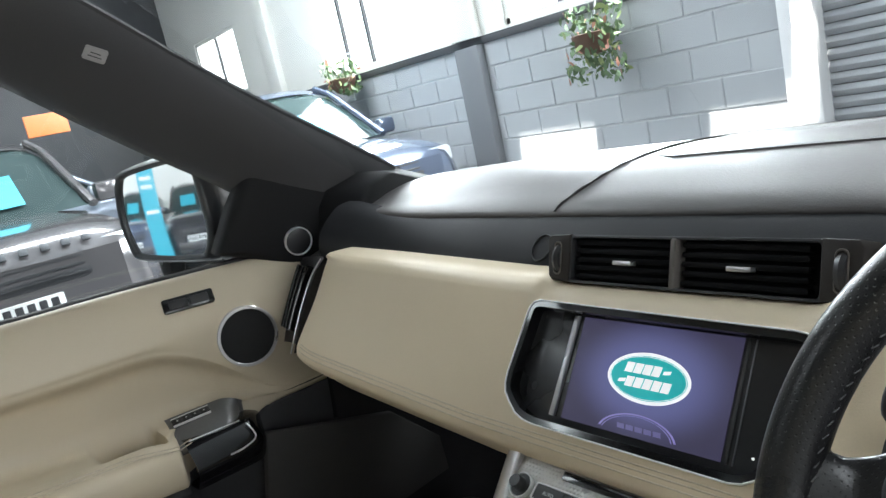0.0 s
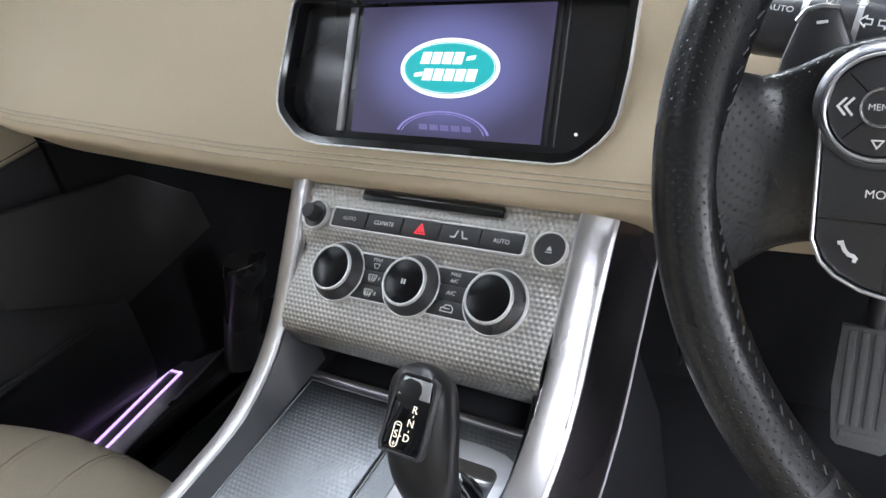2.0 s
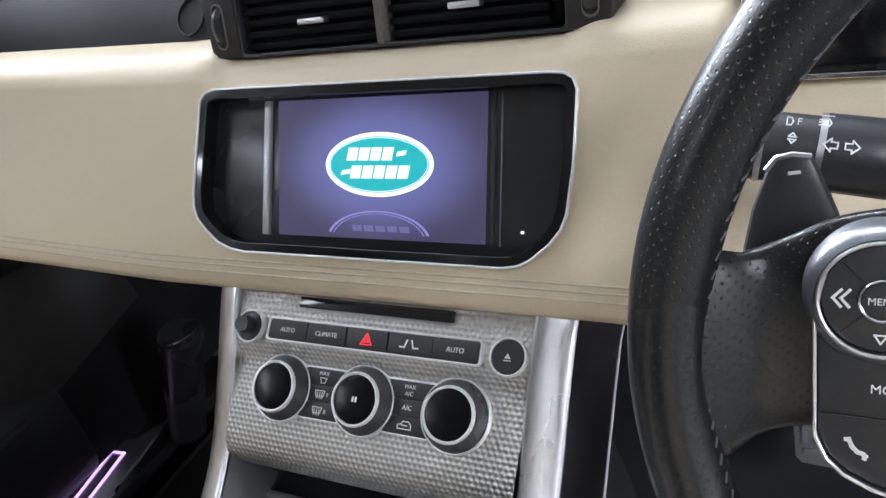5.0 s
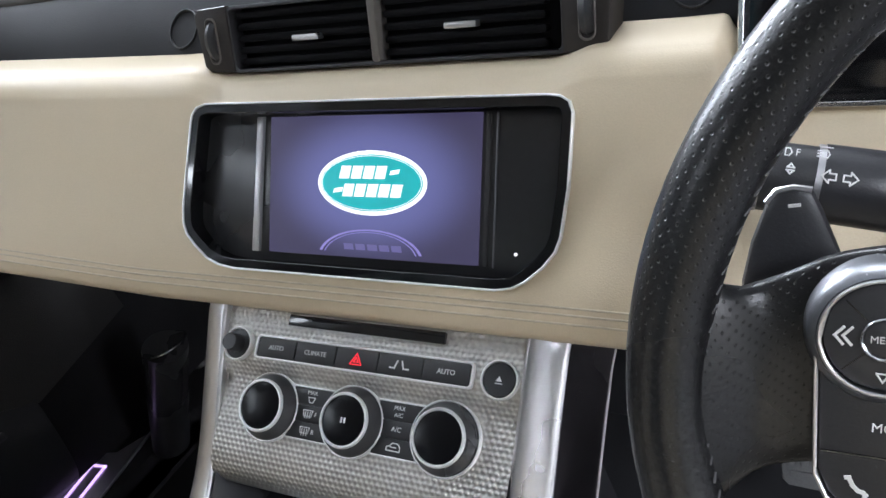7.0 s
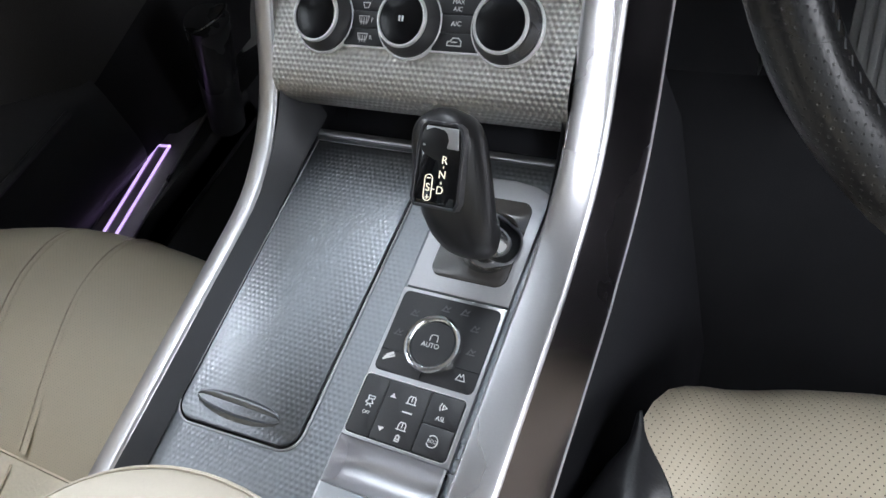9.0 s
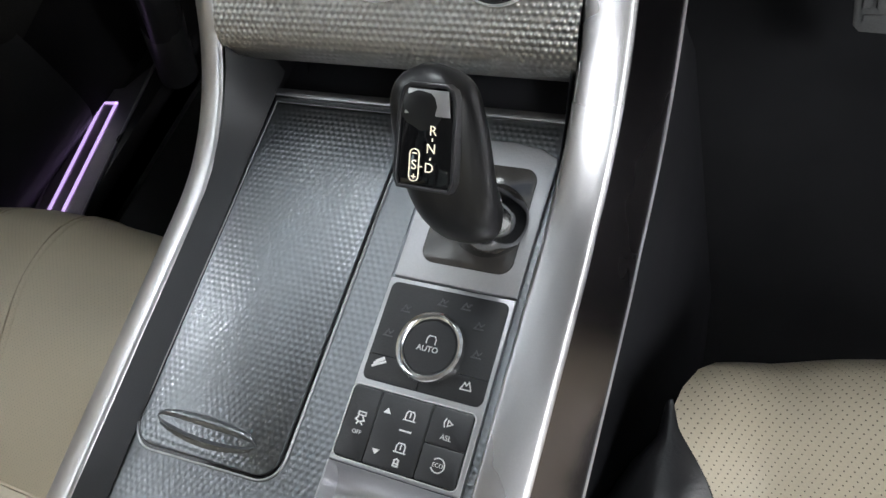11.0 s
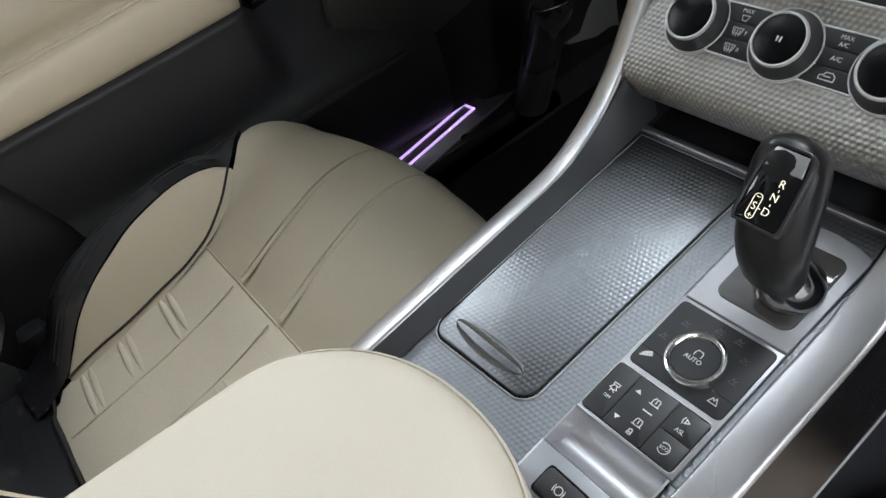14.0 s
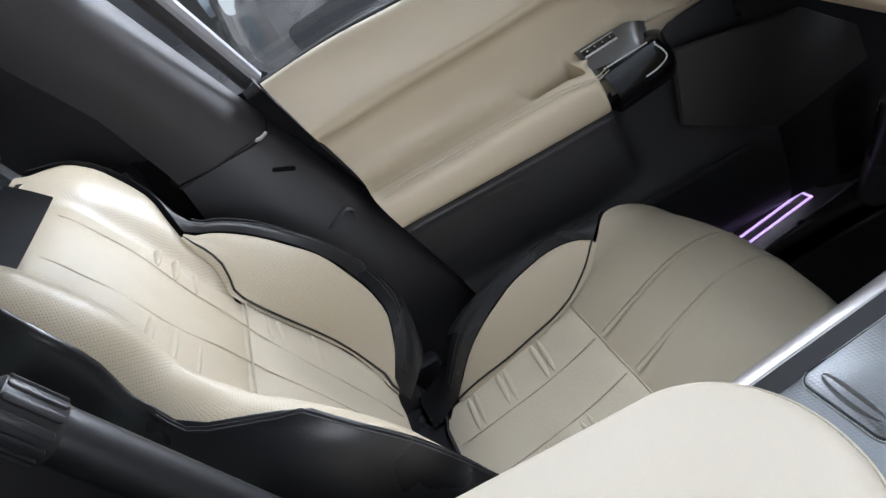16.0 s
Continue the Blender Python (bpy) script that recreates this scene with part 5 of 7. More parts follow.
def seat_half(seat, place, tabs, mats, names):
    """One half of a seat (cushion or back): centre insert, outer section, two padded lenses and dark sides.
    place(u, a, lift) gives the point; tabs hold the widths and the rise of the side pads along a."""
    a0, split, a1, l0, l1 = tabs["ends"]

    def rise(u, a):
        w = tabs["rin"](a)
        k = max(0.0, (abs(u) - w) / 0.09)
        lift = tabs["rise"](a) * (min(k, 1.3) * (2 - min(k, 1.3)) if k < 1 else 1.0)
        if "roll" in tabs and u > 0:
            # the pad on the console side rolls over its edge
            w = tabs["lens_console"](a) if a < l1 else tabs["out_console"](a)
            lift -= tabs["roll"](a) * max(0.0, min(1.0, (u / w - 0.74) / 0.26)) ** 1.6
        return lift

    def puff(s, t, d=0.008):
        return -d * (max(abs(2 * s - 1), abs(2 * t - 1)) ** 6)

    def sheet(ulo, uhi, alo, ahi, nu, na, name, mat, d=0.008, label=""):
        rows = []
        for j in range(na + 1):
            t = j / na
            a = alo + (ahi - alo) * t
            rows.append([place(ulo(a) + (uhi(a) - ulo(a)) * i / nu, a, rise(ulo(a) + (uhi(a) - ulo(a)) * i / nu, a) + puff(i / nu, t, d) + 0.0016 * noise.noise(Vector((i * 0.25 + alo * 9, j * 0.25, ulo(a) * 7)))) for i in range(nu + 1)])
        return finish(name, rows_mesh(rows), mat, seat, label, 80)
    win, wout = tabs["in"], tabs["out"]
    wout_c = tabs["out_console"] if "out_console" in tabs else wout
    sheet(lambda a: -win(a), lambda a: win(a), a0, split, 26, 26, names[0], mats[0], 0.006)
    sheet(lambda a: -wout(a), lambda a: wout_c(a), split - 0.006, a1, 36, 26, names[1], mats[1], 0.008)
    for s in (-1, 1):
        lens = tabs["lens_console"] if s > 0 and "lens_console" in tabs else tabs["lens"]
        lo, hi = (lambda a: s * (win(a) - 0.005)), (lambda a: s * lens(a))
        sheet(lo, hi, l0, l1, 12, 26, "side_pad", mats[2], 0.003)
        # piping between pad and insert
        pts = [place(s * win(a), a, rise(win(a), a) + 0.001) for a in np.linspace(l0, 0.40 if s > 0 and "roll" in tabs else l1, 26)]
        finish("piping", tube(pts, 0.0017, 6), THREAD, seat, "dark piping")
        rows = []
        for j in range(31):
            a = a0 - 0.02 + (tabs["far"] - a0 + 0.02) * j / 30
            fade = max(0.0, 1 - max(0.0, a - l1) / 0.02) * min(1.0, max(0.0, a - l0 + 0.03) / 0.03)
            uo = lens(a) if l0 <= a <= l1 else win(a) if a < l0 else wout_c(a) if s > 0 else wout(a)
            side = max(tabs["side"](a), uo + 0.012) if s > 0 and wout_c is not wout else tabs["side"](a)
            row = []
            for i in range(15):
                k = i / 14
                ang = k * math.pi * 0.5
                u = uo + (side - uo) * math.sin(ang)
                base = rise(s * u, a)
                row.append(place(s * u, a, base - (base + tabs["drop"]) * (1 - math.cos(ang)) ** 1.8 + (0.007 * fade * math.sin(math.pi * min(1, k * 3)) if k < 0.34 else 0)))
            rows.append(row)
        finish("side_bolster", rows_mesh(rows), BLACK_LEATHER, seat, "black leather side", 80)
        for off in (0.010, 0.016):
            pts = []
            for j in range(31):
                a = l0 + (l1 - l0) * j / 30
                uo = lens(a)
                pts.append(place(s * (uo + off), a, rise(s * (uo + off), a) + 0.0066))
            finish("side_stitching", tube(pts, 0.0008, 5), STITCH, seat)


XC = -0.43
PERF_SEAT = pattern(material("finely_pierced_cream_leather", (0.60, 0.525, 0.40), 0.42, bump=0.3, scale=900, vary=0.06), "holes", 0.0052, 0.0002, 0.0, 0.28)


def build_seat(front_mat, reach=1.0, taper=0.0):
    seat = thing("leather_seat", "cream leather car seat with dark piping and black sides", "seat", "front seats")
    base = [(-0.06, 0.640), (0.02, 0.645), (0.10, 0.655), (0.20, 0.672), (0.28, 0.697), (0.36, 0.728), (0.43, 0.750), (0.48, 0.753), (0.52, 0.742), (0.545, 0.715), (0.558, 0.67), (0.560, 0.60)]
    base = [(y if y < 0.41 else 0.41 + (y - 0.41) * reach, z) for y, z in base]
    table = smooth_path([(a, b, 0) for a, b in base], 160)
    arc = [0.0]
    for p, q in zip(table[:-1], table[1:]):
        arc.append(arc[-1] + (q - p).length)
    total = arc[-1]

    def place_len(u, a, lift):
        s = max(0.0, min(total - 1e-6, a + 0.06))
        k = next(i for i in range(len(arc) - 1) if arc[i + 1] >= s)
        t = (s - arc[k]) / max(arc[k + 1] - arc[k], 1e-9)
        p = table[k].lerp(table[k + 1], t)
        d = (table[k + 1] - table[k]).normalized()
        k = max(0.0, min(1.0, (a - 0.28) / 0.2))
        return Vector((XC + u, p.x - d.y * lift - 0.72 * u * u * k * k * (3 - 2 * k), p.y + d.x * lift))
    tabs = {"ends": (0.022, 0.29, 0.69, 0.058, 0.410), "rin": lambda a: lerp([(-0.1, 0.15), (0.06, 0.152), (0.29, 0.176), (0.45, 0.195), (0.8, 0.185)], a),
            "in": lambda a: lerp([(-0.1, 0.13), (0.02, 0.138), (0.035, 0.152), (0.06, 0.157), (0.15, 0.163), (0.21, 0.169), (0.287, 0.175), (0.352, 0.190), (0.404, 0.209), (0.43, 0.2195), (0.452, 0.233), (0.470, 0.245), (0.8, 0.245)], a),
            "out": lambda a: lerp([(0.2, 0.168), (0.287, 0.175), (0.352, 0.190), (0.404, 0.209), (0.43, 0.2195), (0.452, 0.233), (0.470, 0.245), (0.495, 0.252), (0.53, 0.250), (0.57, 0.236), (0.62, 0.212), (0.8, 0.19)], a) - taper * max(0.0, a - 0.468),
            "lens": lambda a: lerp([(0.0, 0.150), (0.058, 0.160), (0.07, 0.168), (0.105, 0.182), (0.168, 0.2035), (0.245, 0.2245), (0.31, 0.2360), (0.36, 0.2345), (0.395, 0.2255), (0.412, 0.2140), (0.5, 0.225)], a),
            "rise": lambda a: lerp([(-0.1, 0.01), (0.04, 0.03), (0.12, 0.085), (0.22, 0.088), (0.32, 0.064), (0.42, 0.036), (0.50, 0.020), (0.56, 0.012), (0.8, 0.006)], a),
            "side": lambda a: lerp([(-0.1, 0.25), (0.02, 0.255), (0.1, 0.268), (0.2, 0.283), (0.3, 0.288), (0.39, 0.286), (0.44, 0.270), (0.468, 0.252), (0.6, 0.25)], a), "drop": 0.12, "far": 0.474}
    seat_half(seat, place_len, tabs, (CREAM_FOLD, front_mat, CREAM), ("cushion_insert", "cushion_front"))
    for u in (-0.069, 0.026):
        finish("cushion_seam", tube([place_len(u, a, 0.0) for a in np.linspace(0.03, 0.283, 20)], 0.0012, 5), CREAM_THREAD, seat)
    for u in (-0.068, 0.030):
        finish("cushion_seam", tube([place_len(u - 0.05 * (a - 0.3) if u < 0 else u - 0.07 * (a - 0.3), a, 0.0001) for a in np.linspace(0.297, 0.66, 26)], 0.0011, 5), CREAM_THREAD, seat)
        finish("cushion_fold", tube([place_len(u - 0.05 * (a - 0.3) if u < 0 else u - 0.07 * (a - 0.3), a, 0.0) + Vector((0.006, 0, 0.0)) for a in np.linspace(0.297, 0.62, 26)], 0.0042, 8, flat=0.22), front_mat, seat, smooth=80)
    for a in (0.068, 0.080, 0.126, 0.139, 0.196, 0.209):
        for s, ua in ((-1, 0.073), (1, 0.030)):
            finish("cushion_rib", tube([place_len(s * u, a + 0.06 * (u - 0.1), -0.0006) for u in np.linspace(ua, tabs["in"](a) - 0.006, 12)], 0.0046, 10, flat=0.45, ends=lambda t: 0.25 + 0.75 * math.sin(math.pi * t) ** 0.4), CREAM_FOLD, seat, smooth=80)
    # dark piping along the rear edge, and the black cover of the gap to the back
    finish("piping", tube([place_len(u, 0.020 + 0.018 * max(0.0, abs(u) / 0.15 - 0.8) ** 0.5, -0.002) for u in np.linspace(-0.152, 0.152, 30)], 0.0022, 6), THREAD, seat, "dark piping")
    rows = []
    for y, z in ((0.030, 0.600), (0.022, 0.634), (0.000, 0.640), (-0.030, 0.650), (-0.050, 0.690), (-0.068, 0.76), (-0.09, 0.80)):
        rows.append([(XC + 0.245 * q, y - 0.01 * abs(q) ** 3, z) for q in np.linspace(-1, 1, 13)])
    finish("gap_cover", rows_mesh(rows), BLACK_LEATHER, seat, "black cover between cushion and back", 80)
    finish("cushion_seam", tube([place_len(u, 0.2895, -0.005) for u in np.linspace(-0.174, 0.174, 24)], 0.0016, 5), CREAM_THREAD, seat)
    finish("seat_base", box(XC - 0.235, XC + 0.235, 0.0, 0.50, 0.44, 0.60, 0.03), PLASTIC, seat, "black plastic seat base")
    # back
    O, U, N = Vector((XC, 0.035, 0.655)), Vector((0, -0.42, 0.9075)), Vector((0, 0.9075, 0.42))

    SHIFT = [(-0.1, 0.0), (0.30, 0.0), (0.36, -0.001), (0.42, -0.012), (0.47, -0.030), (0.52, -0.047), (0.58, -0.055), (0.9, -0.055)]

    def place_b(u, h, lift):
        curve = 0.018 * math.sin(math.pi * min(1, h / 0.45)) + (-0.9 * max(0, h - 0.60) ** 1.5)
        return O + Vector((u + lerp(SHIFT, h), 0, 0)) + U * h + N * (lift + curve - 0.01)
    tb = {"ends": (0.112, 0.375, 0.680, 0.112, 0.478), "rin": lambda h: lerp([(0, 0.10), (0.11, 0.11), (0.16, 0.138), (0.22, 0.146), (0.32, 0.136), (0.40, 0.140), (0.455, 0.130), (0.55, 0.105), (0.8, 0.085)], h),
          "in": lambda h: lerp([(0, 0.095), (0.112, 0.108), (0.13, 0.118), (0.157, 0.137), (0.219, 0.146), (0.316, 0.135), (0.38, 0.139), (0.419, 0.154), (0.463, 0.156), (0.478, 0.157), (0.8, 0.157)], h),
          "out": lambda h: lerp([(0.3, 0.136), (0.36, 0.137), (0.38, 0.139), (0.419, 0.154), (0.463, 0.156), (0.478, 0.158), (0.505, 0.169), (0.532, 0.190), (0.57, 0.204), (0.61, 0.201), (0.645, 0.178), (0.680, 0.125), (0.8, 0.08)], h),
          "lens": lambda h: lerp([(0, 0.10), (0.112, 0.113), (0.127, 0.124), (0.142, 0.150), (0.168, 0.180), (0.20, 0.1925), (0.24, 0.197), (0.30, 0.198), (0.36, 0.200), (0.396, 0.198), (0.425, 0.191), (0.455, 0.176), (0.478, 0.1600), (0.55, 0.16)], h),
          "roll": lambda h: lerp([(0, 0.0), (0.36, 0.0), (0.40, 0.012), (0.426, 0.034), (0.455, 0.058), (0.50, 0.052), (0.56, 0.028), (0.64, 0.020), (0.8, 0.02)], h),
          "out_console": lambda h: lerp([(0.3, 0.136), (0.36, 0.137), (0.40, 0.146), (0.43, 0.170), (0.455, 0.192), (0.478, 0.196), (0.51, 0.195), (0.55, 0.203), (0.60, 0.205), (0.645, 0.180), (0.680, 0.125), (0.8, 0.08)], h),
          "lens_console": lambda h: lerp([(0, 0.10), (0.112, 0.158), (0.144, 0.200), (0.187, 0.226), (0.247, 0.2355), (0.30, 0.2360), (0.344, 0.2335), (0.38, 0.228), (0.426, 0.219), (0.455, 0.207), (0.478, 0.196), (0.55, 0.2)], h),
          "rise": lambda h: lerp([(-0.1, 0.02), (0.06, 0.050), (0.14, 0.090), (0.20, 0.099), (0.25, 0.100), (0.30, 0.096), (0.39, 0.079), (0.44, 0.064), (0.475, 0.048), (0.55, 0.036), (0.64, 0.028), (0.8, 0.02)], h),
          "side": lambda h: lerp([(-0.1, 0.235), (0.1, 0.255), (0.2, 0.258), (0.36, 0.252), (0.42, 0.233), (0.475, 0.201), (0.51, 0.197), (0.55, 0.211), (0.60, 0.208), (0.645, 0.184), (0.680, 0.136), (0.8, 0.10)], h), "drop": 0.07, "far": 0.674}
    seat_half(seat, place_b, tb, (CREAM_FOLD, CREAM_PERF, CREAM_PERF), ("back_insert", "back_upper"))
    for tab in ([(0.12, -0.033), (0.23, -0.034), (0.30, -0.039), (0.36, -0.056), (0.41, -0.074), (0.49, -0.076), (0.62, -0.064)], [(0.12, 0.030), (0.30, 0.028), (0.38, 0.022), (0.42, 0.022), (0.49, 0.043), (0.62, 0.058)]):
        finish("back_seam", tube([place_b(lerp(tab, h), h, -0.0002) for h in np.linspace(0.13, 0.62, 40)], 0.0011, 5), CREAM_THREAD, seat)
    for h in (0.372,):
        w = tb["in"](h) - 0.004
        finish("back_seam", tube([place_b(u, h, 0.0) for u in np.linspace(-w, w, 16)], 0.0012, 5), CREAM_THREAD, seat)
    for h, ua, ub, r in ((0.492, -0.080, -0.138, 0.0085), (0.466, -0.079, -0.140, 0.0085), (0.436, -0.080, -0.138, 0.006), (0.492, 0.050, 0.132, 0.0090), (0.464, 0.038, 0.132, 0.0090), (0.434, 0.034, 0.130, 0.006), (0.335, -0.052, -0.124, 0.0055), (0.318, -0.050, -0.124, 0.0055), (0.262, -0.046, -0.130, 0.0050)):
        finish("back_rib", tube([place_b(u, h + 0.05 * abs(u), -0.0030) for u in np.linspace(ua, ub, 16)], r, 14, flat=0.55, ends=lambda t: 0.15 + 0.85 * math.sin(math.pi * t) ** 0.35), CREAM_PERF if h > 0.38 else CREAM_FOLD, seat, smooth=80)
    rows = []
    for h, w, d in ((-0.02, 0.22, 0.11), (0.15, 0.245, 0.13), (0.4, 0.240, 0.12), (0.50, 0.195, 0.10), (0.58, 0.200, 0.09), (0.655, 0.150, 0.06), (0.675, 0.10, 0.05)):
        rows.append([O + Vector((u * w + lerp(SHIFT, h), 0, 0)) + U * h - N * (0.02 + (d - 0.02) * math.cos(math.pi / 2 * u) ** 0.5) for u in np.linspace(-1, 1, 15)])
    finish("back_shell", rows_mesh(rows), BLACK_LEATHER, seat, "black back panel", 80)
    rows = [[place_b(u, h, 0.012 * math.cos(math.pi / 2 * u / 0.16) ** 0.5 - 0.002) for u in np.linspace(-0.095, 0.115, 15)] for h in (0.634, 0.640, 0.656, 0.684)]
    finish("headrest_well", rows_mesh(rows), VENT, seat, "black panel below the headrest", 80)
    # headrest
    HC = O + U * 0.775 - N * 0.015 + Vector((-0.055, 0, 0))
    rows = []
    for i in range(15):
        t = -1 + 2 * i / 14
        r = (1 - abs(t) ** 3.2) ** (1 / 2.4) if abs(t) < 1 else 0.02
        rows.append([HC + U * 0.085 * t + Vector((0.135 * max(r, 0.05) * math.copysign(abs(math.cos(q)) ** 0.6, math.cos(q)), 0, 0)) + N * 0.05 * max(r, 0.05) * math.copysign(abs(math.sin(q)) ** 0.8, math.sin(q)) for q in [2 * math.pi * j / 28 for j in range(28)]])
    finish("headrest", rows_mesh(rows, True, True), BLACK_LEATHER, seat, "black padded headrest", 80)
    for s in (-1, 1):
        finish("headrest_post", tube([O + U * 0.60 - N * 0.03 + Vector((s * 0.06, 0, 0)), O + U * 0.72 - N * 0.02 + Vector((s * 0.06, 0, 0))], 0.006, 10), CHROME, seat, "chrome post")
    return seat


seat_l = build_seat(PERF_SEAT)
PERF_BOLD = pattern(material("boldly_pierced_cream_leather", (0.60, 0.525, 0.40), 0.42, bump=0.3, scale=900, vary=0.06), "holes", 0.0058, 0.0003, 0.0, 0.85, 0.14)
seat_r = build_seat(PERF_BOLD, 0.72, 0.5)
seat_r.matrix_basis = LEVEL @ pose(0.856, 0.050, 0.025)
seat_l["label"] = "cream leather passenger seat with dark piping and black sides"
seat_r["label"] = "cream pierced leather driver's seat with black sides"

# folded armrest beside the passenger's backrest
arm = thing("folded_armrest", "black folded armrest with a ribbed adjusting wheel", "armrest")
p0, p1 = Vector((-0.132, -0.035, 0.822)), Vector((-0.132, -0.2083, 1.2133))
finish("arm_pad", tube([p0.lerp(p1, t) for t in np.linspace(0, 1, 12)], 0.0225, 22, Vector((1, 0, 0)), 0.9, lambda t: 1.04 - 0.04 * t - (0.22 if t > 0.99 else 0)), material("soft_black_bar", (0.016, 0.016, 0.018), 0.40, bump=0.2, scale=700, vary=0.15, spec=0.4), arm, "black padded bar", 60)
ax = (p1 - p0).normalized()
finish("bar_groove", tube([p0.lerp(p1, t) + ax.cross(Vector((1, 0, 0))).normalized() * -0.0145 + Vector((-0.0155, 0, 0)) for t in np.linspace(0.1, 0.985, 8)], 0.0010, 6), VENT, arm, "thin dark groove")
WM = frame_of(p1 + ax * 0.009, ax.cross(Vector((0, 1, 0))), Vector((0, 1, 0)) - ax * ax.y)
wheel_prof = lathe([(0.001, -0.012), (0.013, -0.012), (0.013, 0.0), (0.0205, 0.0), (0.0235, 0.003), (0.0235, 0.048), (0.020, 0.054), (0.001, 0.055)], WM, 40)
wob = finish("adjusting_wheel", wheel_prof, PLASTIC, arm, "ribbed black wheel")
for k in range(12):
    a = 2 * math.pi * k / 12
    finish("wheel_rib", slab(rrect(0.0068, 0.044, 0.0032, 4), WM @ pose(0, 0, 0.026) @ pose(0, 0, 0, 0, 0, math.degrees(a)) @ pose(0.0232, 0, 0, 90, 0, 90), -0.001, 0.0026, 0.0012), PLASTIC, wob)

# ---- passenger door ----
door = thing("passenger_door", "closed passenger door with cream leather trim and a dark lower panel", "car door")
DARK_DOOR = material("black_door_plastic", (0.044, 0.044, 0.048), 0.5, bump=0.5, scale=600, vary=0.2)


def rear_y(z):
    return 0.03 + (1.18 - z) * 0.30


def door_section(y):
    """The cream trim cut across the car at y: x and z from the window line down to its lower edge."""
    f = max(0.0, min(1.0, (y - 0.466) / 0.032))
    arm_k = 1 - f * f * (3 - 2 * f)                      # the armrest runs out ahead of the switches
    top = lerp([(-0.1, 1.160), (0.03, 1.176), (0.17, 1.188), (0.32, 1.188), (0.47, 1.197), (0.66, 1.204), (0.71, 1.204), (0.75, 1.195), (0.80, 1.185)], y)
    cr = lerp([(-0.1, 1.062), (0.08, 1.068), (0.21, 1.076), (0.37, 1.082), (0.48, 1.088), (0.53, 1.080), (0.58, 1.056), (0.63, 1.020), (0.67, 0.992), (0.72, 0.980), (0.80, 0.985)], y)
    low = lerp([(-0.1, 0.892), (0.48, 0.892), (0.56, 0.915), (0.62, 0.945), (0.66, 0.962), (0.72, 0.968), (0.80, 0.975)], y)
    g = min(1.0, max(0.0, (cr - low - 0.02) / 0.10))     # depth of the hollow under the crease
    mid = low + (cr - low) * 0.42
    up = -0.010 * max(0.0, min(1.0, (y - 0.43) / 0.06)) * max(0.0, min(1.0, (0.525 - y) / 0.025))    # the grip rises to the switches
    hol = max(0.0, min(1.0, (y - 0.362) / 0.03)) * (1.0 if y < 0.458 else max(0.0, 1 - (y - 0.458) / 0.008))
    hol = 0.06 * hol * hol * (3 - 2 * hol)
    wx = -0.786
    return [(-0.842, top - 0.012), (-0.830, top), (-0.812, top - 0.006), (-0.796, top - 0.045), (wx, top - 0.085), (wx - 0.001, cr + 0.012), (wx - 0.005, cr + 0.001), (wx - 0.032 * g, cr - 0.018 * g), (-0.822 * g + (1 - g) * wx, cr - 0.05 * g), (-0.820 * g + (1 - g) * wx, mid + 0.020 * g), (-0.806 * g + (1 - g) * wx + 0.002, mid - hol),
            (wx + 0.024 * arm_k, mid - 0.001 - hol), (wx + 0.036 * arm_k, mid - 0.001 - hol * 0.55 + up * 0.5), (wx + 0.042 * arm_k, mid + up), (wx + 0.064 * arm_k, mid - 0.004 + up), (wx + 0.076 * arm_k, mid - 0.016 + up * 0.6), (wx + 0.078 * arm_k, mid - 0.035 * arm_k - 0.016), (wx + 0.066 * arm_k, low + 0.008 * arm_k), (wx + 0.03 * arm_k, low)]


rows = []
for i in range(121):
    t = i / 120
    sec = smooth_path([(a, b, 0) for a, b in door_section(0.05 + 0.73 * t)], 90)
    rows.append([(p.x, rear_y(p.y) + (0.785 - rear_y(p.y)) * t, p.y) for p in sec])
finish("upper_trim", rows_mesh(rows), CREAM, door, "cream leather door trim", 60)
rows = []
for i in range(41):
    t = i / 40
    y = 0.05 + 0.73 * t
    f = max(0.0, min(1.0, (y - 0.466) / 0.032))
    arm_k = 1 - f * f * (3 - 2 * f)
    low = door_section(y)[-1][1]
    sec = smooth_path([(a, b, 0) for a, b in ((-0.786 + 0.055 * arm_k, low + 0.008), (-0.786 + 0.068 * arm_k, low - 0.002), (-0.782 + 0.055 * arm_k, low - 0.022), (-0.785 + 0.040 * arm_k, 0.80), (-0.757, 0.74), (-0.735, 0.70), (-0.735, 0.58), (-0.76, 0.53))], 30)
    rows.append([(p.x, rear_y(p.y) + (0.785 - rear_y(p.y)) * t, p.y) for p in sec])
finish("lower_trim", rows_mesh(rows), DARK_DOOR, door, "black lower door panel", 70)
finish("rear_edge", rows_mesh([[(x, rear_y(z) - 0.004, z) for x in (-0.93, -0.83, -0.81)] for z in (0.55, 0.7, 0.88, 1.0, 1.19)]), DARK_DOOR, door)
finish("pocket_lip", tube([(-0.728, y, 0.702 + 0.01 * (y - 0.3)) for y in np.linspace(0.2, 0.72, 12)], 0.006, 8), DARK_DOOR, door)
for y0, y1, dx in ((0.11, 0.515, 0.0685), (0.11, 0.515, 0.0725)):
    finish("armrest_seam", tube([(-0.786 + dx, y, 0.5 * (door_section(y)[13][1] + door_section(y)[14][1]) + (0.0035 if dx < 0.07 else -0.0005)) for y in np.linspace(y0, y1, 24)], 0.0009, 5), CREAM_THREAD, door)
finish("belt_seal", tube([(-0.838, y, door_section(y)[1][1] - 0.001) for y in np.linspace(0.0, 0.74, 14)], 0.007, 8), BLACK_SOFT, door, "black window seal")
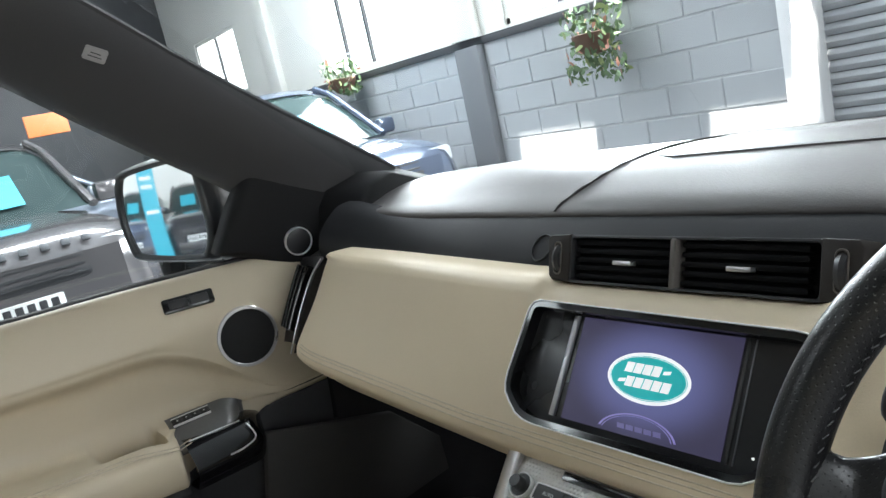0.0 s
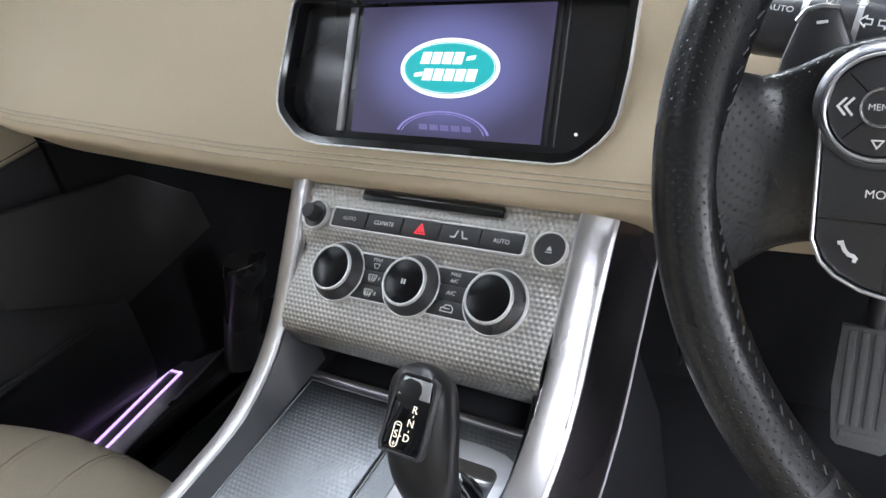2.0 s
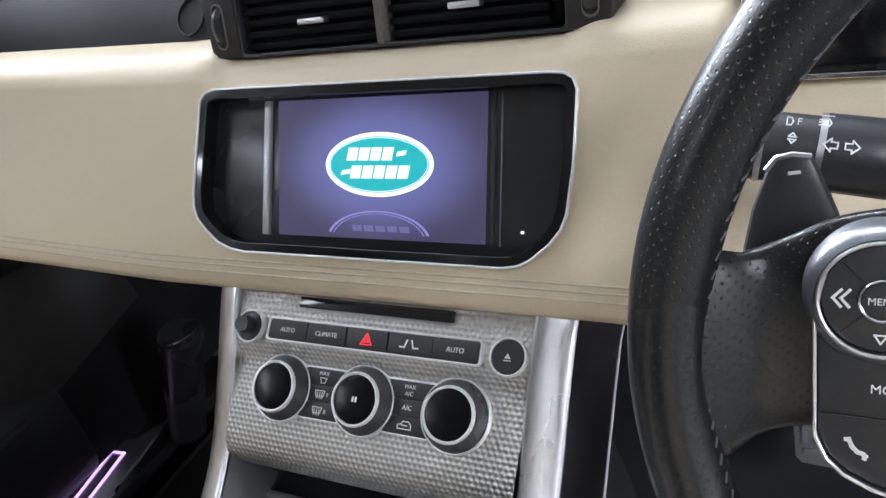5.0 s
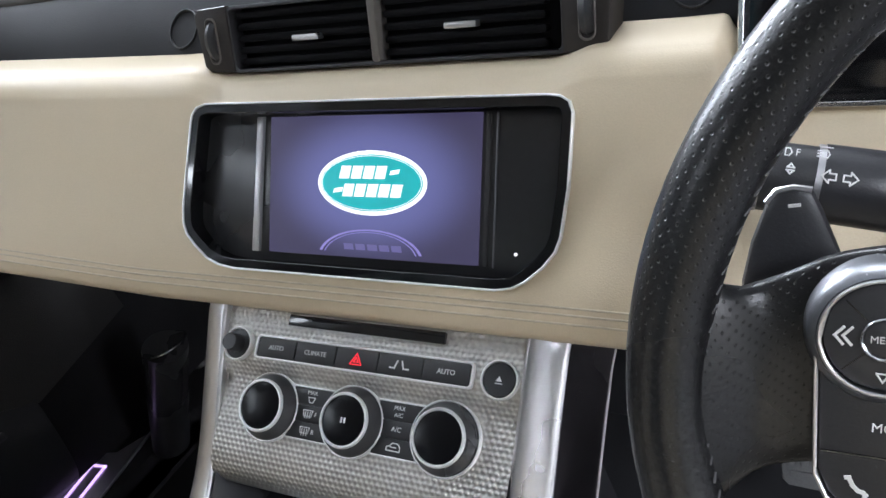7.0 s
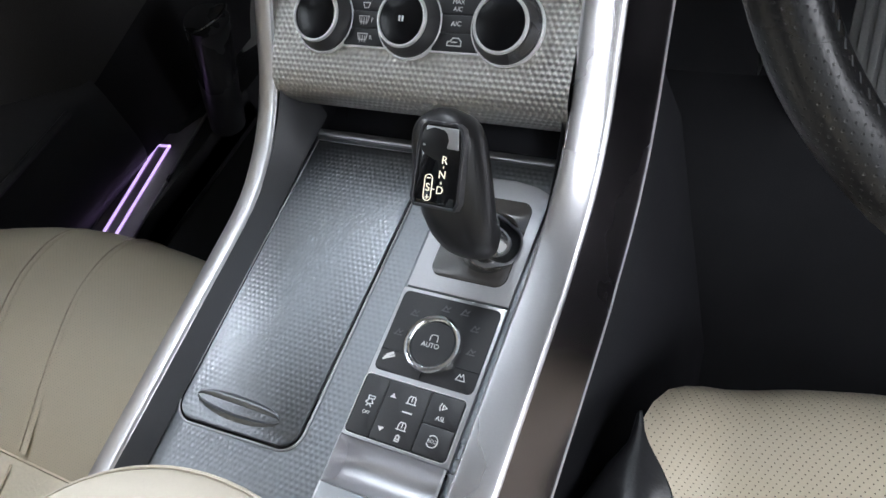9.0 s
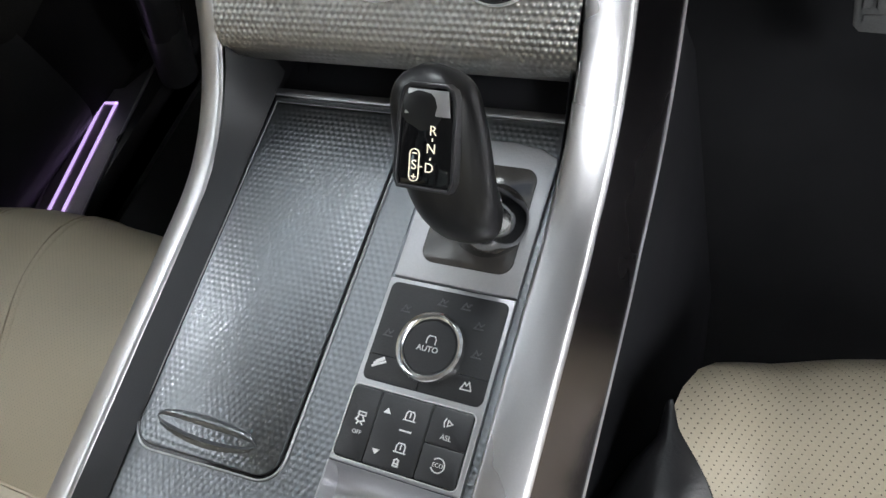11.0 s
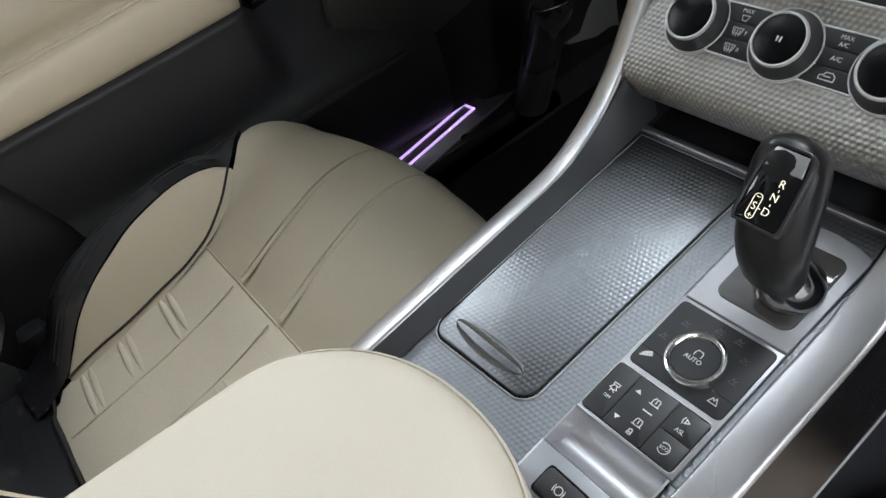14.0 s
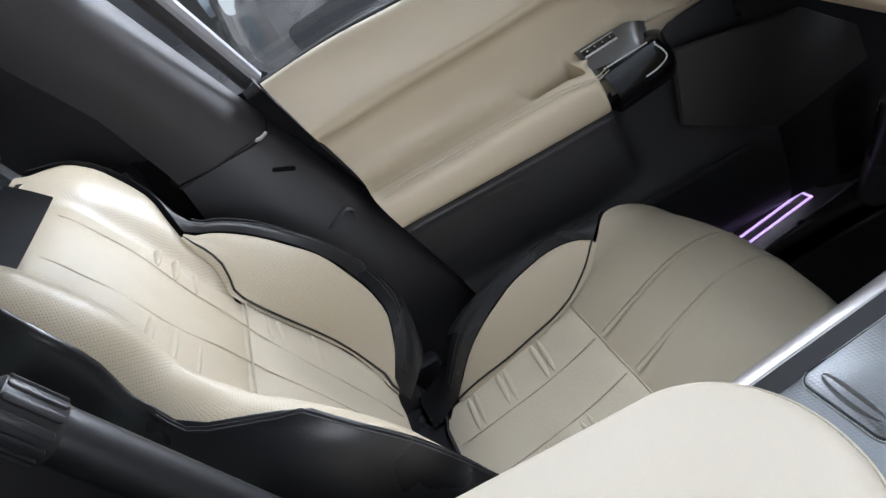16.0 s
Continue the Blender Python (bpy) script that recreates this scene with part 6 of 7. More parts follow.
# switch panel: a grey blade on the armrest's front end, gloss panel below it
rows = []
for i in range(25):
    k = i / 24
    y = 0.506 + 0.118 * k
    x0, x1 = -0.818 + 0.030 * k + 0.030 * max(0.0, k - 0.75) ** 1.0, -0.752 + 0.010 * min(1.0, k * 3) - 0.055 * max(0.0, (k - 0.6) / 0.4) ** 2.5
    h = 0.966 + 0.017 * k - 0.014 * max(0.0, (k - 0.7) / 0.3) ** 2
    rows.append([(x0, y, h - 0.03), (x0, y, h + 0.012), (x0 + 0.003, y, h + 0.0165)] + [(x0 + (x1 - x0) * q, y, h + 0.020 - 0.026 * q - 0.006 * q * q) for q in (0.2, 0.4, 0.6, 0.8, 0.93)] + [(x1, y, h - 0.014), (x1 + 0.001, y, h - 0.018), (x1 - 0.006, y, h - 0.03)])
swp = finish("switch_panel", rows_mesh(rows), material("grey_satin_switch_panel", (0.17, 0.17, 0.17), 0.32, 0.5), door, "satin grey switch panel", 60)
SWF = frame_of((-0.7865, 0.541, 0.9840), (0.14, 1, 0.13), (-1, 0.14, 0.40))
finish("switch_bed", slab(rrect(0.060, 0.017, 0.002, 3), SWF, -0.004, 0.0004, 0.0003), PLASTIC, swp)
for k in range(4):
    key = finish("memory_switch", slab(rrect(0.0128, 0.0135, 0.002, 3, -0.0213 + 0.0142 * k, 0), SWF, 0.0, 0.002, 0.0008), SWITCH, swp)
    finish("switch_mark", slab(rrect(0.003, 0.002, 0.0004, 2, -0.0213 + 0.0142 * k, 0), SWF, 0.0015, 0.0023, 0.0001, 1), INK, key)
for sy in (-1, 1):
    finish("switch_edge", slab(rrect(0.060, 0.0012, 0.0004, 2, 0, sy * 0.0086), SWF, -0.002, 0.0020, 0.0003), BRIGHT, swp)
rows = []
for i in range(21):
    k = i / 20
    y = 0.512 + 0.138 * k
    x1 = -0.744 - 0.040 * max(0.0, (k - 0.7) / 0.3) ** 2
    h = 0.960 + 0.008 * k - 0.012 * max(0.0, (k - 0.75) / 0.25) ** 2
    out = 0.044 - 0.012 * k - 0.020 * max(0.0, (k - 0.75) / 0.25) ** 2
    rows.append([(-0.80, y, h), (x1 - 0.004, y, h), (x1 + 0.004, y, h - 0.004), (x1 + out, y, h - 0.032), (x1 + out + 0.002, y, h - 0.045), (x1 + out - 0.012, y, h - 0.068), (-0.80, y, h - 0.078)])
finish("release_panel", rows_mesh(rows), GLOSS, door, "gloss black release panel", 60)
finish("panel_line", tube([(r[1][0] + 0.004, r[1][1], r[1][2] - 0.0005) for r in rows[1:14]], 0.0012, 6), BRIGHT, door, "thin bright edging")
finish("release_lever", tube(smooth_path([(-0.7323, 0.6074, 0.9612), (-0.7178, 0.6122, 0.9495), (-0.7085, 0.6090, 0.9405), (-0.7015, 0.5864, 0.9345), (-0.6995, 0.5639, 0.9325)], 20), 0.0014, 6), BRIGHT, door, "bright edge of the release lever")
SPK = frame_of((-0.783, 0.655, 1.086), (0.12, 1, 0), (-0.02, 0, 1))
spk = finish("door_speaker", slab(disc(0.046, 48), SPK, -0.02, 0.004, 0.001), material("speaker_cloth", (0.012, 0.012, 0.013), 0.8, bump=1, scale=1500, vary=0.3), door, "round black door speaker")
finish("speaker_rim", ring(disc(0.0505, 48), disc(0.0455, 48), SPK, -0.015, 0.0075), SILVER, spk, "satin silver ring")
WSF = frame_of((-0.797, 0.575, 1.163), (0.05, 1, 0.04), (-0.35, 0, 0.94))
ws = finish("lock_switch", slab(rrect(0.082, 0.024, 0.004, 4), WSF, -0.01, 0.004, 0.002), GLOSS, door, "small dark lock switch")
for k in (-1, 1):
    finish("switch_key", slab(rrect(0.03, 0.014, 0.003, 4, k * 0.017, 0), WSF, 0.002, 0.006, 0.0015), SWITCH, ws)
gl = finish("door_glass", rows_mesh([[(-0.87, y, 1.18) for y in (0.03, 0.45, 0.92)], [(-0.80, y, 1.45) for y in (-0.06, 0.3, 0.66)], [(-0.74, y, 1.64) for y in (-0.12, 0.1, 0.40)]]), GLASS, door, "clear side window")
gl.visible_shadow = False
finish("window_frame", tube([(-0.868, 0.028, 1.18), (-0.80, -0.062, 1.45), (-0.74, -0.13, 1.66)], 0.011, 8, Vector((1, 0, 0))), material("pale_grey_frame", (0.36, 0.36, 0.38), 0.45), door, "pale grey window frame strip")
finish("window_frame", tube([(-0.868, 0.012, 1.18), (-0.80, -0.082, 1.45), (-0.74, -0.15, 1.66)], 0.013, 8, Vector((1, 0, 0))), BLACK_SOFT, door, "black window rubber")

# mirror base corner with the round tweeter
PILLAR_FOOT = material("black_pillar_foot", (0.014, 0.014, 0.015), 0.65, bump=0.4, scale=700, vary=0.15, spec=0.15)
quarter = thing("mirror_corner_trim", "dark triangular mirror corner trim with a round tweeter", "trim panel")
qp = [(0.640, 1.222), (0.675, 1.297), (0.712, 1.355), (0.775, 1.375), (0.93, 1.31), (0.93, 1.175), (0.80, 1.177), (0.765, 1.180), (0.728, 1.190), (0.690, 1.206)]
QF = frame_of((-0.797, 0.785, 1.25), (0.10, 1, 0), (0.1, 0, 1))
finish("corner_panel", slab([(y - 0.785, z - 1.25) for y, z in qp][::-1], QF, -0.04, 0.0, 0.018, 5), PILLAR_FOOT, quarter)
TW = QF @ pose(-0.003, -0.029, 0.0015)
finish("tweeter_rim", ring(disc(0.0250, 44), disc(0.0228, 44), TW, -0.004, 0.0050), BRIGHT, quarter, "thin chrome ring")
finish("tweeter", slab(disc(0.0228, 40), TW, -0.004, 0.002, 0.001), PLASTIC, quarter, "black tweeter mesh")
# dark foot of the pillar, running onto the dashboard's end
rows = []
for k in np.linspace(0, 1, 9):
    q = math.sin(k * math.pi / 2)
    rows.append([(-0.803 + 0.115 * q, 0.822 + 0.04 * k, 1.18), (-0.803 + 0.112 * q, 0.822 + 0.04 * k, 1.235), (-0.803 + 0.112 * q, 0.826 + 0.04 * k, 1.272), (-0.803 + 0.108 * q, 0.84 + 0.05 * k, 1.300), (-0.806 + 0.100 * q, 0.90 + 0.03 * k, 1.330 - 0.012 * k), (-0.81 + 0.085 * q, 1.0, 1.325 - 0.028 * k)])
rows = [[(x, y, z) if i < 4 else (x + 0.012, y, z - 0.004) for i, (x, y, z) in enumerate(r)] + [(r[-1][0] + 0.01, 1.13, 1.27)] for r in rows]
rows.append([(x + 0.012, y + 0.01, z - 0.045) for x, y, z in rows[-1]])
finish("pillar_foot", rows_mesh(rows), PILLAR_FOOT, quarter, "dark foot of the pillar trim", 60)
# fill between the dashboard's end and the door
finish("end_cap", box(-0.80, -0.66, 0.79, 0.95, 1.03, 1.20, 0.02), BLACK_SOFT, dash)

# door mirror
mir = thing("door_mirror", "black door mirror on the passenger side", "door mirror")
MF = frame_of((-1.015, 0.627, 1.30), (0.86, 0.50, 0.02), (0.006, -0.052, 1)) @ Matrix.Diagonal((1.0, 1.14, 1.0, 1.0))
mo = [(0.082, 0.078), (0.06, 0.086), (-0.05, 0.077), (-0.078, 0.06), (-0.088, 0.0), (-0.08, -0.055), (-0.06, -0.072), (0.05, -0.084), (0.074, -0.075), (0.088, -0.03)]
mo = [(a * 1.2, b) for a, b in mo]
sm = [(p.x, p.y) for p in smooth_path([(a, b, 0) for a, b in (*mo, mo[0])], 56)][:-1]
rows = [[MF @ Vector((x * k, y * k, z)) for x, y in sm] for k, z in ((0.87, -0.006), (0.90, 0.004), (0.97, 0.006), (1.03, -0.002), (1.08, -0.03), (1.06, -0.07), (0.9, -0.11), (0.5, -0.135), (0.1, -0.14))]
finish("mirror_shell", rows_mesh(rows, True, True), PLASTIC, mir, "black mirror shell", 70)
rows = [[MF @ Vector((x * k, y * k, 0.003 - ((x * k) ** 2 + (y * k) ** 2) / 2.2)) for x, y in sm] for k in (0.002, 0.1, 0.25, 0.4, 0.55, 0.7, 0.8, 0.885)]
finish("mirror_face", rows_mesh(rows, True), MIRROR, mir, "convex mirror glass", 80)
finish("mirror_stalk", tube([(-0.93, 0.76, 1.20), (-0.96, 0.72, 1.215), (-1.0, 0.68, 1.24)], 0.035, 14, Vector((0, 0, 1)), 0.6), PLASTIC, mir)

# B pillar with the belt guide
bp = thing("door_pillar_trim", "tall black soft trim of the door pillar", "pillar trim")
rows = []
for z, yf, yb, x in ((0.46, 0.22, -0.12, -0.74), (0.60, 0.20, -0.13, -0.755), (0.73, 0.175, -0.14, -0.765), (0.94, 0.07, -0.16, -0.775), (1.11, -0.005, -0.17, -0.785), (1.13, -0.012, -0.175, -0.786), (1.25, -0.065, -0.21, -0.775), (1.39, -0.125, -0.28, -0.755), (1.66, -0.22, -0.38, -0.68)):
    rows.append([(-0.90, yf + 0.012, z), (x - 0.02, yf + 0.005, z), (x, yf - 0.02, z), (x + 0.006, (yf + yb) / 2, z), (x, yb + 0.02, z), (-0.88, yb, z)])
finish("pillar_skin", rows_mesh(rows[:5]), material("soft_black_pillar", (0.042, 0.041, 0.044), 0.5, bump=0.5, scale=700, vary=0.15), bp, smooth=50)
finish("pillar_cloth", rows_mesh([[Vector(p) + Vector((0.002, 0, 0.003)) for p in r] for r in rows[4:]]), material("brown_grey_pillar_cloth", (0.036, 0.032, 0.033), 0.62, bump=0.5, scale=800, vary=0.12), bp, "brown-grey cloth upper trim", 50)
finish("belt_guide", tube(smooth_path([(-0.774, 0.009, 0.936), (-0.769, 0.032, 0.947), (-0.766, 0.050, 0.956), (-0.768, 0.058, 0.946), (-0.773, 0.0565, 0.929)], 20), 0.0070, 12, flat=0.7, ends=lambda t: 0.3 + 0.7 * math.sin(math.pi * min(1, max(0, t))) ** 0.7), material("shiny_moulded_black", (0.10, 0.10, 0.105), 0.16, vary=0.1, spec=0.9, coat=0.6), bp, "moulded shiny belt guide", 80)
finish("height_slot", slab(rrect(0.036, 0.007, 0.0030, 5), frame_of((-0.7785, -0.003, 1.058), (0.06, 1, -0.45), (-0.1, 0.45, 1)), -0.004, 0.0012, 0.001), VENT, bp, "dark belt slot")
finish("pillar_joint", tube([(-0.777, -0.15, 1.108), (-0.776, -0.095, 1.112), (-0.7785, -0.015, 1.120)], 0.0016, 5), THREAD, bp)
finish("joint_corner", tube(smooth_path([(-0.779, -0.018, 1.118), (-0.781, -0.008, 1.117), (-0.790, 0.001, 1.118)], 8), 0.0030, 8), SILVER, bp, "pale silver corner of the joint")
finish("belt_anchor", box(-0.74, -0.70, 0.02, 0.06, 0.56, 0.66, 0.01), PLASTIC, bp)
# rear cabin behind the pillar
rear = thing("rear_bench", "dark rear bench seen behind the front seats", "bench seat")
finish("bench_cushion", box(-0.66, 0.66, -1.15, -0.62, 0.55, 0.80, 0.06), BLACK_LEATHER, rear)
finish("bench_back", box(-0.66, 0.66, -1.35, -1.12, 0.78, 1.35, 0.06), BLACK_LEATHER, rear)
finish("rear_door_trim", box(-0.86, -0.80, -1.2, -0.2, 0.50, 1.17, 0.02), BLACK_SOFT, shell)

# ---- footwell ----
well = thing("footwell_trim", "dark kick panel and carpet in the passenger footwell", "footwell trim")
kp = [(0.64, 0.93), (0.88, 0.885), (0.975, 0.805), (0.985, 0.735), (0.79, 0.70), (0.62, 0.80)]
finish("kick_panel", slab([(y, z) for y, z in kp][::-1], frame_of((-0.742, 0, 0), (0, 1, 0), (0, 0, 1)), -0.01, 0.004, 0.004), LINER, well, "charcoal kick panel")
finish("glovebox_base", rows_mesh([[(x, 0.74, 1.005) for x in np.linspace(-0.7, -0.13, 5)], [(x, 0.85, 0.96) for x in np.linspace(-0.7, -0.13, 5)], [(x, 1.15, 0.90) for x in np.linspace(-0.7, -0.13, 5)]]), PLASTIC, well)
finish("glovebox_base", rows_mesh([[(x, 0.74, 1.005) for x in np.linspace(0.13, 0.7, 5)], [(x, 0.85, 0.97) for x in np.linspace(0.13, 0.7, 5)], [(x, 1.15, 0.93) for x in np.linspace(0.13, 0.7, 5)]]), PLASTIC, well)
finish("side_carpet", rows_mesh([[(-0.76, y, 0.52), (-0.755, y, 0.72), (-0.76, y, 1.02)] for y in (0.78, 0.9, 1.05, 1.2)]), CARPET, well)
duct = finish("heater_duct", tube(smooth_path([(-0.602, 0.925, 0.718), (-0.632, 0.922, 0.645), (-0.662, 0.92, 0.575), (-0.69, 0.915, 0.50)], 14), 0.036, 24, Vector((1, 0, 0)), 0.9, lambda t: 1.0 - 0.10 * t), material("satin_black_duct", (0.05, 0.05, 0.052), 0.28, vary=0.1, spec=0.7), well, "black moulded heater duct", 80)
finish("duct_lip", tube([(-0.602 + 0.037 * math.cos(a), 0.925 + 0.033 * math.sin(a), 0.720 + 0.010 * math.cos(a)) for a in [2 * math.pi * k / 28 for k in range(28)]], 0.0022, 6, closed=True, caps=False), DARK_CHROME, duct, "thin shiny lip")
sillp = thing("sill_plate", "metal door sill plate with a lit violet outline", "sill plate")
SF = frame_of((-0.742, 0.752, 0.5235), (0.86, 0.12, -0.42), (0.10, 0.99, -0.07))
finish("plate", slab([(-0.030, -0.20), (0.034, -0.20), (0.035, 0.166), (0.026, 0.150), (0.006, 0.105), (-0.030, 0.085)], SF, -0.004, 0.0, 0.001), STEEL, sillp)
finish("plate_edge", tube([SF @ Vector((0.0335, v, 0.001)) for v in (-0.20, -0.05, 0.08, 0.162)], 0.0022, 6), SILVER, sillp, "bright edge of the plate")
# black trim's edge caught by the violet light, drawn as a paler steel line
finish("lit_trim_edge", tube(smooth_path([SF @ Vector((u, v, 0.004)) for u, v in ((-0.028, -0.20), (-0.030, -0.10), (-0.038, -0.02), (-0.058, 0.045), (-0.064, 0.055))], 16), 0.0016, 6), STEEL, sillp, "thin curved trim edge, its violet glow drawn in steel")
loop = [(-0.013, -0.20), (-0.013, 0.068), (0.006, 0.074), (0.006, -0.20)]
for a, b in zip(loop[:-1], loop[1:]):
    strokes([[a, b]], SF, sillp, 0.0045, SILL_LIGHT, "lit_strip", 0.0012, label="lit violet strip")
sill2 = finish("sill_cover", box(-0.82, -0.70, -0.3, 1.0, 0.44, 0.508, 0.01), BLACK_SOFT, well)
# pedals
ped = thing("accelerator_pedal", "grey ribbed pedal pad in the driver's footwell", "pedal")
PF = frame_of((0.2885, 1.025, 0.6355), (1, 0.02, 0), (0, 0.33, 0.944))
pad = finish("pad", slab([(-0.034, 0.077), (0.036, 0.077), (0.034, -0.030), (0.030, -0.070), (0.024, -0.076), (-0.024, -0.073), (-0.031, -0.066), (-0.038, 0.0)], PF, -0.012, 0.0, 0.003), RUBBER, ped)
for k in range(4):
    finish("rib", slab(rrect(0.0085, 0.118, 0.002, 3, -0.0215 + 0.0135 * k, 0.014), PF, -0.002, 0.003, 0.001), RUBBER, pad)
finish("rib", slab(rrect(0.046, 0.008, 0.002, 3, 0.0, -0.056), PF, -0.002, 0.003, 0.001), RUBBER, pad)
finish("pedal_arm", tube([PF @ Vector((0, 0.06, -0.012)), PF @ Vector((0.0, 0.18, -0.03)), PF @ Vector((0, 0.3, -0.05))], 0.012, 10), PLASTIC, ped)

# ---- steering wheel ----
wheel = thing("steering_wheel", "black pierced leather steering wheel with silver trimmed switch pods", "steering wheel")
SW = frame_of((0.4026, 0.5062, 1.1677), (1, 0, 0), (0, 0.324, 0.946))
RR = 0.1680
path = [SW @ Vector((RR * math.cos(a), RR * math.sin(a), 0.0)) for a in [2 * math.pi * i / 120 for i in range(120)]]
finish("rim", tube(path, 0.0134, 24, SW.to_3x3() @ Vector((0, 0, 1)), 1.12, closed=True), RIM_LEATHER, wheel, "pierced black leather rim", 80)
dashes = []
for i in range(150):
    a0 = 2 * math.pi * i / 150
    a1 = a0 + 0.018
    dashes.append(tube([SW @ Vector(((RR - 0.0131) * math.cos(a0), (RR - 0.0131) * math.sin(a0), 0.0030)), SW @ Vector(((RR - 0.0125) * math.cos(a1), (RR - 0.0125) * math.sin(a1), 0.0052))], 0.0005, 5, SW.to_3x3() @ Vector((0, 0, 1))))
stitches = finish("rim_stitching", merge(*dashes), STITCH, wheel, "row of grey stitches")
stitches["kind"] = "stuff"
for deg in (228, 312):
    pts = [SW @ Vector((RR * math.cos(radians(deg + d)), RR * math.sin(radians(deg + d)), 0.0)) for d in (-0.5, -0.25, 0, 0.25, 0.5)]
    finish("rim_joint", tube(pts, 0.0136, 24, SW.to_3x3() @ Vector((0, 0, 1)), 1.12), SWITCH, wheel, "thin grey joint band", 60)
for s in (-1, 1):
    rows = []
    for t in np.linspace(0, 1, 18):
        x = s * (RR - 0.004 - (RR - 0.070) * t)
        top, bot = lerp([(0, 0.060), (0.07, 0.036), (0.16, 0.029), (0.30, 0.033), (0.5, 0.042), (1, 0.050)], t), lerp([(0, -0.085), (0.07, -0.058), (0.16, -0.044), (0.30, -0.034), (0.5, -0.030), (1, -0.030)], t)
        deep = 0.013 * min(1, t * 4) ** 1.2
        rows.append([SW @ Vector((x, bot + (top - bot) * (0.5 - 0.5 * math.cos(q)), (0.0115 - 0.004 * min(1, t * 4)) * math.copysign(abs(math.sin(q)) ** 0.7, math.sin(q)) - deep)) for q in [2 * math.pi * j / 28 for j in range(28)]])
    finish("spoke", rows_mesh(rows, True, True), RIM_LEATHER, wheel, "black leather spoke", 80)
    PD = SW @ pose(0, 0, 0.001)
    pod = [(s * x, y) for x, y in ((0.1235, 0.014), (0.1205, 0.030), (0.112, 0.0375), (0.095, 0.040), (0.058, 0.040), (0.055, -0.046), (0.085, -0.0455), (0.0965, -0.0440), (0.1051, -0.0423), (0.1134, -0.0385), (0.1184, -0.0339), (0.1218, -0.0265))]
    if s > 0:
        pod = pod[::-1]
    finish("pod_edge", ring(inset(pod, -0.0013), pod, PD, -0.012, 0.0020), SILVER, wheel, "silver pod edge")
    pd = finish("switch_pod", slab(pod, PD, -0.014, 0.0, 0.002), SWITCH, wheel, "dark switch pod")
    ringc = (s * 0.1063, 0.0197)
    finish("pod_shoulder", lathe([(0.0222, -0.016), (0.0218, -0.004), (0.0205, 0.0012), (0.0184, 0.0030), (0.0172, 0.0022), (0.0166, -0.004)], PD @ pose(*ringc, 0), 48), PLATE_DARK, wheel, "satin grey pod shoulder", 60)
    finish("pod_ring", ring(disc(0.0180, 44, *ringc), disc(0.0168, 44, *ringc), PD, -0.012, 0.0038), SILVER, pd, "bright round edge")
    finish("pod_pad", slab(disc(0.0167, 44, *ringc), PD, -0.010, 0.0024, 0.002), SWITCH, pd)
    for d in (45, 135, 225, 315):
        c, q = math.cos(radians(d)), math.sin(radians(d))
        strokes([[(ringc[0] + 0.0072 * c, ringc[1] + 0.0072 * q), (ringc[0] + 0.0150 * c, ringc[1] + 0.0150 * q)]], PD, pd, 0.0004, GLOSS, "pad_joint", 0.0026)
    finish("pod_knob_edge", ring(disc(0.0066, 32, *ringc), disc(0.0058, 32, *ringc), PD, -0.002, 0.0042), CHROME, pd)
    finish("pod_knob", slab(disc(0.0058, 32, *ringc), PD, -0.002, 0.0038, 0.001), SWITCH, pd)
    if s < 0:
        strokes([[(-0.0004, 0.0026), (-0.0026, 0), (-0.0004, -0.0026)], [(0.0018, 0.0026), (-0.0004, 0), (0.0018, -0.0026)]], PD, pd, 0.0008, INK, "skip_symbol", 0.0030, (ringc[0] - 0.0106, ringc[1]))
        strokes([[(-0.0017, 0.0010), (0.0017, 0.0010), (0, -0.0016), (-0.0017, 0.0010)]], PD, pd, 0.0005, INK, "volume_symbol", 0.0030, (ringc[0], ringc[1] - 0.0118))
        lettering("MENU", PD, 0.0030, INK, pd, x=ringc[0], y=ringc[1], z=0.0044)
        lettering("MODE", PD, 0.0041, INK, pd, x=-0.1022, y=-0.0094, z=0.0006)
        strokes([[(-0.1210, -0.0192), (-0.06, -0.0192)], [(-0.0985, -0.0192), (-0.0985, -0.0435)]], PD, pd, 0.0006, GLOSS, "pod_joint", 0.0004)
        strokes([[(-0.0040, 0.0034), (-0.0030, 0.0036), (-0.0024, 0.0020), (-0.0014, 0.0), (0.0006, -0.0020), (0.0026, -0.0026), (0.0036, -0.0036), (0.0034, -0.0046)]], PD, pd, 0.0013, INK, "telephone_symbol", 0.0008, (-0.1106, -0.0295), 0.72)
rows = []
for k, z in ((1.0, -0.03), (1.0, 0.0), (0.96, 0.012), (0.85, 0.020), (0.6, 0.024), (0.1, 0.025)):
    rows.append([SW @ Vector((x * k, y * k, z - 0.012)) for x, y in rrect(0.118, 0.115, 0.045, 8, 0, -0.003)])
finish("hub", rows_mesh(rows, True, True), BLACK_LEATHER, wheel, "padded black hub", 80)
finish("column", tube([SW @ Vector((0, -0.005, -0.03)), SW @ Vector((0, 0.0, -0.09)), SW @ Vector((0, 0.01, -0.2))], 0.062, 24, Vector((1, 0, 0)), 0.9), PLASTIC, wheel)
paddle = [(-0.1425, 0.0495), (-0.1392, 0.0540), (-0.1340, 0.0552), (-0.1280, 0.0545), (-0.1245, 0.0475), (-0.1195, 0.0360), (-0.105, 0.0), (-0.148, 0.0), (-0.1495, 0.0200), (-0.1470, 0.0350)]
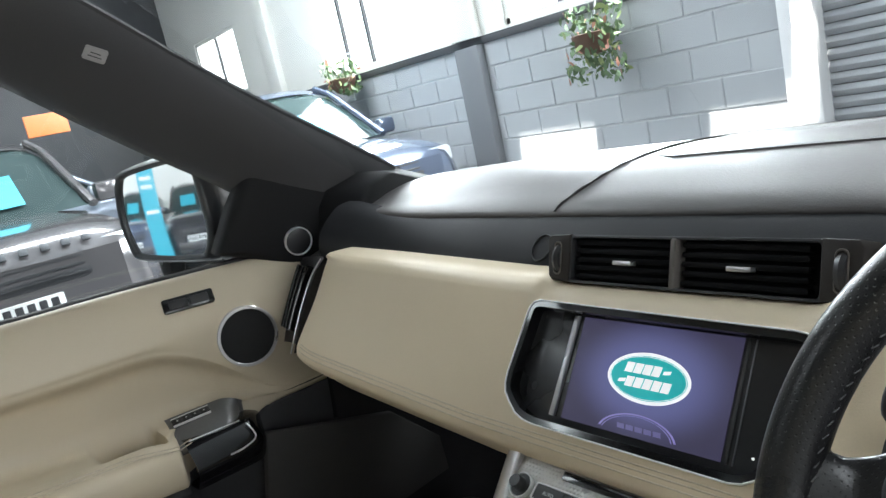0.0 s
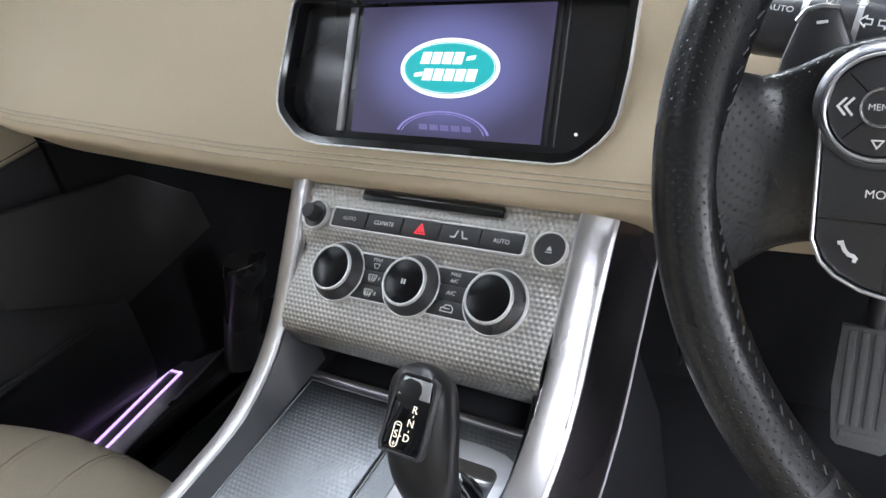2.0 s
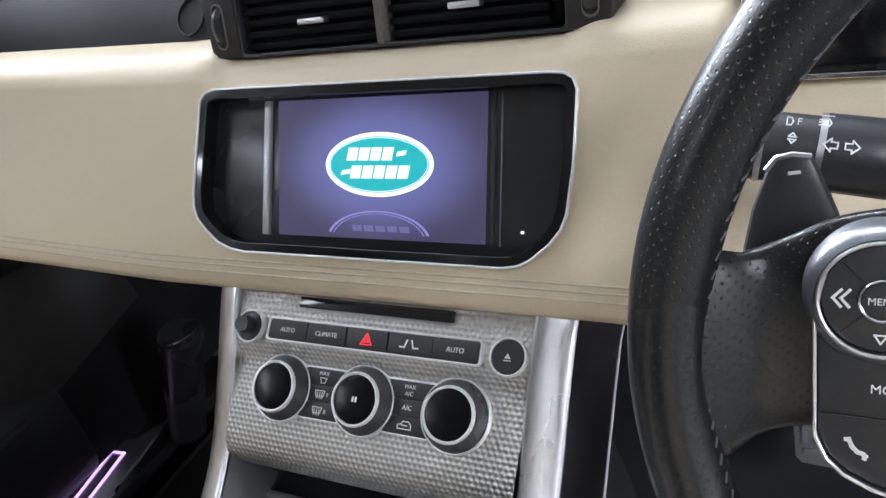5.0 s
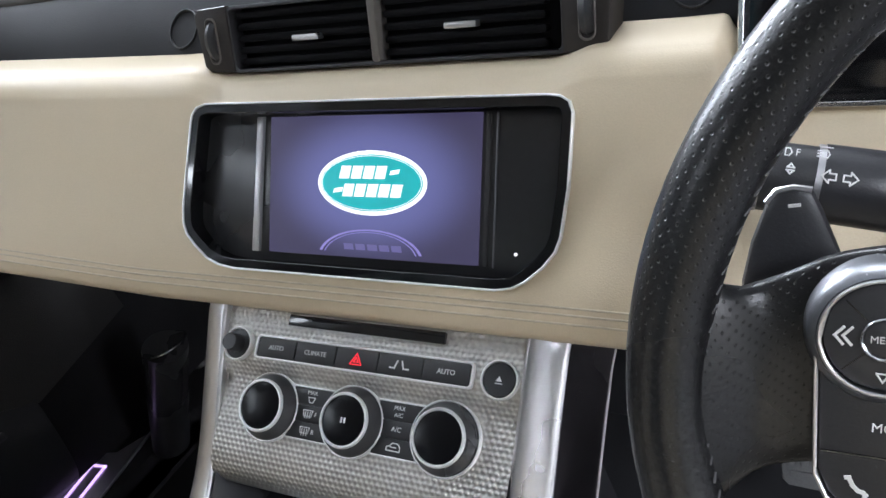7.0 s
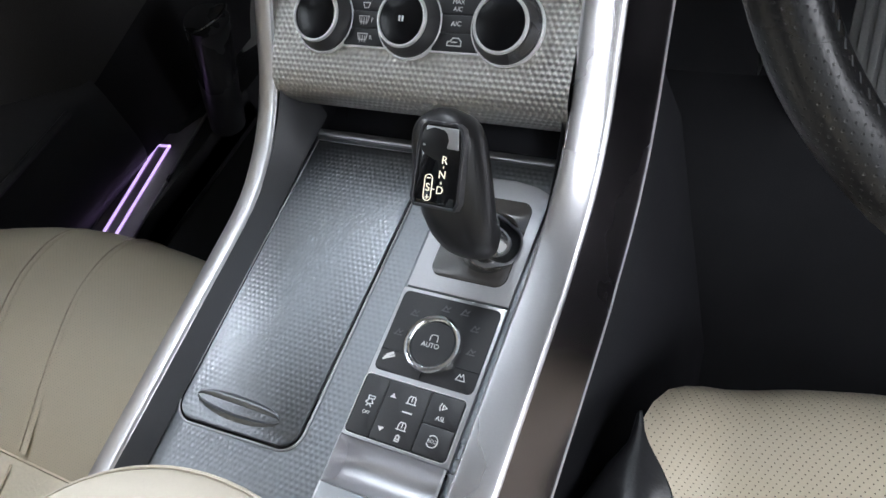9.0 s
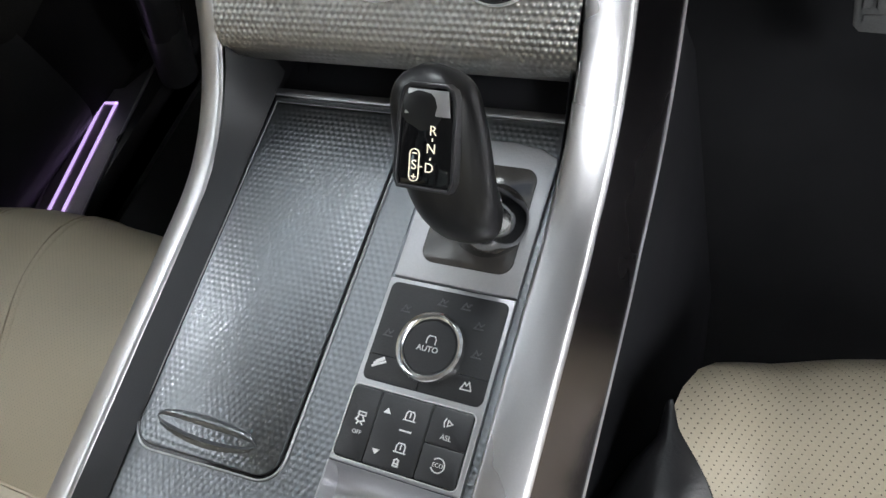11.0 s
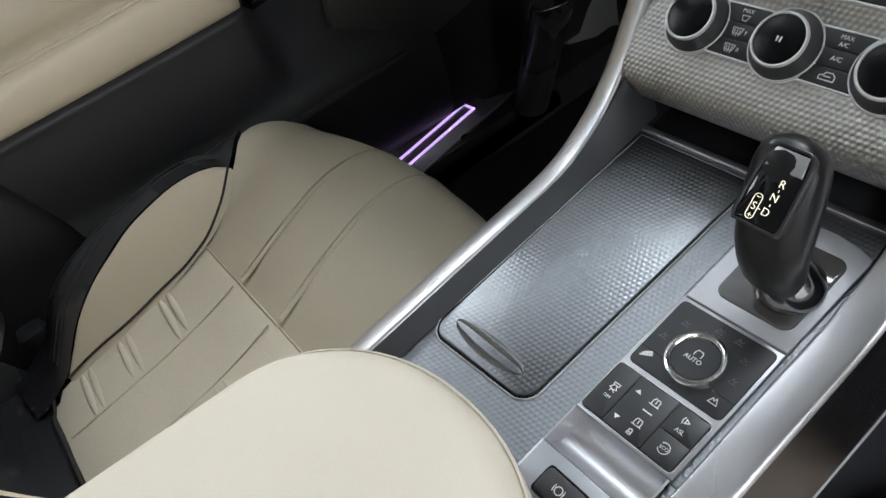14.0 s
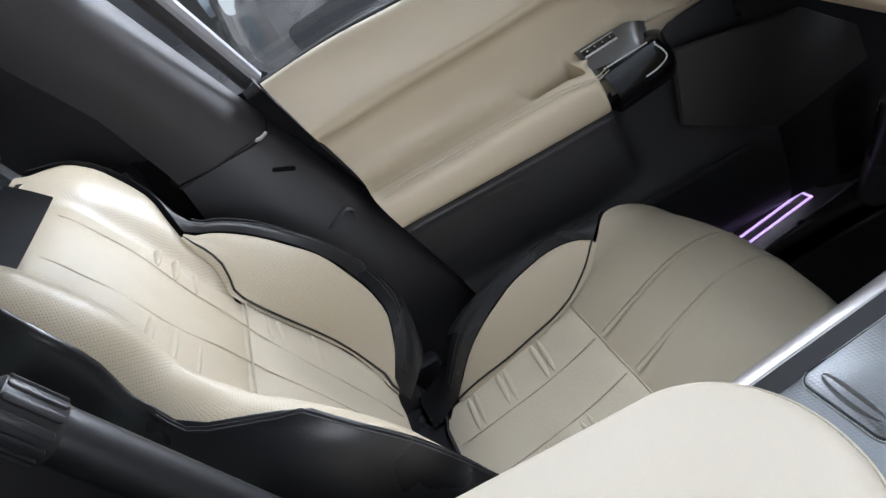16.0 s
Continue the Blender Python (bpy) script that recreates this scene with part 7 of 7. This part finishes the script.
for s in (-1, 1):
    pp = [(x * -s, y) for x, y in paddle]
    pob = finish("shift_paddle", slab(pp if s < 0 else pp[::-1], SW, -0.050, -0.043, 0.003), PLASTIC, wheel, "black shift paddle")
    if s < 0:
        finish("paddle_edge", tube([SW @ Vector((*p, -0.0445)) for p in paddle[:4]], 0.0012, 6), SILVER, pob)
        strokes([[(-0.1346, 0.0490), (-0.1318, 0.0494)]], SW, pob, 0.0012, INK, "minus_symbol", -0.0425)
# indicator stalk
stalk = thing("indicator_stalk", "black indicator stalk with light symbols", "control stalk")
sp0, sp1 = Vector((0.318, 0.625, 1.170)), Vector((0.232, 0.625, 1.183))
sd = (sp1 - sp0).normalized()
finish("stalk_body", tube([sp0, sp0.lerp(sp1, 0.06), sp0.lerp(sp1, 0.30), sp0.lerp(sp1, 0.48)], 0.0165, 20, Vector((0, 0, 1)), 1.0, lambda t: 1 if t > 0.2 else 0.8), PLASTIC, stalk, smooth=60)
finish("stalk_ring", tube([sp0.lerp(sp1, 0.48), sp0.lerp(sp1, 0.51)], 0.0160, 24), SILVER, stalk, "silver ring")
finish("stalk_end", tube([sp0.lerp(sp1, t) for t in (0.51, 0.55, 0.74)], 0.0150, 20), SWITCH, stalk, smooth=60)
finish("stalk_ring", tube([sp0.lerp(sp1, 0.74), sp0.lerp(sp1, 0.77)], 0.0155, 24), SILVER, stalk, "silver ring")
finish("stalk_tip", tube([sp0.lerp(sp1, t) for t in (0.77, 0.8, 0.97, 1.0)], 0.0150, 20, Vector((0, 0, 1)), 1, lambda t: 1 if t < 0.9 else 0.85), PLASTIC, stalk, smooth=60)
TF = frame_of(sp0 + Vector((0, -0.0110, 0.0123)), -sd, (0, 0.745, 0.667))
for sx, cx in ((-1, -0.0375), (1, -0.0308)):
    strokes([[(a * sx, b) for a, b in ((0.005, 0), (0.0008, 0.0042), (0.0008, 0.002), (-0.003, 0.002), (-0.003, -0.002), (0.0008, -0.002), (0.0008, -0.0042), (0.005, 0))]], TF, stalk, 0.0006, INK, "arrow_symbol", 0.0006, (cx, -0.0030), 0.66)
strokes([[(-0.001, -0.0016), (-0.001, 0.0016), (0.0006, 0.0016), (0.0014, 0), (0.0006, -0.0016), (-0.001, -0.0016)], [(-0.003, 0.0012), (-0.0016, 0.0012)], [(-0.003, 0), (-0.0016, 0)], [(-0.003, -0.0012), (-0.0016, -0.0012)], [(-0.002, 0.0030), (0.002, 0.0030)]], TF, stalk, 0.0005, INK, "beam_symbol", 0.0006, (-0.0405, 0.0062))
lettering("F", TF, 0.0042, INK, stalk, x=-0.0508, y=0.0052, z=0.0010)
strokes([[(-0.001, -0.0016), (-0.001, 0.0016), (0.0006, 0.0016), (0.0014, 0), (0.0006, -0.0016), (-0.001, -0.0016)]], TF, stalk, 0.0005, INK, "lamp_symbol", 0.0010, (-0.0545, 0.0052))
strokes([[(-0.0014, 0.0006), (0.0014, 0.0006), (0, 0.0022), (-0.0014, 0.0006)], [(-0.0014, -0.0006), (0.0014, -0.0006), (0, -0.0022), (-0.0014, -0.0006)]], TF, stalk, 0.0006, INK, "turn_symbol", 0.0010, (-0.0525, -0.0020))
lettering("AUTO", TF, 0.0042, INK, stalk, x=-0.0735, y=-0.0020, z=0.0010)
# instrument binnacle
binn = thing("instrument_binnacle", "dark instrument binnacle with a thin bright rim", "instrument panel")
BF = frame_of((0.405, 0.752, 1.235), (1, 0, 0), (0, 0.20, 0.98))
bo = rrect(0.345, 0.148, 0.035, 8)
finish("binnacle_face", slab(inset(bo, 0.003), BF, -0.02, -0.004, 0.001), GLOSS, binn)
finish("binnacle_rim", ring(bo, inset(bo, 0.003), BF, -0.02, 0.001), CHROME, binn)
finish("binnacle_hood", rows_mesh([[BF @ Vector((x, 0.079, z)) for x in np.linspace(-0.19, 0.19, 9)] for z in (-0.02, 0.03)] + [[BF @ Vector((x, 0.095, 0.02)) for x in np.linspace(-0.19, 0.19, 9)], [BF @ Vector((x, 0.10, -0.08)) for x in np.linspace(-0.19, 0.19, 9)]]), DASH_TOP, binn)

# ---- other cars, plants and banners in the showroom ----
TYRE = material("tyre_rubber", (0.02, 0.02, 0.02), 0.8, bump=0.5, scale=200)
ALLOY = material("alloy_wheel", (0.5, 0.5, 0.52), 0.3, 0.9)
LAMP_GLASS = material("headlamp_lens", (0.75, 0.78, 0.8), 0.12, 0.4, coat=0.5)
BANNER = material("turquoise_print", (0.03, 0.36, 0.46), 0.5, vary=0.1)
PLATE_W = material("white_plate", (0.8, 0.8, 0.78), 0.5)


def suv(paint, label, m, lettered=False, shade=None):
    """A large estate car, nose along its own +x."""
    car = thing("parked_car", label, "car", "parked cars", at=(0, 0, 0))
    car.matrix_basis = m
    st = [(2.34, 0.90, 0.62, 0.74), (2.30, 0.98, 0.78, 0.80), (2.18, 1.045, 0.90, 0.86), (1.9, 1.085, 0.95, 0.90), (1.5, 1.115, 0.965, 0.92), (1.05, 1.15, 0.97, 0.95), (0.0, 1.14, 0.975, 0.97), (-1.2, 1.15, 0.97, 0.98), (-2.0, 1.13, 0.94, 0.98), (-2.25, 1.10, 0.86, 0.96), (-2.32, 0.95, 0.8, 0.86)]
    rows = []
    for s, zt, w, zs in st:
        half = [(w * 0.90, 0.34), (w * 1.0, 0.45), (w * 1.01, 0.62), (w * 0.985, zs - 0.1), (w * 0.96, zs), (w * 0.86, zs + (zt - zs) * 0.6), (w * 0.55, zt - 0.008), (w * 0.25, zt), (0, zt + 0.004)]
        half = [(p.x, p.y) for p in smooth_path([(a, b, 0) for a, b in half], 18)]
        rows.append([(s, -y, z) for y, z in half] + [(s, y, z) for y, z in half[::-1][1:]])
    finish("body", rows_mesh(rows), paint, car, "glossy painted body", 50)
    finish("nose", rows_mesh([[(2.34, y, z) for y in np.linspace(-0.66, 0.66, 7)] for z in (0.34, 0.6, 0.9)]), paint, car)
    gh = [(1.10, 1.13, 0.80, 0.02), (0.75, 1.36, 0.78, 0.3), (0.36, 1.62, 0.72, 0.7), (0.1, 1.735, 0.66, 1.0), (-0.8, 1.79, 0.67, 1.0), (-1.7, 1.75, 0.65, 1.0), (-2.05, 1.62, 0.62, 0.8), (-2.2, 1.15, 0.70, 0.02)]
    rows = []
    for s, zt, w, k in gh:
        zb = 1.12
        half = [(0.86, zb), (0.86 + (w - 0.86) * 0.5 * k, zb + (zt - zb) * 0.5), (w, zt - 0.06 * k), (w * 0.85, zt - 0.012 * k), (w * 0.5, zt), (0, zt + 0.004)]
        rows.append([(s, -y, z) for y, z in half] + [(s, y, z) for y, z in half[::-1][1:]])
    finish("windows", rows_mesh(rows), shade or material("dark_car_glass", (0.03, 0.045, 0.045), 0.06, vary=0.1, spec=0.10), car, "dark tinted windows", 40)
    finish("roof", rows_mesh([[(s, y * w, z + 0.012 - 0.06 * abs(y) ** 4) for y in np.linspace(-1, 1, 11)] for s, z, w in ((0.22, 1.695, 0.70), (0.05, 1.755, 0.70), (-0.8, 1.797, 0.70), (-1.7, 1.757, 0.68), (-2.0, 1.65, 0.66))]), paint, car, "painted roof", 60)
    for sy in (-1, 1):
        finish("pillar", tube([(1.08, sy * 0.86, 1.13), (0.36, sy * 0.745, 1.62), (0.12, sy * 0.69, 1.72)], 0.035, 8), paint, car)
        finish("pillar", tube([(-0.2, sy * 0.875, 1.13), (-0.3, sy * 0.70, 1.74)], 0.035, 8), DARK_PAINT, car)
        hl = finish("headlamp", slab(rrect(0.36, 0.15, 0.05, 5), frame_of((2.245, sy * 0.68, 0.88), (-sy * 0.0 - 0.32, sy * 1.0, 0.02), (-0.12, 0, 1)), -0.03, 0.02, 0.012), LAMP_GLASS, car, "bright headlamp")
        finish("mirror", box(0.72, 0.86, sy * 1.05 - 0.10, sy * 1.05 + 0.10, 1.12, 1.28, 0.04), paint, car)
        for wx in (1.45, -1.45):
            M = frame_of((wx, sy * 0.90, 0.37), (1, 0, 0), (0, 0, 1))
            w = finish("wheel", lathe([(0.20, -0.11), (0.33, -0.11), (0.37, -0.08), (0.37, 0.08), (0.33, 0.11), (0.20, 0.11)], M, 28), TYRE, car)
            finish("rim", lathe([(0.001, 0.10 * -sy), (0.10, 0.09 * -sy), (0.24, 0.105 * -sy), (0.26, 0.0)], M, 20), ALLOY, w)
    finish("grille", slab(rrect(0.92, 0.17, 0.04, 5), frame_of((2.325, 0, 0.83), (0, 1, 0), (-0.12, 0, 1)), -0.02, 0.012, 0.006), PLASTIC, car, "black grille")
    for k in range(3):
        finish("grille_bar", slab(rrect(0.86, 0.018, 0.008, 3, 0, -0.05 + 0.05 * k), frame_of((2.325, 0, 0.83), (0, 1, 0), (-0.12, 0, 1)), 0.010, 0.022, 0.004), SWITCH, car, "dark grille bar")
    finish("lower_intake", slab(rrect(1.2, 0.16, 0.05, 5), frame_of((2.345, 0, 0.50), (0, 1, 0), (0, 0, 1)), -0.02, 0.008, 0.004), PLASTIC, car)
    pl = finish("number_plate", slab(rrect(0.52, 0.11, 0.01, 3), frame_of((2.355, 0, 0.64), (0, 1, 0), (0, 0, 1)), -0.01, 0.008, 0.002), PLATE_W, car, "white plate")
    for k in range(7):
        finish("plate_bar", slab(rrect(0.045, 0.075, 0.004, 2, -0.2 + 0.067 * k, 0), frame_of((2.355, 0, 0.64), (0, 1, 0), (0, 0, 1)), 0.006, 0.010, 0.0005), PLASTIC, pl)
    if lettered:
        for k in range(9):
            finish("bonnet_bar", slab(rrect(0.05, 0.045, 0.006, 2, -0.48 + 0.12 * k, 0), frame_of((2.315, 0, 0.975), (0, 1, 0), (-0.6, 0, 0.8)), 0.0, 0.012, 0.001), DARK_PAINT, car, "dark raised bar")
    # dealer's card behind the windscreen
    finish("price_card", rows_mesh([[(0.985, y, 1.235) for y in (-0.1, 0.42)], [(0.62, y, 1.475) for y in (-0.1, 0.42)]]), BANNER, car, "turquoise sale card")
    return car


GREY_CAR = material("grey_metallic_paint", (0.17, 0.16, 0.165), 0.2, 0.6, vary=0.05, coat=0.8)
BLUE_CAR = material("blue_grey_metallic_paint", (0.13, 0.16, 0.23), 0.2, 0.5, vary=0.05, coat=0.8)
PALE_CAR = material("silver_metallic_paint", (0.42, 0.47, 0.55), 0.2, 0.5, vary=0.05, coat=0.8)
DARK_CAR = material("black_metallic_paint", (0.03, 0.032, 0.04), 0.15, 0.4, vary=0.05, coat=0.9)
suv(BLUE_CAR, "blue-grey estate car parked beside the block wall", pose(-7.40, 3.72, 0, 0, 0, -4) @ Matrix.Scale(1.04, 4))
suv(GREY_CAR, "dark grey estate car parked beside ours, lettered bonnet", pose(-7.356, 0.758, 0, 0, 0, 0.4) @ Matrix.Scale(1.044, 4), True)
suv(PALE_CAR, "silver estate car parked at the back of the showroom", pose(-11.2, 1.75, 0, 0, 0, 90))
suv(DARK_CAR, "black estate car parked behind ours, facing us", pose(-1.30, -6.7, 0, 0, 0, 92))
suv(BLUE_CAR, "blue-grey estate car parked in the rear row", pose(-3.75, -7.0, 0, 0, 0, 84))
# orange sign over the far car, turquoise banner behind
sign = thing("wall_sign", "orange sign board on a post", "sign", at=(-9.9, 2.20, 0))
finish("board", box(-0.03, 0.03, -0.24, 0.24, 1.98, 2.24, 0.01), material("orange_print", (0.75, 0.20, 0.06), 0.5), sign, "orange board")
finish("post", tube([(0, 0, 0), (0, 0, 2.0)], 0.03, 10), DARK_PAINT, sign)
flag = thing("banner_stand", "tall turquoise banner on a stand", "banner", at=(-2.45, -4.3, 0))
finish("cloth", rows_mesh([[(x, 0.02 * math.sin(6 * x), z) for x in np.linspace(-0.27, 0.27, 7)] for z in np.linspace(0.1, 2.1, 9)]), BANNER, flag, "turquoise cloth")
for z in (1.8, 1.65, 1.2):
    finish("print_bar", box(-0.18, 0.18, 0.021, 0.026, z, z + 0.06), PLATE_W, flag)
finish("foot", box(-0.35, 0.35, -0.12, 0.12, 0, 0.09, 0.02), DARK_PAINT, flag)


def plant(label, at, n, spread, drop):
    p = thing("hanging_plant", label, "plant", "wall plants", at=at)
    rng = random.Random(int(abs(at[0]) * 100))
    finish("basket", lathe([(0.001, -0.16), (0.08, -0.15), (0.14, -0.08), (0.16, 0.0), (0.15, 0.005), (0.001, -0.02)], Matrix(), 18), material("brown_basket", (0.10, 0.055, 0.035), 0.9, bump=1, scale=80), p, "brown basket")
    finish("bracket", tube([(0, 0, 0.0), (0, 0.1, 0.25), (0, 0.25, 0.28)], 0.01, 6), DARK_PAINT, p)
    for nm, lo, hi, col in (("foliage", 0, 0.75, (0.07, 0.12, 0.05)), ("pale_foliage", 0.75, 0.93, (0.24, 0.30, 0.12)), ("flowers", 0.93, 1.0, (0.45, 0.20, 0.14))):
        bm = bmesh.new()
        for i in range(int(n * (hi - lo))):
            a, r = rng.uniform(0, 6.283), spread * rng.random() ** 0.5
            c = Vector((r * math.cos(a), 0.6 * r * math.sin(a), rng.uniform(-drop, 0.22) * (0.5 + r / spread * 0.5)))
            q = Euler((rng.uniform(0, 6), rng.uniform(0, 6), rng.uniform(0, 6))).to_matrix()
            s = rng.uniform(0.018, 0.045)
            pts = [(-s, 0, 0), (-s * 0.3, s * 0.45, s * 0.1), (s * 0.5, s * 0.35, 0), (s, 0, -s * 0.15), (s * 0.5, -s * 0.35, 0), (-s * 0.3, -s * 0.45, s * 0.1)]
            bm.faces.new([bm.verts.new(c + q @ Vector(v)) for v in pts])
        f = finish(nm, bm, material(nm + "_green", col, 0.6, vary=0.3, stain=20), p)
        f["kind"] = "stuff"


plant("hanging basket with pale green foliage and dried flowers", (-3.48, 4.76, 1.62), 420, 0.27, 0.38)
plant("hanging basket of green foliage on the wall", (-7.15, 4.76, 1.84), 300, 0.30, 0.2)

# concrete blocks of the lower wall
bm = bmesh.new()
bmesh.ops.create_cube(bm, size=1)
bmesh.ops.scale(bm, vec=(0.438, 0.02, 0.213), verts=bm.verts)
bmesh.ops.bevel(bm, geom=[e for e in bm.edges if all(v.co.y < 0 for v in e.verts)], offset=0.006, segments=1, affect="EDGES")
block_me = bpy.data.meshes.new("block")
bm.to_mesh(block_me)
bm.free()
block_me.materials.append(BLOCK)
rng = random.Random(4)
for c in range(8):
    for k in range(18):
        x = -2.40 - 0.45 * k - (0.225 if c % 2 else 0)
        if x < -10:
            continue
        b = new("block", block_me)
        b.parent = wall_lo
        b.location = (x, WALL_Y + 0.006 + rng.uniform(-0.002, 0.002), 0.1 + 0.225 * c + 0.0125)
